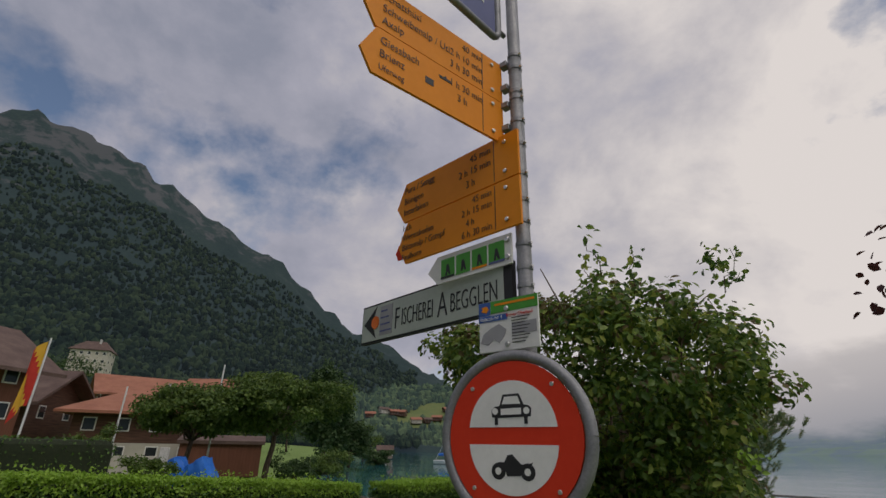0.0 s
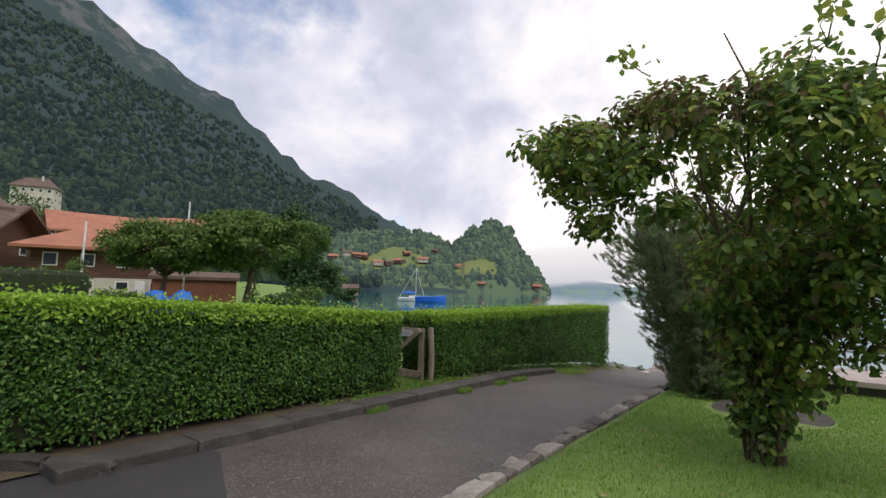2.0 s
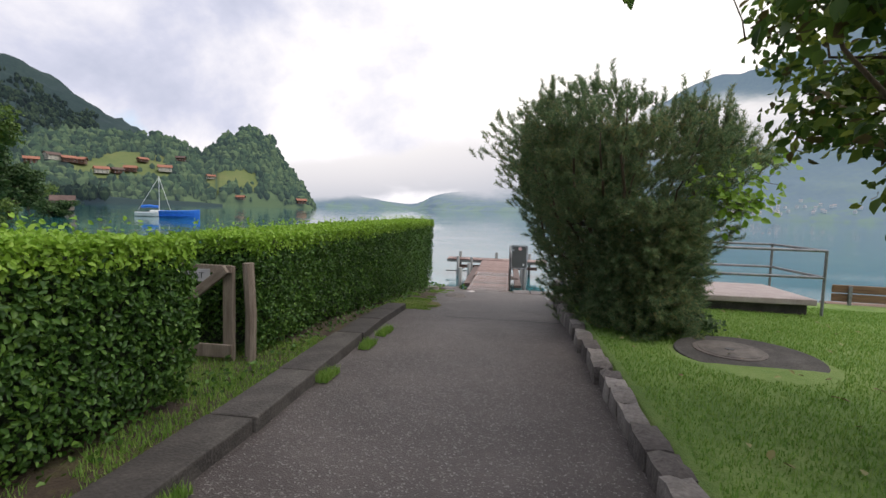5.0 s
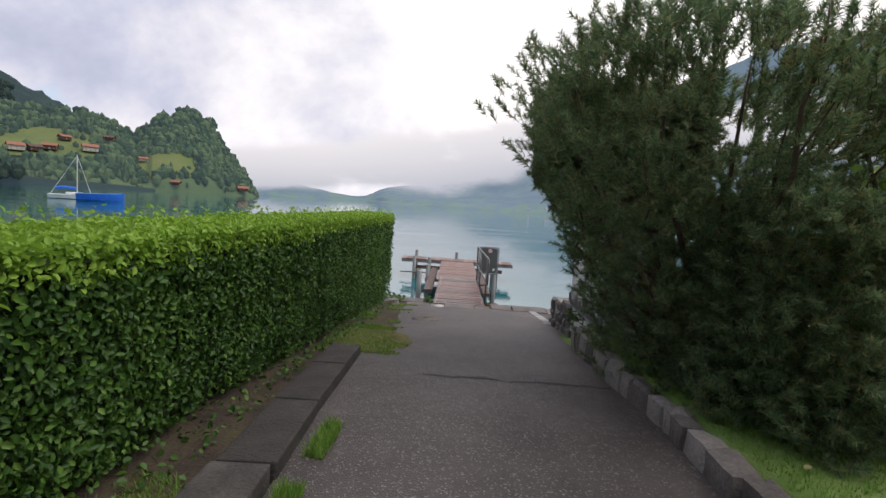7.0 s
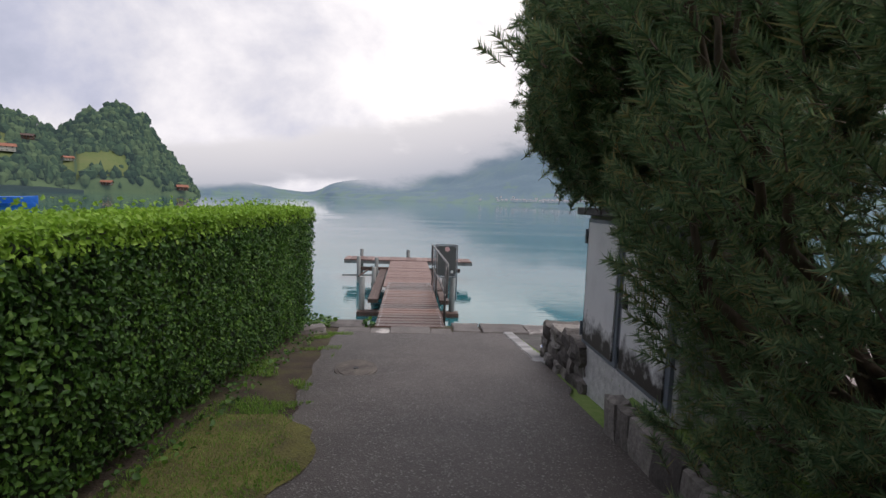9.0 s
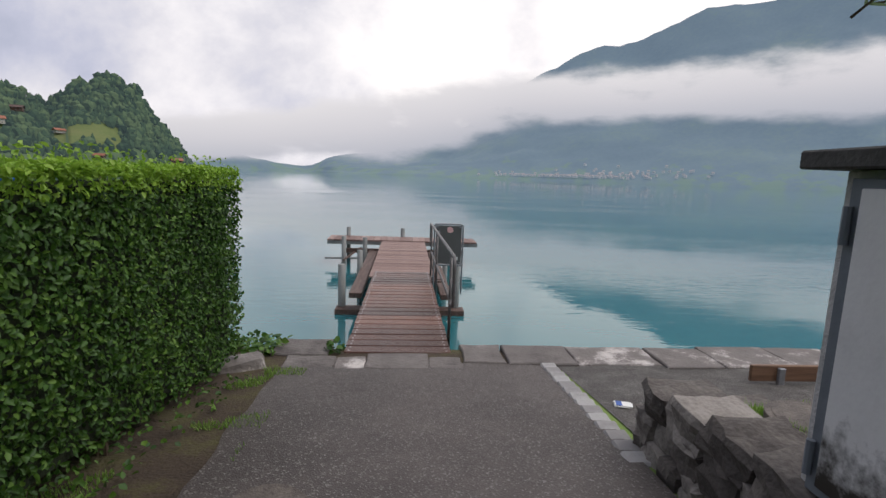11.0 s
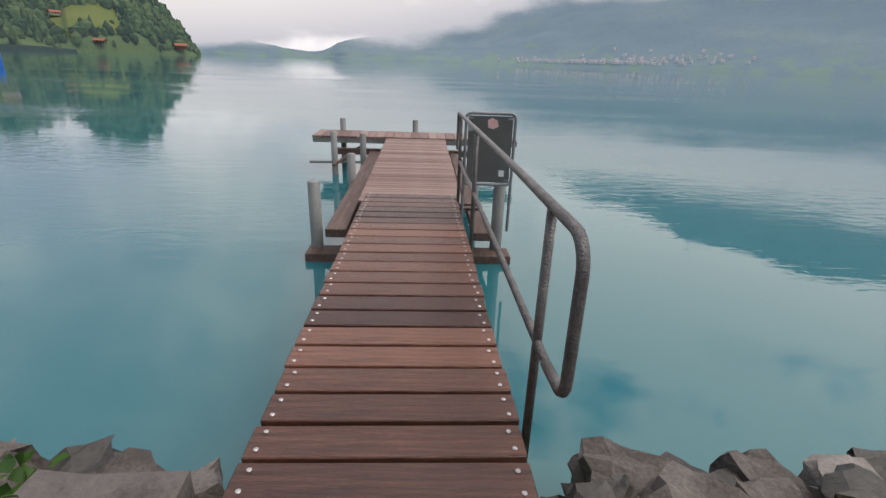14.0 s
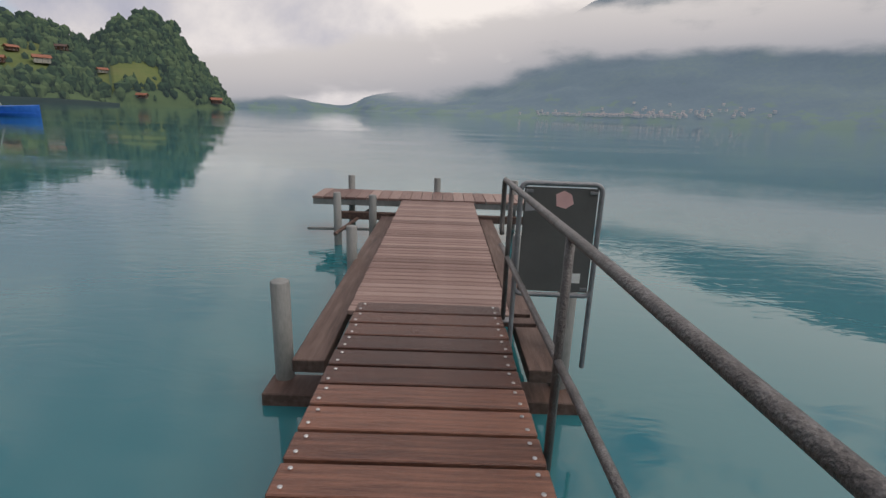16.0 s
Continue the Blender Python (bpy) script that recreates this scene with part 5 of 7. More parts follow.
def hiking_sign(label, m, rows, h0, L=0.62, tip="<"):
    """Yellow arrow panel: pole end at x = 0, tip towards -x."""
    t = sign_thing("hiking_sign", label, m)
    out = [(0, 0), (0, h0), (-L + 0.05, h0), (-L, h0 * 0.42), (-L + 0.045, 0)]
    part("panel", plate(out, -0.006, 0.004), M_YELLOW, t)
    part("divider", box(-0.105, -0.102, -0.0068, -0.0062, 0.006, h0 - 0.006), M_BLACK, t, "thin black line")
    letters(t, rows)
    for z in (0.03, h0 - 0.03):
        part("bolt", cylinder(0.008, 0, 0.007, 8, 0.002), M_STEEL, t, "", pose(-0.055, -0.006, z, 90, 0, 0))
    return t


LOW = math.degrees(math.atan2(-0.042, 0.62))
mlow = lambda z: pose(4.665, -15.765, z, 0, 0, LOW)
H = 0.177
hiking_sign("yellow arrow sign naming two lake villages", mlow(3.674), [("Fura / Sengg", -0.575, 0.128, 0.042, 0.85, "LEFT"), ("Bönigen", -0.575, 0.078, 0.042, 0.85, "LEFT"), ("Interlaken", -0.575, 0.028, 0.042, 0.85, "LEFT"), ("45 min", -0.115, 0.128, 0.042, 0.85, "RIGHT"), ("2 h 15 min", -0.115, 0.078, 0.042, 0.85, "RIGHT"), ("3 h", -0.235, 0.028, 0.042, 0.85, "LEFT")], H)
hs = hiking_sign("yellow arrow sign with a red and white tip", mlow(3.492), [("Isch", -0.575, 0.140, 0.038, 0.85, "LEFT"), ("Werzisboden", -0.575, 0.098, 0.038, 0.85, "LEFT"), ("Bättenalp / Gstepf", -0.575, 0.056, 0.038, 0.85, "LEFT"), ("Faulhorn", -0.575, 0.014, 0.038, 0.85, "LEFT"), ("45 min", -0.115, 0.140, 0.038, 0.85, "RIGHT"), ("2 h 15 min", -0.115, 0.098, 0.038, 0.85, "RIGHT"), ("4 h", -0.235, 0.056, 0.038, 0.85, "LEFT"), ("6 h 30 min", -0.115, 0.014, 0.038, 0.85, "RIGHT")], H, 0.60)
part("white_tip", plate([(-0.598, 0.095), (-0.598, 0.13), (-0.566, 0.13), (-0.566, 0.095)], 0.0045, 0.008), M_WHITE, hs, "white tip stripe")
part("red_tip", plate([(-0.628, 0.062), (-0.610, 0.095), (-0.56, 0.095), (-0.56, 0.03), (-0.612, 0.03)], 0.0045, 0.009), M_RED, hs, "red tip stripe")
UP = math.degrees(math.atan2(0.56, 0.095))
mup = lambda z: pose(4.582, -15.735, z - 0.034, 0, 0, UP)
hiking_sign("upper yellow arrow sign naming three mountain places", mup(4.052), [("Schatthüsi", -0.535, 0.125, 0.043, 0.85, "LEFT"), ("Schweibenalp / Uti", -0.535, 0.073, 0.043, 0.85, "LEFT"), ("Axalp", -0.535, 0.021, 0.043, 0.85, "LEFT"), ("40 min", -0.105, 0.125, 0.042, 0.85, "RIGHT"), ("2 h 10 min", -0.105, 0.073, 0.042, 0.85, "RIGHT"), ("3 h 30 min", -0.105, 0.021, 0.042, 0.85, "RIGHT")], H, 0.60)
hu = hiking_sign("yellow arrow sign naming lakeside path places", mup(3.872), [("Giessbach", -0.535, 0.120, 0.043, 0.85, "LEFT"), ("Brienz", -0.535, 0.070, 0.043, 0.85, "LEFT"), ("Uferweg", -0.535, 0.022, 0.032, 0.85, "LEFT"), ("1 h 30 min", -0.105, 0.120, 0.042, 0.85, "RIGHT"), ("3 h", -0.225, 0.070, 0.042, 0.85, "LEFT")], H, 0.60)
part("ship_symbol", plate([(-0.30, 0.125), (-0.25, 0.125), (-0.255, 0.135), (-0.27, 0.135), (-0.275, 0.145), (-0.285, 0.135), (-0.305, 0.135)], -0.0075, -0.0062), M_BLACK, hu, "small black ship symbol")
part("train_symbol", box(-0.36, -0.325, -0.0075, -0.0062, 0.072, 0.098, 0.0004), M_BLACK, hu, "small black train symbol")
for t0 in (3.90, 4.00, 4.08, 4.19):
    part("bracket", box(-0.05, -0.02, -0.03, 0.0, t0 - 0.012, t0 + 0.012, 0.002), M_GALV, post)

wsign = sign_thing("route_sign", "white arrow sign with four green route squares", pose(4.61, -15.745, 3.375, 0, 0, LOW))
part("panel", plate([(0, 0.0), (0, 0.105), (-0.335, 0.105), (-0.385, 0.052), (-0.335, 0.0)], -0.005, 0.003), M_WHITE, wsign)
for i in range(4):
    x0 = -0.315 + i * 0.074
    part("green_square", box(x0, x0 + 0.066, -0.0064, -0.0055, 0.018, 0.088), M_GREEN, wsign, "green route square")
    part("route_symbol", plate([(x0 + 0.022, 0.024), (x0 + 0.03, 0.024), (x0 + 0.033, 0.040), (x0 + 0.042, 0.024), (x0 + 0.048, 0.026), (x0 + 0.040, 0.058), (x0 + 0.036, 0.066), (x0 + 0.028, 0.062), (x0 + 0.026, 0.042)], -0.0078, -0.0068), M_BLACK, wsign, "dark route symbol")
    part("colour_bar", box(x0, x0 + 0.066, -0.0072, -0.0066, 0.014, 0.022), (M_BLACK, M_GREEN, M_YELLOW, M_NAVY)[i], wsign)
for z in (0.025, 0.085):
    part("bolt", cylinder(0.010, 0, 0.007, 10, 0.002), M_STEEL, wsign, "", pose(-0.014, -0.005, z, 90, 0, 0))

FD = math.degrees(math.atan2(-0.104, 0.835))
fish = sign_thing("direction_sign", "long pale green sign with black lettering", pose(4.60, -15.725, 3.235, 0, 0, FD))
part("frame_panel", plate([(0, -0.006), (0, 0.158), (-0.845, 0.158), (-0.845, -0.006)], -0.010, 0.010), M_BLACK, fish, "dark metal frame")
part("face", plate([(-0.035, 0.002), (-0.035, 0.150), (-0.838, 0.150), (-0.838, 0.002)], -0.0125, -0.0103), M_PALE, fish, "pale green face")
part("arrow", plate([(-0.825, 0.076), (-0.735, 0.145), (-0.765, 0.078), (-0.735, 0.010)], -0.0142, -0.0130), M_BLACK, fish, "dark arrow")
disc = part("orange_dot", cylinder(0.027, 0, 0.002, 24), M_ORANGE, fish, "orange dot", pose(-0.742, -0.0135, 0.076, 90, 0, 0))
part("picture", box(-0.71, -0.625, -0.0138, -0.0128, 0.016, 0.138), M_GREYPRINT, fish, "faded grey picture")
for i in range(4):
    part("picture_line", box(-0.705, -0.63 - 0.01 * i, -0.0150, -0.0142, 0.03 + i * 0.028, 0.036 + i * 0.028), M_NAVY, fish)
for body, x0, size, wd in (("F", -0.610, 0.125, 0.62), ("ISCHEREI", -0.565, 0.10, 0.48), ("A", -0.352, 0.135, 0.62), ("BEGGLEN", -0.285, 0.10, 0.53)):
    part("lettering", text_mesh(body, size, width=wd), M_BLACK, fish, "", pose(x0, -0.0142, 0.036 if size < 0.11 else 0.028))

via = sign_thing("map_sign", "white panel with a green and blue header and a map", pose(4.605, -15.775, 3.095, 0, 0, 0))
VW, VH = 0.105, 0.155
part("panel", box(-VW, VW, -0.004, 0.003, 0, VH, 0.002), M_WHITE, via)
part("green_header", box(-VW + 0.045, VW, -0.0058, -0.0048, VH - 0.038, VH), M_GREEN, via, "green header")
part("blue_header", box(-VW, -VW + 0.044, -0.0058, -0.0048, VH - 0.042, VH), M_BLUE, via, "blue header")
part("blue_strip", box(-VW, 0.0, -0.0058, -0.0048, VH - 0.062, VH - 0.044), M_BLUE, via)
part("shell_symbol", plate([(-0.095, 0.128), (-0.075, 0.121), (-0.066, 0.132), (-0.075, 0.143), (-0.095, 0.140), (-0.088, 0.134)], -0.0068, -0.0060), M_YELLOW, via, "yellow sun symbol")
part("map_shape", plate([(-0.098, 0.030), (-0.07, 0.022), (-0.05, 0.038), (-0.03, 0.024), (-0.012, 0.046), (-0.004, 0.062), (-0.03, 0.082), (-0.06, 0.072), (-0.088, 0.056)], -0.0058, -0.0048), M_GREYPRINT, via, "grey map outline")
part("grey_table", box(0.015, 0.098, -0.0056, -0.0048, 0.045, 0.080), M_GREYPRINT, via)
for i in range(9):
    part("print_line", box(0.015, 0.06 + (i % 3) * 0.008, -0.0064, -0.0058, 0.02 + i * 0.0092, 0.0225 + i * 0.0092), M_BLACK, via)
part("lettering", text_mesh("ViaJacobi Nr 4", 0.0165, width=0.85), M_WHITE, via, "", pose(-0.100, -0.0066, VH - 0.058))
part("lettering", text_mesh("Berner Oberland", 0.0155, width=0.85), M_RED, via, "", pose(-0.004, -0.0056, VH - 0.055))
part("header_line", box(-0.045, 0.095, -0.0068, -0.0060, VH - 0.016, VH - 0.009), M_YELLOW, via)
for z in (0.018, VH - 0.03):
    part("bolt", cylinder(0.008, 0, 0.008, 10, 0.002), M_STEEL, via, "", pose(0.0, -0.006, z, 90, 0, 0))

ban = sign_thing("traffic_sign", "round red sign with car and motorcycle symbols", pose(4.612, -15.785, 2.862, 0, 0, 6))
R0 = 0.2


def disc_plate(r, y0, y1, a0=0, a1=360, n=48):
    return plate([(r * math.cos(radians(a0 + (a1 - a0) * i / n)), r * math.sin(radians(a0 + (a1 - a0) * i / n))) for i in range(n if a1 - a0 == 360 else n + 1)], y0, y1)


part("red_disc", disc_plate(R0, -0.004, 0.003), M_RED, ban)
part("white_field", plate(arc(0, 0.013, 0.133, 4, 176, 30), -0.0058, -0.0048), M_WHITE, ban, "white upper field")
part("white_field", plate(arc(0, -0.013, 0.133, 184, 356, 30), -0.0058, -0.0048), M_WHITE, ban, "white lower field")
part("tube_frame", tube([((R0 + 0.017) * math.cos(radians(a)), 0.006, (R0 + 0.017) * math.sin(radians(a))) for a in range(0, 361, 8)], 0.0165, 10, caps=False), M_GALV, ban, "grey tubular frame", None, True)
SC = 0.001


def symbol(name, pts, mat=M_BLACK, y=-0.0072, parent=ban):
    part(name, plate([(x * SC, z * SC) for x, z in pts], y, y + 0.001), mat, parent)


symbol("car_symbol", [(-58, 48), (-60, 66), (-50, 76), (-34, 78), (-24, 108), (26, 110), (40, 80), (54, 78), (62, 70), (60, 50), (50, 48), (50, 30), (40, 30), (40, 48), (-40, 46), (-40, 28), (-50, 28), (-50, 47)])
symbol("car_window", [(-26, 82), (-18, 102), (22, 103), (31, 82)], M_WHITE, -0.0086)
symbol("car_grille", [(-30, 54), (-30, 70), (32, 72), (32, 55)], M_WHITE, -0.0086)
for x in (-48, 48):
    part("headlight", disc_plate(0.009, -0.0086, -0.0076, n=16), M_WHITE, ban, "", pose(x * SC, 0, 0.064))
for x in (-42, 44):
    part("wheel_symbol", disc_plate(0.021, -0.0072, -0.0062, n=20), M_BLACK, ban, "", pose(x * SC, 0, -0.088))
    part("hub_symbol", disc_plate(0.009, -0.0086, -0.0076, n=16), M_WHITE, ban, "", pose(x * SC, 0, -0.088))
symbol("motorcycle_symbol", [(-58, -74), (-40, -66), (-24, -66), (-14, -48), (0, -46), (12, -58), (26, -70), (44, -70), (60, -64), (50, -78), (34, -84), (22, -98), (-16, -100), (-22, -84), (-44, -78)])
for x, z in ((-122, 128), (124, 130), (-118, -132), (128, -130)):
    part("bolt", cylinder(0.006, 0, 0.005, 8, 0.001), M_STEEL, ban, "", pose(x * SC, -0.004, z * SC, 90, 0, 0))

zub = sign_thing("supplementary_sign", "white rectangular panel with black German lettering", pose(4.632, -15.79, 2.30, 0, 0, 2))
part("panel", box(-0.195, 0.195, -0.004, 0.003, 0, 0.325, 0.002), M_WHITE, zub)
letters(zub, [("Zubringerdienst", 0, 0.225, 0.098, 0.58, "CENTER"), ("gestattet", 0, 0.12, 0.098, 0.58, "CENTER")])
for x in (-0.15, 0.15):
    for z in (0.02, 0.308):
        part("bolt", cylinder(0.008, 0, 0.006, 10, 0.002), M_STEEL, zub, "", pose(x, -0.004, z, 90, 0, 0))

blue = sign_thing("blue_sign", "blue rectangular sign in a grey tube frame", pose(4.595, -15.75, 4.29, 0, 0, UP + 6))
part("panel", box(-0.50, -0.03, -0.004, 0.004, 0.02, 0.50, 0.003), M_NAVY, blue)
part("white_bar", plate([(-0.30, 0.22), (-0.10, 0.13), (-0.10, 0.19), (-0.30, 0.28)], -0.0065, -0.0048), M_WHITE, blue, "white symbol bar")
bl = []
for cx, cz, a0 in ((-0.05, 0.47, 0), (-0.48, 0.47, 90), (-0.48, 0.05, 180), (-0.05, 0.05, 270)):
    bl += [(x, 0, z) for x, z in arc(cx, cz, 0.04, a0, a0 + 90, 5)]
part("tube_frame", tube(bl + [bl[0]], 0.014, 8, caps=False), M_GALV, blue, "", None, True)
part("bracket", tube([(-0.01, 0.0, 0.06), (0.03, 0.0, 0.06)], 0.01, 8), M_GALV, blue)

# ---- garden gate ----
gate = thing("garden_gate", pose(-1.60, -10.15, road_z(-10.15)), "weathered grey wooden garden gate beside a post", "gate")
part("post", tube([(0.02, 0.05, -0.1), (0.04, 0.03, 0.5), (0.02, 0.02, 0.95)], 0.05, 9), M_GATE, gate, "rough round post")
part("stile", box(-0.20, -0.10, -0.03, 0.02, 0.05, 0.92, 0.006), M_GATE, gate)
part("stile", box(-1.20, -1.12, -0.03, 0.02, 0.05, 0.92, 0.006), M_GATE, gate)
part("top_rail", box(-1.2, -0.10, -0.055, -0.032, 0.86, 0.93, 0.005), M_GATE, gate)
part("bottom_rail", box(-1.2, -0.10, -0.055, -0.032, 0.10, 0.22, 0.005), M_GATE, gate)
bm = box(-0.04, 0.04, -0.02, 0.02, -0.62, 0.62, 0.005)
part("brace", bm, M_GATE, gate, "diagonal brace", pose(-0.62, -0.075, 0.52, 0, 52, 0))
psign = thing("private_sign", pose(-2.05, -10.25, road_z(-10.2) + 0.78, 0, 0, 15), "small grey sign with black lettering on the gate", "sign")
part("panel", box(-0.16, 0.16, -0.004, 0.004, 0, 0.11, 0.002), M_GREYPRINT, psign)
part("lettering", text_mesh("PRIVAT", 0.075, align="CENTER", width=0.9), M_BLACK, psign, "", pose(0, -0.006, 0.028))

# ---- hedges ----


def hedge(name, x0, x1, y0, y1, top, seed, label, density=3400):
    rng = np.random.default_rng(seed)
    t = thing(name, Matrix(), label, "hedge", "clipped garden hedges")
    nb = lambda y: road_z(y) + 0.04
    V, F = [], []
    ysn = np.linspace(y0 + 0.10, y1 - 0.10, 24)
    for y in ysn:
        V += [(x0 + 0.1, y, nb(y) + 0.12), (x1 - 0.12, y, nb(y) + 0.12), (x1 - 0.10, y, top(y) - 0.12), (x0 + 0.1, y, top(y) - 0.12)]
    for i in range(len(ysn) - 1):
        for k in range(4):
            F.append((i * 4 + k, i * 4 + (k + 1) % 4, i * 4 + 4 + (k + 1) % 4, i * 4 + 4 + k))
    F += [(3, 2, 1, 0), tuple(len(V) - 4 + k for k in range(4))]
    # solid block under the leaves, coloured as dark as the shaded inside
    part("core", mesh_of("core", V, F, M_HEDGECORE), None, t, "solid core with the hedge's inner shade painted near-black")
    L, W, Hh = y1 - y0, x1 - x0, 1.25
    P, N = [], []

    def face(n, make):
        u, v = rng.random(n), rng.random(n)
        p, nn = make(u, v)
        P.append(p)
        N.append(np.broadcast_to(nn, p.shape).copy())

    zb = lambda y: np.array([nb(q) for q in y]) + 0.05
    zt = lambda y: np.array([top(q) for q in y])

    def front(xf, nx):
        def make(u, v):
            y = y0 + L * u
            b, h = zb(y), zt(y)
            v = v ** 0.8
            z = b + (h - b) * v
            bulge = np.array([0.05 * noise.noise(Vector((1.3, q * 1.4, w * 1.8))) + 0.035 * noise.noise(Vector((5.0, q * 5, w * 5))) for q, w in zip(y, z)])
            x = xf + nx * (bulge - 0.12 * np.clip(0.25 - v, 0, 1) * 2 - rng.random(len(y)) * 0.09)
            return np.stack([x, y, z], 1), (nx, 0, 0.35)
        return make

    def up(u, v):
        x, y = x0 + W * u, y0 + L * v
        bulge = np.array([0.03 * noise.noise(Vector((a * 3, b * 3, 0))) for a, b in zip(x, y)])
        return np.stack([x, y, zt(y) + bulge - rng.random(len(x)) * 0.06], 1), (0, 0, 1)

    def end(yf, ny):
        def make(u, v):
            x = x0 + W * u
            b, h = nb(yf) + 0.05, top(yf)
            z = b + (h - b) * v ** 0.8
            bulge = np.array([0.05 * noise.noise(Vector((a * 2, 3.0, w * 2))) for a, w in zip(x, z)])
            y = yf + ny * (bulge - 0.12 * np.clip(0.25 - v, 0, 1) * 2 - rng.random(len(x)) * 0.09)
            return np.stack([x, y, z], 1), (0, ny, 0.35)
        return make

    face(int(L * Hh * density), front(x1, 1))
    face(int(L * Hh * density * 0.15), front(x0, -1))
    n_side = sum(map(len, P))
    face(int(W * Hh * density), end(y0, -1))
    face(int(W * Hh * density), end(y1, 1))
    face(int(L * W * density * 1.1), up)
    k = int(L * W * 130)
    sx, sy = x0 + W * rng.random(k), y0 + L * rng.random(k)
    rise = rng.random(k) ** 2 * 0.11
    P.append(np.stack([sx, sy, zt(sy) + rise], 1))
    N.append(np.broadcast_to((0.3, 0, 0.4), (k, 3)).copy())
    P, N = np.concatenate(P), np.concatenate(N)
    tops = zt(P[:, 1])
    young = (P[:, 2] > tops - 0.12 - 0.09 * rng.random(len(P)))
    part("leaves", leaves_mesh("leaves", P, N, 0.039, [M_HEDGE, M_HEDGETOP], young.astype(int), 0.58, 0.3, rng, 0.55), None, t, "small glossy leaves, bright green on top")
    for i in range(int(L * 2.2)):
        y = y0 + 0.2 + (L - 0.4) * rng.random()
        x = x1 - 0.12 - 0.15 * rng.random()
        part("stem", tube([(x, y, nb(y) - 0.06), (x + rng.uniform(-0.05, 0.03), y + rng.uniform(-0.06, 0.06), nb(y) + 0.2), (x - 0.05, y + rng.uniform(-0.1, 0.1), nb(y) + 0.42)], 0.012, 5), M_BARK, t)
    return t


hedge("hedge", -2.40, -1.42, -15.75, -11.08, lambda y: 2.25 + (-11 - y) * 0.055, 1, "long clipped green hedge with bright fresh top")
hedge("hedge", -2.45, -1.56, -10.02, -0.52, lambda y: 2.22, 2, "clipped green hedge running down to the shore")

# ---- trees ----


def tree_thing(name, m, label, stems, bark=M_BARK):
    t = thing(name, m, label, "tree")
    for k, (pts, r, tp) in enumerate(stems):
        part("trunk" if k == 0 else "limb", tube(pts, r, 8, taper=tp), bark, t, "", None, True)
    return t


def wobble(a, b, n, amount, rng):
    a, b = np.array(a, float), np.array(b, float)
    out = [tuple(a)]
    for i in range(1, n):
        out.append(tuple(a + (b - a) * i / n + rng.normal(0, amount, 3)))
    return out + [tuple(b)]


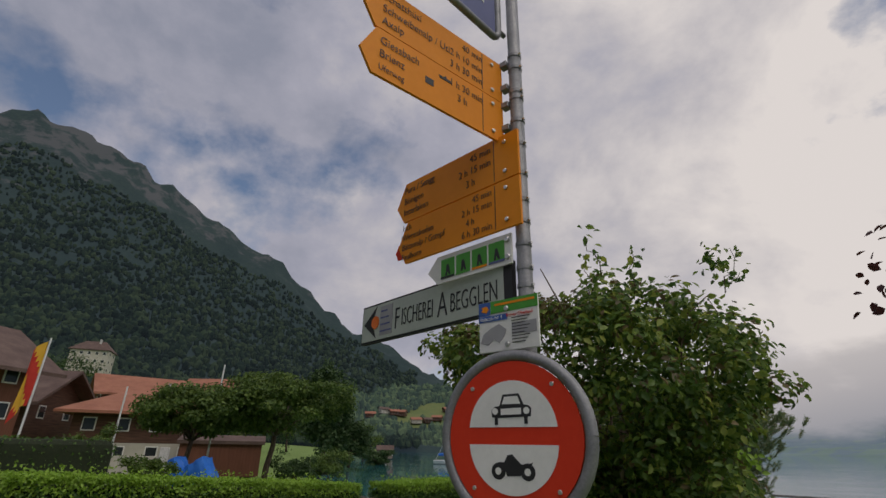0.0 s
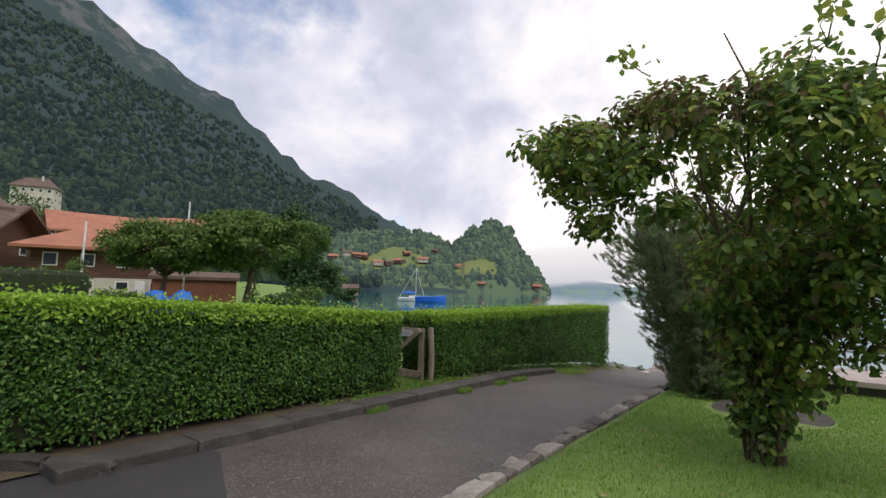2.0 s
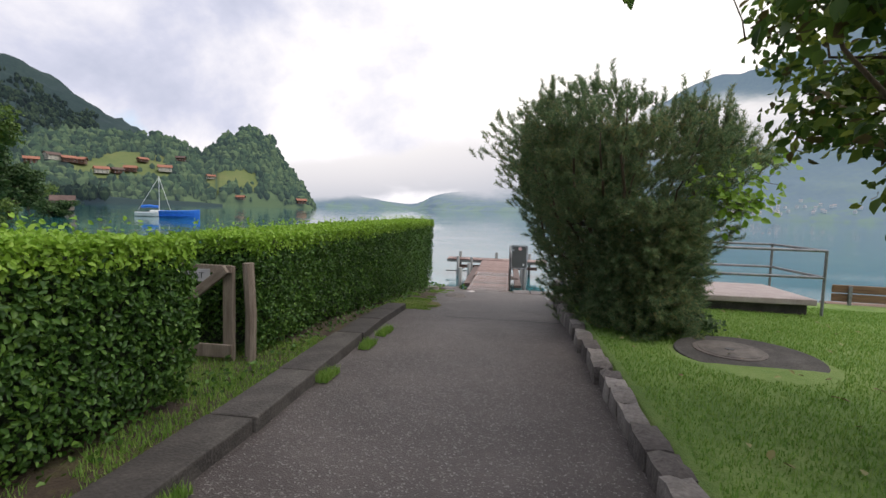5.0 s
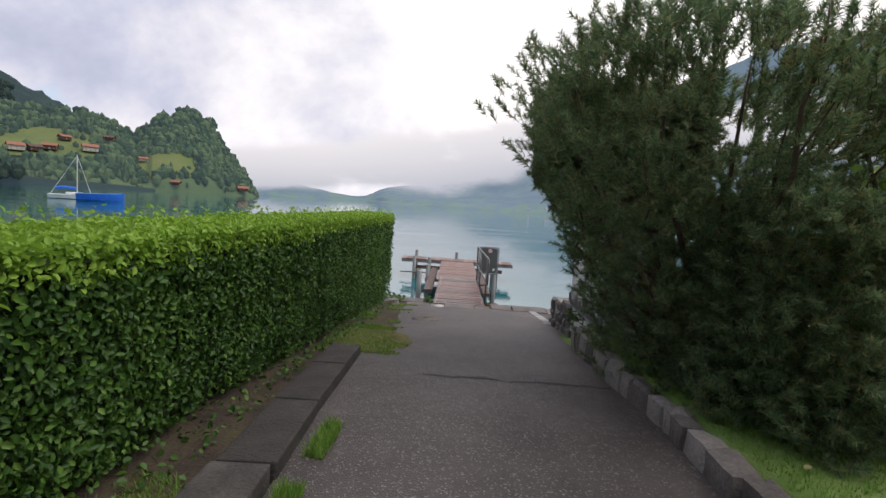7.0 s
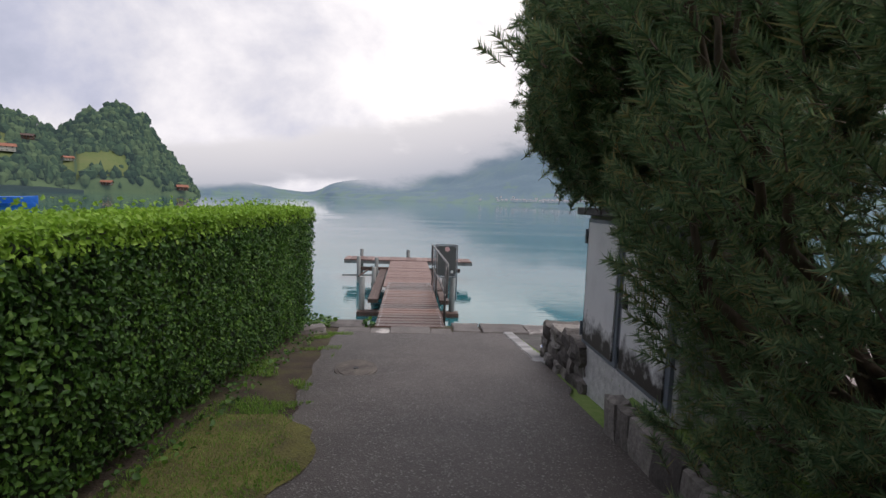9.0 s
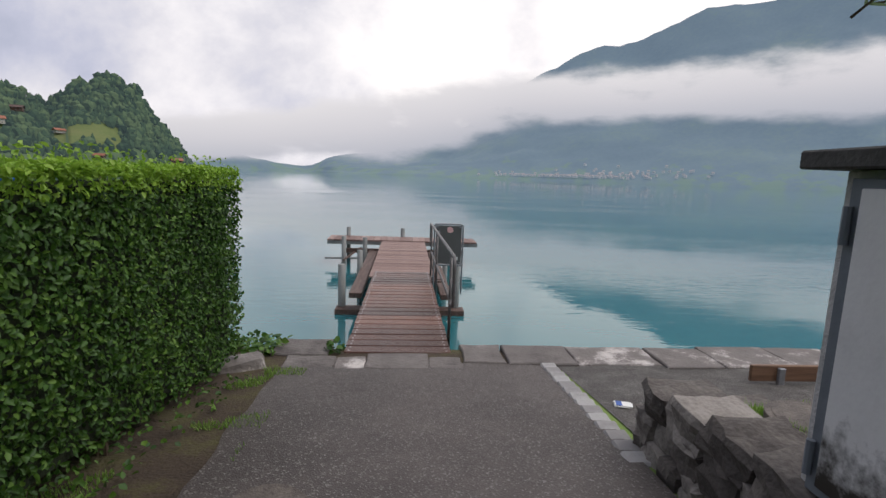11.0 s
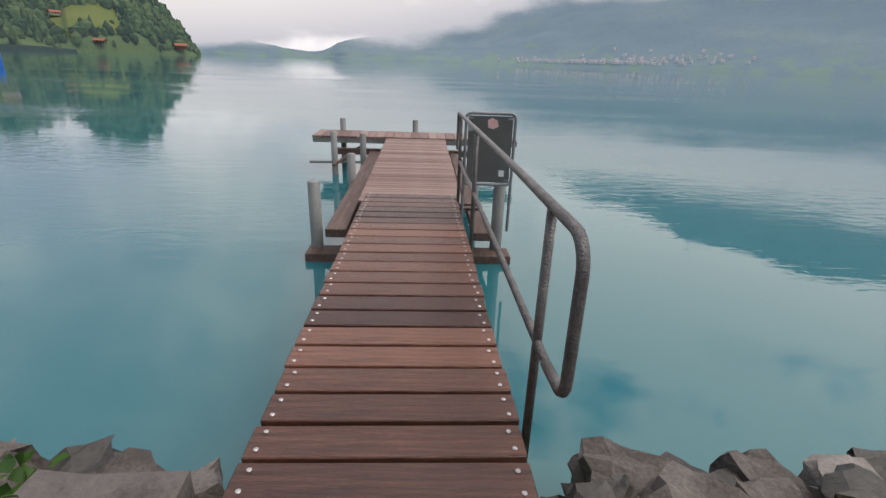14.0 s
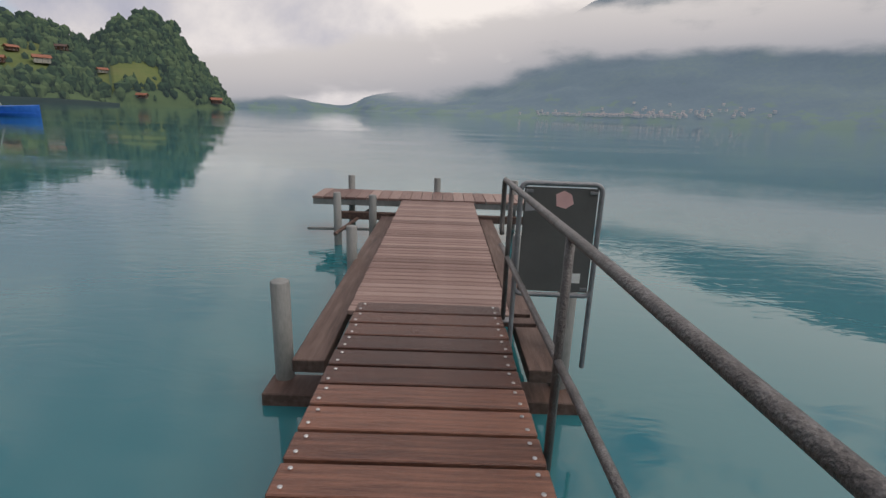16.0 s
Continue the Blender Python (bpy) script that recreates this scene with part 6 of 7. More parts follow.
def climber_tree():
    rng = np.random.default_rng(21)
    cx, cy, g = 3.12, -11.55, lawn_z(3.1, -11.5)
    stems = []
    for i in range(9):
        a = i * 0.7
        stems.append((wobble((cx + 0.13 * math.cos(a), cy + 0.13 * math.sin(a), g - 0.05), (cx + 0.22 * math.cos(a + 1.5), cy + 0.2 * math.sin(a + 1.5), 2.5), 6, 0.03, rng), 0.045 if i == 0 else 0.018, 0.75))
    clumps = []
    for i in range(230):
        u = rng.normal(0, 1, 3)
        u /= np.linalg.norm(u)
        r = rng.uniform(0.45, 1.0) ** 0.5
        c = np.array([2.98, -11.45, 3.62]) + u * r * (1.75, 1.45, 1.05)
        if c[2] < 3.15 and c[0] < 2.6:
            continue
        clumps.append((c, rng.uniform(0.13, 0.33)))
    for i in range(34):
        a = rng.uniform(0, 6.28)
        z = rng.uniform(1.75, 3.1)
        clumps.append((np.array([cx + 0.12 + 0.42 * math.cos(a) * (0.5 + 0.5 * (z - 1.2) / 1.8), cy + 0.4 * math.sin(a) * (0.5 + 0.5 * (z - 1.2) / 1.8), z]), 0.22))
    def clear(c):
        # the crown keeps off the lane below head height
        d = max(0.3, c[1] + 14.1)
        rise = math.degrees(math.atan2(c[2] - 2.5, d))
        return rise > 25 or c[0] > 0.75 + d * math.tan(radians(29 - 0.45 * max(0, rise - 4))) + 0.15

    for i in range(26):
        c = np.array([rng.uniform(3.3, 4.4), rng.uniform(-12.2, -10.8), rng.uniform(2.1, 3.2)])
        clumps.append((c, 0.24))
    for i in range(16):
        c = np.array([rng.uniform(1.2, 2.1), rng.uniform(-12.5, -11.7), rng.uniform(3.75, 4.3)])
        clumps.append((c, 0.2))
    for i in range(60):
        a, z = rng.uniform(0, 6.28), 1.38 + 1.2 * rng.random() ** 0.7
        clumps.append((np.array([cx + 0.14 * math.cos(a), cy + 0.14 * math.sin(a), z]), 0.13))
    for i in range(20):
        a = rng.uniform(0, 6.28)
        e = np.array([2.98 + 1.5 * math.cos(a) * rng.random(), -11.45 + 1.2 * math.sin(a), rng.uniform(3.6, 4.7)])
        stems.append((wobble((cx, cy, 2.45), e, 5, 0.09, rng), 0.022, 0.25))
    # long bare shoots standing out of the crown
    tips = []
    for i in range(26):
        a = rng.uniform(0, 6.28)
        b = np.array([2.98 + 1.5 * math.cos(a), -11.45 + 1.2 * math.sin(a), rng.uniform(3.7, 4.6)])
        e = b + np.array([0.5 * math.cos(a) * rng.random(), 0.4 * math.sin(a) * rng.random(), rng.uniform(0.05, 0.5)])
        if e[2] > 4.8 or b[0] < 1.9:
            continue
        pts = wobble(b, e, 4, 0.03, rng)
        stems.append((pts, 0.006, 0.4))
        tips += [np.array(p) for p in pts[1:]]
    t = tree_thing("climber_covered_tree", Matrix(), "small tree smothered in large-leaved green climber", stems)
    P, N, D = [], [], []
    for c, r in clumps:
        if not clear(c):
            continue
        n = int(100 * (r / 0.25) ** 1.5)
        o = rng.normal(0, 1, (n, 3))
        o /= np.linalg.norm(o, axis=1)[:, None]
        P.append(c + o * r * rng.uniform(0.35, 1.0, (n, 1)) * (1.1, 1.1, 0.85))
        N.append(o + np.array([0, 0, 0.7]))
        dry = 0.55 if c[2] > 3.9 and 1.7 < c[0] < 3.3 and c[1] < -11.3 else 0.10
        D.append(rng.random(n) < dry)
    for p in tips:
        if not clear(p):
            continue
        P.append(p + rng.normal(0, 0.05, (5, 3)))
        N.append(rng.normal(0, 1, (5, 3)) + (0, 0, 0.5))
        D.append(np.zeros(5, bool))
    part("crown", leaves_mesh("crown", np.concatenate(P), np.concatenate(N), 0.080, [M_VINE, M_VINEDRY], np.concatenate(D).astype(int), 0.62, 0.28, rng, 0.45, 0.8), None, t, "broad green and brownish leaves")


climber_tree()


def pine():
    rng = np.random.default_rng(31)
    bx, by = 2.25, -6.5
    g = lawn_z(2.2, -6.5)
    prof_z, prof_r = (0.9, 1.5, 2.3, 3.2, 3.8, 4.2, 4.6), (0.50, 0.60, 0.78, 1.0, 1.02, 0.90, 0.5)
    stems, tips, dirs = [], [], []
    for i in range(44):
        a = i * 2.399 + rng.uniform(-0.3, 0.3)
        z = rng.uniform(1.2, 4.2)
        r = np.interp(z, prof_z, prof_r)
        e = np.array([bx + 1.6 * r * math.cos(a) * rng.uniform(0.6, 0.95), by + 2.15 * r * math.sin(a) * rng.uniform(0.6, 0.95), z])
        s = np.array([bx + rng.uniform(-0.2, 0.2), by + rng.uniform(-0.4, 0.4), g + rng.uniform(0, 0.5)])
        mid = s + (e - s) * 0.5 + np.array([0.25 * math.cos(a), 0.3 * math.sin(a), -0.15])
        stems.append(([tuple(s), *wobble(mid, e, 4, 0.06, rng)], 0.06 if i == 0 else 0.028, 0.2))
    for i in range(8200):
        a = rng.uniform(0, 6.283)
        z = rng.uniform(0.95, 4.6)
        r = float(np.interp(z, prof_z, prof_r))
        nv = Vector((math.cos(a) * 3.4, math.sin(a) * 3.4, z * 2.4))
        lump = 0.98 + 0.30 * noise.noise(nv) + 0.12 * noise.noise(nv * 2.7)
        if noise.noise(nv * 1.3 + Vector((7, 0, 0))) < -0.15:
            continue
        if rng.random() > r + 0.15:
            continue
        q = rng.uniform(0.62, 1.0) if rng.random() < 0.8 else rng.uniform(0.3, 0.62)
        p = np.array([bx + 1.9 * r * lump * q * math.cos(a), by + 2.1 * r * lump * q * math.sin(a), z + 0.12 * noise.noise(Vector((a * 3, z * 3, 1)))])
        tips.append(p)
        if z > 3.2:
            p[2] = 3.2 + (p[2] - 3.2) * (0.70 - 0.20 * math.cos(a))
        up = (0.9 if q > 0.8 else 0.5) + max(0.0, z - 2.4) * 0.5
        dirs.append((math.cos(a) + rng.uniform(-0.5, 0.5), math.sin(a) + rng.uniform(-0.5, 0.5), up * 0.7 + rng.uniform(-0.4, 0.5)))
    # spires along the top
    for i in range(110):
        a, q = rng.uniform(0, 6.28), rng.random() ** 0.5
        z = rng.uniform(3.3, 4.35)
        r = float(np.interp(z, prof_z, prof_r)) * (0.55 + 0.45 * q)
        x, y = bx + 1.5 * r * math.cos(a), by + 1.85 * r * math.sin(a)
        z = 3.2 + (z - 3.2) * (0.70 - 0.20 * math.cos(a))
        h = rng.uniform(0.12, 0.42)
        for k in range(5):
            tips.append(np.array([x, y, z + h * k / 4]))
            dirs.append((rng.uniform(-0.3, 0.3), rng.uniform(-0.3, 0.3), 1.0))
    # low boughs spreading towards the lawn
    for i in range(2300):
        a, q = rng.uniform(0, 6.283), rng.uniform(0.6, 1.0)
        z = rng.uniform(1.15, 2.7)
        k = 1.0 + 0.25 * noise.noise(Vector((math.cos(a) * 3, math.sin(a) * 3, z * 3)))
        tips.append(np.array([2.35 + 0.72 * q * k * math.cos(a), -7.65 + 1.0 * q * k * math.sin(a), z]))
        dirs.append((math.cos(a) + rng.uniform(-0.5, 0.5), math.sin(a) + rng.uniform(-0.5, 0.5), rng.uniform(-0.1, 0.8)))
    # the boughs over the cabinet
    for i in range(9500):
        p = np.array([rng.uniform(0.80, 2.7), rng.uniform(-5.7, -4.45), 0])
        p[2] = 2.46 + rng.random() * 1.5
        if p[0] < 1.24 - (p[2] - 2.4) * 0.75 + 0.12 * noise.noise(Vector((p[1] * 4, p[2] * 4, 3))):
            continue
        tips.append(p)
        dirs.append((rng.uniform(-1.0, 0.2), rng.uniform(-0.3, 0.7), rng.uniform(-0.3, 0.6)))
    for p in ((1.62, -4.65, 2.18), (1.58, -4.9, 2.1), (1.55, -4.75, 2.25), (1.6, -5.0, 2.22)):
        for k in range(4):
            tips.append(np.array(p) + rng.normal(0, 0.05, 3))
            dirs.append((-0.5, 0.5, -0.1))
    t = tree_thing("mountain_pine", Matrix(), "bushy dark green mountain pine with many stems", stems)
    part("cut_branch", tube([(1.75, -6.1, 1.95), (1.42, -6.28, 2.2)], 0.035, 9), M_GATE, t, "pale sawn branch stub")
    T, Dv = np.array(tips), np.array(dirs)
    Dv /= np.linalg.norm(Dv, axis=1)[:, None]
    K = 62
    n = len(T)
    s = rng.random((n, K, 1))
    base = T[:, None] - Dv[:, None] * 0.15 * s
    o = rng.normal(0, 1, (n, K, 3))
    o -= (o * Dv[:, None]).sum(2, keepdims=True) * Dv[:, None]
    o /= np.linalg.norm(o, axis=2, keepdims=True)
    w = Dv[:, None] * 0.6 + o * rng.uniform(0.5, 1.0, (n, K, 1))
    w /= np.linalg.norm(w, axis=2, keepdims=True)
    side = np.cross(w, rng.normal(0, 1, (n, K, 3)))
    side /= np.linalg.norm(side, axis=2, keepdims=True) + 1e-9
    ln = rng.uniform(0.048, 0.078, (n, K, 1))
    Vt = np.stack([base - side * 0.0040, base + side * 0.0040, base + w * ln], 2).reshape(-1, 3)
    me = bpy.data.meshes.new("needles")
    me.vertices.add(len(Vt))
    me.vertices.foreach_set("co", Vt.ravel())
    me.loops.add(len(Vt))
    me.loops.foreach_set("vertex_index", np.arange(len(Vt), dtype=np.int32))
    me.polygons.add(len(Vt) // 3)
    me.polygons.foreach_set("loop_start", np.arange(0, len(Vt), 3, dtype=np.int32))
    me.materials.append(M_NEEDLE)
    me.update(calc_edges=True)
    part("needles", me, None, t, "dark green needle tufts")
    # twigs under the tufts
    B = T - Dv * 0.18
    sd = np.cross(Dv, (0.3, 0.5, 0.8))
    sd /= np.linalg.norm(sd, axis=1)[:, None]
    sq = np.cross(Dv, sd)
    q = 0.0035
    V3 = np.stack([B + sd * q, B - sd * q * 0.5 + sq * q, B - sd * q * 0.5 - sq * q, T], 1).reshape(-1, 3)
    kk = np.arange(n)[:, None] * 4
    F3 = np.concatenate([kk + np.array([[0, 1, 3]]), kk + np.array([[1, 2, 3]]), kk + np.array([[2, 0, 3]])], 1).reshape(-1, 3)
    part("twig", mesh_of("twig", V3, F3.tolist(), M_BARK), None, t, "thin brown twigs")["kind"] = "stuff"
    # a climber's light shoots hanging out on the lawn side
    for i in range(9):
        s = np.array([rng.uniform(2.9, 3.3), rng.uniform(-7.9, -7.2), rng.uniform(1.4, 3.2)])
        e = s + np.array([rng.uniform(0.3, 0.75), rng.uniform(-0.4, 0.0), rng.uniform(-0.3, 0.35)])
        pts = wobble(s, e, 5, 0.05, rng)
        vine = part("climber_shoot", tube(pts, 0.006, 5, taper=0.4), M_BARK, t, "thin climber shoot with light leaves")
        P = np.repeat(np.array(pts), 5, 0) + rng.normal(0, 0.06, (len(pts) * 5, 3))
        part("leaf", leaves_mesh("leaf", P, np.broadcast_to((0, -1, 0.6), P.shape).copy(), 0.10, M_HEDGETOP, None, 0.65, 0.2, rng, 0.5), None, vine)["kind"] = "stuff"


pine()


def leafy_tree(name, base, centre, radii, leaf, count, mat, seed, label, trunk_r=0.2, clumps=60, shells=0.5, flat=1.0):
    rng = np.random.default_rng(seed)
    base, centre, radii = np.array(base, float), np.array(centre, float), np.array(radii, float)
    C = rng.normal(0, 1, (clumps, 3))
    C /= np.linalg.norm(C, axis=1)[:, None]
    C = centre + C * radii * rng.uniform(shells, 1.0, (clumps, 1))
    fork = base + (centre - base) * 0.55
    stems = [(wobble(base, fork, 4, trunk_r * 0.3, rng), trunk_r, 0.7)]
    for c in C[:14]:
        stems.append((wobble(fork, c, 4, trunk_r * 0.6, rng), trunk_r * 0.4, 0.25))
    t = tree_thing(name, Matrix(), label, stems)
    pick = rng.integers(0, clumps, count)
    o = rng.normal(0, 1, (count, 3))
    o /= np.linalg.norm(o, axis=1)[:, None]
    size = rng.uniform(0.16, 0.34, clumps)[pick][:, None]
    P = C[pick] + o * radii * size * rng.uniform(0.4, 1, (count, 1)) * (1, 1, flat)
    part("crown", leaves_mesh("crown", P, o + (0, 0, 0.6), leaf, mat, None, 0.65, 0.2, rng, 0.6), None, t, "dense uneven leafy crown")
    return t


def at(a, r, z):
    return along(a, r, z)


leafy_tree("garden_tree", at(-66.2, 40, 0.4), at(-65.4, 40, 5.2), (4.2, 4.2, 1.8), 0.24, 17000, M_TREELEAF, 41, "spreading garden tree with a flat green crown", 0.22, 70)
leafy_tree("garden_tree", at(-58.2, 40, 0.4), at(-57.4, 40, 6.0), (5.3, 5.3, 2.2), 0.24, 26000, M_TREELEAF, 42, "broad spreading garden tree with layered crown", 0.24, 80)
leafy_tree("tall_tree", at(-53.0, 85, -0.5), at(-53.0, 85, 8.2), (4.6, 4.6, 6.8), 0.55, 9000, M_BUSH, 43, "tall dark leafy tree by the water", 0.35, 70)
leafy_tree("tall_tree", at(-50.2, 92, -0.5), at(-50.2, 92, 4.0), (4.0, 4.0, 3.6), 0.5, 5000, M_BUSH, 44, "rounded dark tree on the shore", 0.3, 50)
for i, (a, r, z, w, h) in enumerate(((-79.5, 24, 1.6, 1.6, 1.2), (-77.0, 30, 1.5, 1.6, 1.5), (-74.0, 40, 2.0, 2.0, 2.0), (-47.2, 120, 0.6, 4.5, 2.0), (-52, 60, 0.8, 3.0, 1.8), (-55.5, 52, 0.6, 2.6, 1.6), (-69, 34, 1.2, 1.6, 1.0), (-73, 120, 8, 7, 7), (-68, 150, 10, 9, 8), (-80, 95, 9, 6, 6), (-62, 140, 8, 9, 7), (-57, 160, 8, 9, 7), (-49.0, 190, 4, 9, 6), (-78, 150, 16, 8, 7), (-65, 95, 6, 5, 4))):
    leafy_tree("shrub", at(a, r, z - h), at(a, r, z), (w, w, h), 0.14 * (r / 30) ** 0.75, 3600, M_BUSH if i % 2 else M_TREELEAF, 50 + i, "dense dark green shrub in a village garden", 0.06 * (r / 30), 34, 0.3)
leafy_tree("purple_leaved_tree", (7.6, -10.9, 1.1), (7.5, -10.9, 4.0), (1.75, 1.5, 1.5), 0.11, 5000, M_PURPLE, 70, "dark purple-leaved tree on the lawn", 0.08, 60)
hr = np.random.default_rng(9)
P = np.stack([hr.uniform(-2.3, -0.62, 900), hr.uniform(-0.25, 0.36, 900), hr.uniform(0.10, 0.30, 900)], 1)
P = P[(P[:, 0] < -1.35) | ((P[:, 1] > -0.1) & (P[:, 1] < 0.12) & (P[:, 0] > -0.85))]
tagged(part("ivy", leaves_mesh("ivy", P, np.broadcast_to((0, -0.2, 1.0), P.shape).copy(), 0.075, M_HEDGE, None, 0.8, 0.2, hr, 0.5), None), "dark green ivy at the water's edge", "ivy", kind="stuff")
P = np.stack([hr.uniform(-1.75, -1.32, 1100), hr.uniform(-12.5, -1.2, 1100), np.zeros(1100)], 1)
P[:, 2] = [road_z(y) + 0.04 + 0.10 * hr.random() for y in P[:, 1]]
tagged(part("hedge_foot_weeds", leaves_mesh("weeds", P, np.broadcast_to((0, 0, 1.0), P.shape).copy(), 0.045, M_HEDGE, None, 0.7, 0.2, hr, 0.6), None), "low leafy weeds at the foot of the hedge", "weeds", kind="stuff")
P = np.stack([hr.uniform(1.7, 6.0, 160), hr.uniform(-14.5, -5, 160), np.zeros(160)], 1)
P[:, 2] = [lawn_z(x, y) + 0.03 for x, y, _ in P]
tagged(part("fallen_leaves", leaves_mesh("fallen", P, np.broadcast_to((0, 0, 1.0), P.shape).copy(), 0.06, material("fallen_leaf", [(0.22, 0.20, 0.06), (0.32, 0.30, 0.12), (0.20, 0.12, 0.06)], spread=0.8, bump=0), None, 0.6, 0.2, hr, 0.25), None), "scattered pale fallen leaves on the lawn", "leaves", kind="stuff")
P = np.stack([hr.uniform(2.0, 3.2, 1300), hr.uniform(-8.1, -7.2, 1300), hr.uniform(0, 0.4, 1300)], 1)
P[:, 2] = [lawn_z(x, y) + h * max(0, 1 - abs(x - 2.7) / 0.9) for x, y, h in P]
tagged(part("ivy_mound", leaves_mesh("ivy_mound", P, np.broadcast_to((0, -0.5, 0.8), P.shape).copy(), 0.06, M_BUSH, None, 0.8, 0.2, hr, 0.5), None), "dark ivy mound under the pine", "ivy", kind="stuff")

# ---- pebbles at the hedge corner ----
pb = random.Random(12)
V, F = [], []
cube = [(-1, -1, -1), (1, -1, -1), (1, 1, -1), (-1, 1, -1), (-0.6, -0.6, 1), (0.6, -0.6, 1), (0.6, 0.6, 1), (-0.6, 0.6, 1)]
for i in range(900):
    x, y = pb.uniform(-4.5, -1.3), pb.uniform(-16.6, -15.5)
    s = pb.uniform(0.012, 0.03)
    b, a = len(V), pb.uniform(0, 3)
    for p in cube:
        V.append((x + s * (p[0] * math.cos(a) - p[1] * math.sin(a)), y + s * (p[0] * math.sin(a) + p[1] * math.cos(a)), road_z(y) + 0.05 + s * 0.6 * p[2]))
    F += [tuple(b + q for q in f) for f in ((3, 2, 1, 0), (4, 5, 6, 7), (0, 1, 5, 4), (1, 2, 6, 5), (2, 3, 7, 6), (3, 0, 4, 7))]
tagged(part("pebbles", mesh_of("pebbles", V, F, M_GRAVEL), None), "loose grey pebbles by the hedge corner", "pebbles", kind="stuff")

litter = thing("crisp_packet", pose(1.95, -1.62, road_z(-1.62) + 0.015, 0, 0, -15), "small crumpled blue and white wrapper on gravel", "litter")
part("wrapper", stone_mesh("wrapper", 0.14, 0.09, 0.02, M_WHITE, 8, 0.12, 3), None, litter)
part("print", stone_mesh("print", 0.05, 0.088, 0.022, M_BLUE, 9, 0.10, 2), None, litter, "blue print", pose(-0.035, 0, 0.001))

# ---- village behind the hedge ----
gable_house("red_roof_house", 11, 9, 4.9, 2.4, M_CHALET, M_ROOF, "low house with a wide hipped red tiled roof", pose(*at(-70.2, 60, 0.6), 0, 0, 64), 2, 4, lower=M_PLASTER, over=1.3, hip=3.4)
gable_house("chalet", 10, 9, 6.0, 2.6, M_CHALET, M_ROOFDARK, "dark timber chalet with brown tiled roof", pose(*at(-81.6, 66, 0.8), 0, 0, 50), 2, 3, lower=None, over=1.6)
gable_house("chalet", 9, 9, 7.5, 2.8, M_REDWOOD, M_ROOFDARK, "tall red-brown timber chalet with balconies", pose(*at(-87.5, 50, 1.0), 0, 0, 120), 3, 3, over=1.6)
gable_house("chalet", 10, 8, 5, 2.2, M_CHALET, M_ROOF, "timber house with small red roof", pose(*at(-71.4, 85, 4.4), 0, 0, 80), 2, 3, over=1.2)
gable_house("chalet", 8, 7, 5, 2.0, M_CHALET, M_ROOF, "small timber house behind the trees", pose(*at(-64.6, 95, 6.2), 0, 0, 40), 2, 3, over=1.2)
gable_house("boathouse", 6.8, 5, 2.7, 0.45, M_REDWOOD, M_ROOFDARK, "low red-brown boarded boathouse", pose(*at(-62.8, 52, 0.2), 0, 0, 60), 0, 0, "boathouse", over=0.25)
gable_house("hotel", 13, 10, 9, 4.0, M_PLASTER, M_ROOFDARK, "cream hotel with dark hipped roof among trees", pose(*at(-76.2, 240, 27.5), 0, 0, 60), 3, 5, "hotel", over=0.6, hip=3.0)
gable_house("shore_hut", 5, 4, 2.6, 1.2, M_GATE, M_ROOFDARK, "small grey hut on the shore", pose(*at(-46.6, 175, -0.6), 0, 0, 45), 1, 1, "hut", over=0.4)
bw = thing("garden_wall", pose(*at(-75.0, 36, 0.6), 0, 0, 60), "pale rendered garden wall with pillars", "wall")
part("wall", box(-4.5, 4.5, -0.12, 0.12, 0, 1.5, 0.02), M_PLASTER, bw)
for x in (-4.5, -1.5, 1.5, 4.5):
    part("pillar", box(x - 0.25, x + 0.25, -0.25, 0.25, 0, 2.0, 0.03), M_CAB, bw)


def flagpole(a, r, z0, z1, flag):
    t = thing("flagpole", pose(*at(a, r, 0)), "white flagpole with a yellow and red flag" if flag else "bare white mast standing in a garden", "flagpole" if flag else "mast")
    part("pole", tube([(0, 0, z0), (0.12, 0.05, z1)], 0.05 * r / 25, 8, taper=0.7), M_BOATWHITE, t)
    if flag:
        V, F = [], []
        for i in range(9):
            for j in range(11):
                V.append((0.10 - 0.03 * j - 0.05 * i, 0.06 * math.sin(i * 0.9 + j * 0.3) - 0.04 * i, z1 - 0.1 - j * 0.23 - 0.05 * i * i * 0.2))
        idx = []
        for i in range(8):
            for j in range(10):
                k = i * 11 + j
                F.append((k, k + 11, k + 12, k + 1))
                idx.append(0 if (i + j) % 10 < 5 else 1)
        part("flag", mesh_of("flag", V, F, [M_FLAGYEL, M_FLAGRED], True, idx), None, t, "hanging yellow and red flag")
    return t


flagpole(-79.7, 22, 0.8, 6.4, True)
flagpole(-64.1, 44, 0.4, 9.0, False)
flagpole(-72.6, 44, 0.6, 6.8, False)

# street hedge by the chalets
sh = thing("street_hedge", pose(*at(-81.5, 19, 1.0), 0, 0, -70), "rounded clipped hedge along the street", "hedge")
bm = box(-3.5, 3.5, -0.8, 0.8, 0.0, 1.9, 0.35, segments=3)
# same block here, with the inner shade painted in
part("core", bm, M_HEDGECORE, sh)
rr = np.random.default_rng(14)
P = np.stack([rr.uniform(-3.5, 3.5, 9000), rr.uniform(-0.85, 0.85, 9000), rr.uniform(0.1, 1.95, 9000)], 1)
edge_d = np.minimum(np.minimum(0.85 - np.abs(P[:, 1]), 1.95 - P[:, 2]), 3.5 - np.abs(P[:, 0]))
P = P[(edge_d < 0.14)]
part("leaves", leaves_mesh("leaves", P, P * (0.1, 1, 0.5), 0.09, M_HEDGE, None, 0.6, 0.2, rr, 0.6), None, sh)


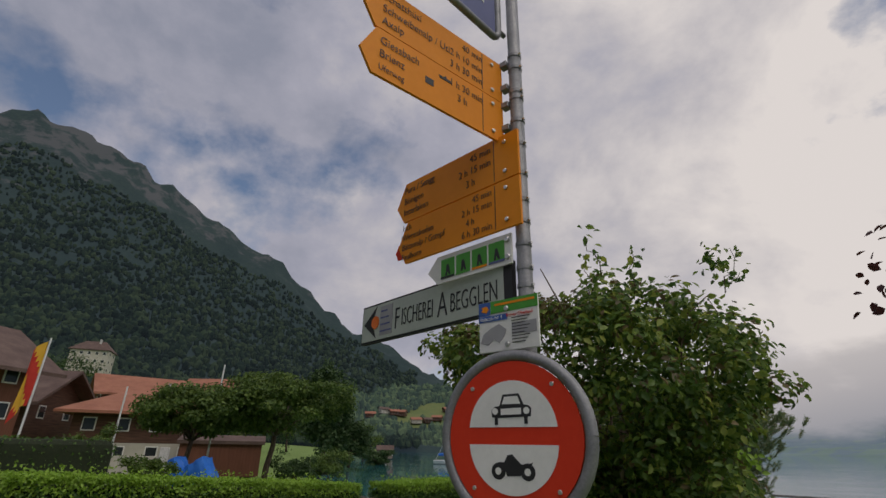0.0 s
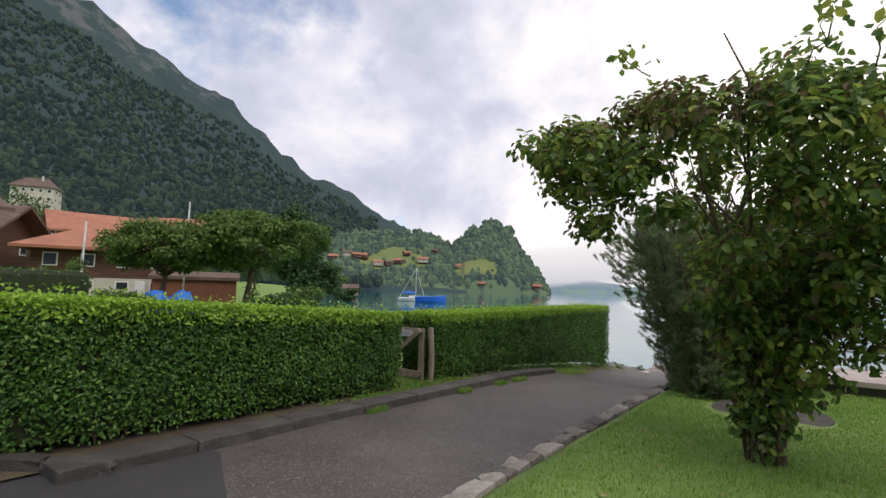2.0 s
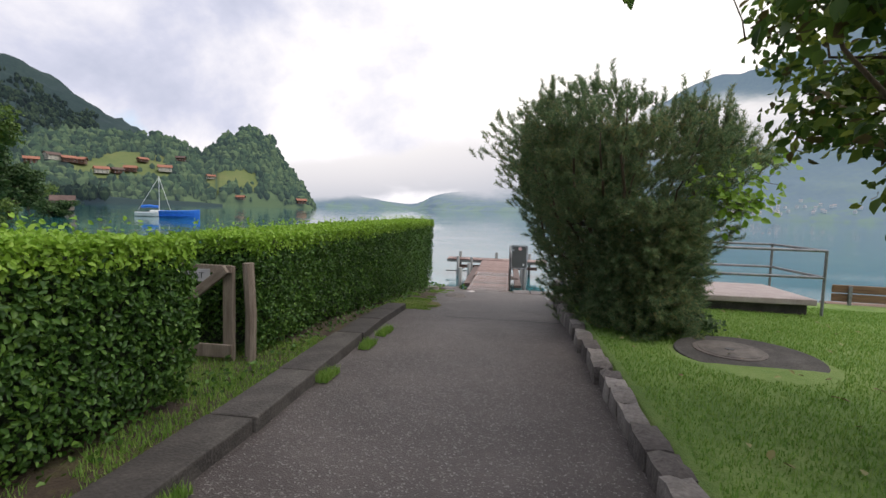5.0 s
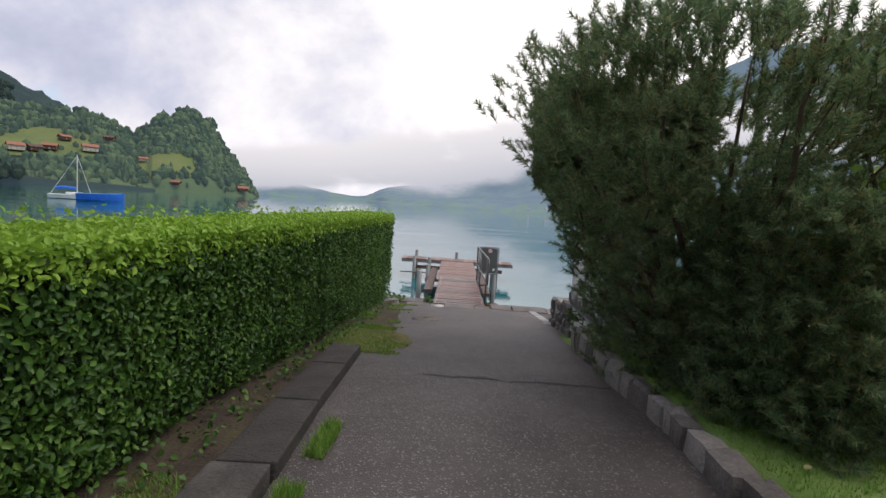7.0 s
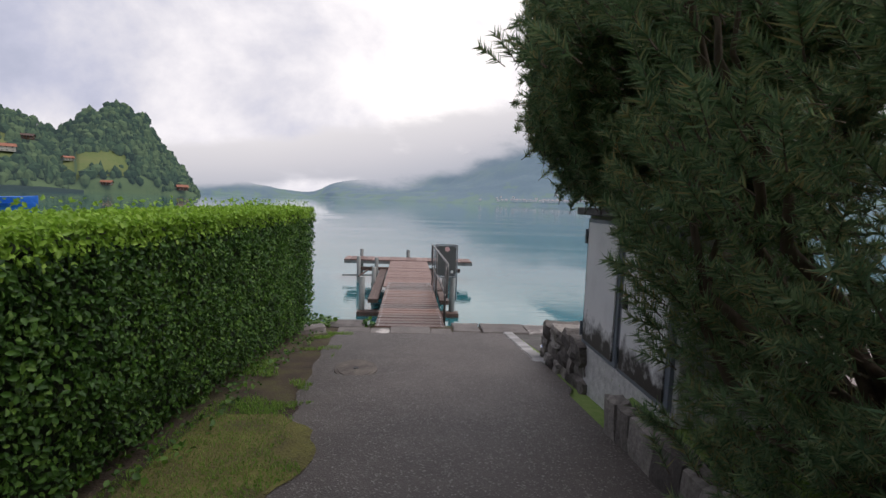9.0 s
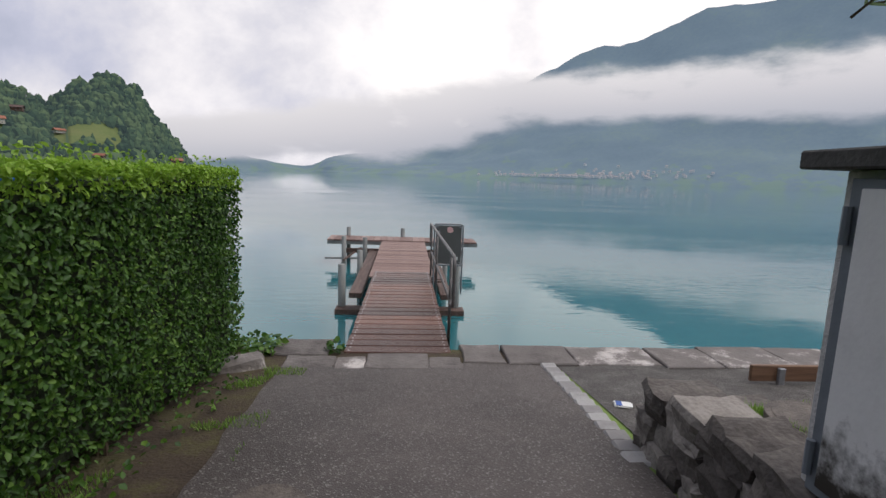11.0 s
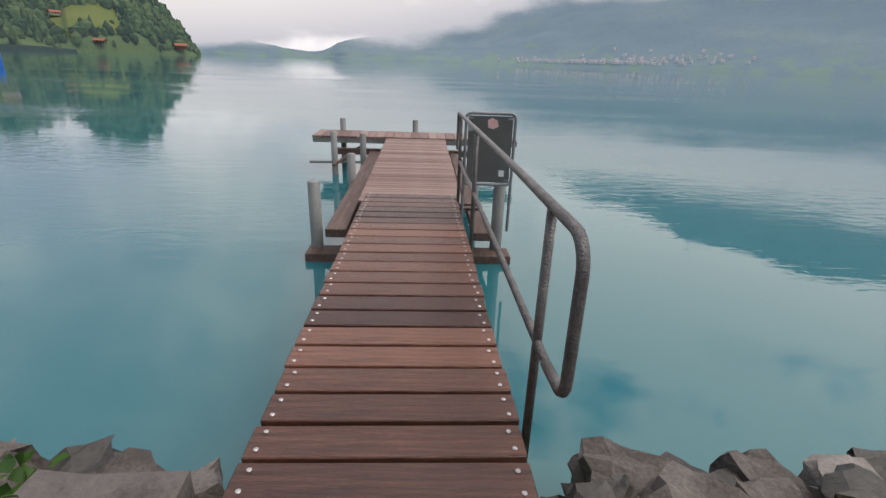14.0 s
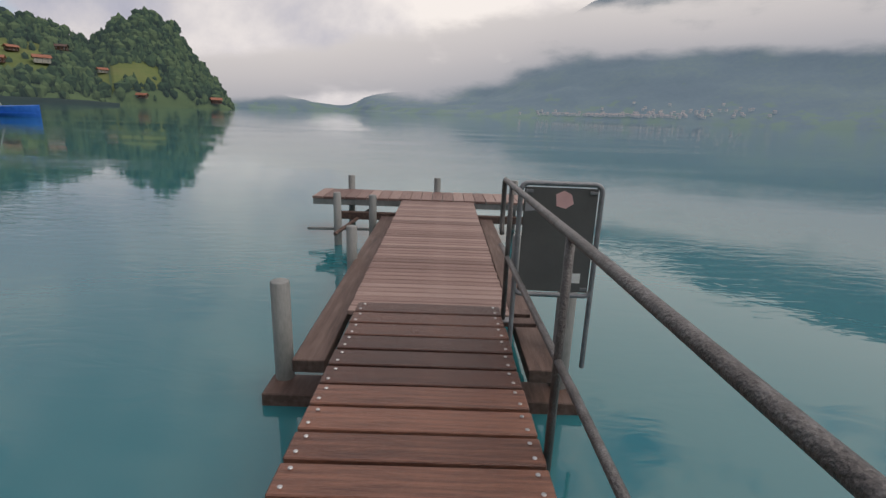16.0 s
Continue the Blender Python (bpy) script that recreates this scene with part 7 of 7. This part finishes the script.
def hull_mesh(name, L, W, H, mat):
    V, F = [], []
    n = 12
    for i in range(n + 1):
        s = i / n
        w = W / 2 * max(0.03, math.sin(math.pi * min(1, 0.25 + s * 0.75)) ** 0.7)
        x = -L / 2 + L * s
        sheer = H * (1 + 0.25 * s * s)
        V += [(x, -w, sheer), (x, -w * 0.75, H * 0.25), (x, 0, 0), (x, w * 0.75, H * 0.25), (x, w, sheer), (x, 0, sheer + 0.12)]
    for i in range(n):
        for k in range(6):
            F.append((i * 6 + k, i * 6 + (k + 1) % 6, i * 6 + 6 + (k + 1) % 6, i * 6 + 6 + k))
    F += [tuple(range(5, -1, -1)), tuple(n * 6 + k for k in range(6))]
    return mesh_of(name, V, F, mat, False)


def boat_at(a, r):
    return (0.75 + r * math.sin(radians(a)), -14.1 + r * math.cos(radians(a)), WATER - 0.15)


sail = thing("sailing_boat", pose(*boat_at(-39.2, 128), 0, 0, 25), "white sailing boat with bare mast and blue cover", "sailing boat")
part("hull", hull_mesh("hull", 7.5, 2.4, 1.0, M_BOATWHITE), None, sail)
part("boom_cover", tube([(-2.6, 0, 2.3), (-1.0, 0, 2.5), (0.8, 0, 2.3)], 0.32, 8), M_BOATBLUE, sail, "blue sail cover")
part("cabin", box(-0.8, 2.0, -0.8, 0.8, 1.0, 1.6, 0.15), M_BOATWHITE, sail)
part("mast", tube([(1.0, 0, 1.0), (1.0, 0, 9.2)], 0.08, 6), M_BOATWHITE, sail)
part("forestay", tube([(3.4, 0, 1.2), (1.0, 0, 9.0)], 0.05, 5), M_BOATWHITE, sail)
part("backstay", tube([(-3.4, 0, 1.2), (1.0, 0, 9.0)], 0.05, 5), M_BOATWHITE, sail)
mb = thing("covered_boat", pose(*boat_at(-36.9, 117), 0, 0, 20), "motor boat under a bright blue tarpaulin", "boat")
part("hull", hull_mesh("hull", 7.6, 2.85, 0.62, M_BOATBLUE), None, mb)
part("tarpaulin", hull_mesh("cover", 7.7, 2.9, 1.35, M_BOATBLUE), None, mb, "bright blue tarpaulin", pose(0, 0, 0.24, 0, 0, 0))
for i, (a, r) in enumerate(((-67.3, 37), (-64.9, 36))):
    tb = thing("covered_dinghy", pose(*at(a, r, 0.75), 0, 60, 30), "small upturned boat under blue tarpaulin", "boat", "covered dinghies")
    part("tarpaulin", stone_mesh("tarp", 1.6, 1.2, 1.3, M_BOATBLUE, 60 + i, 0.1, 3), None, tb)
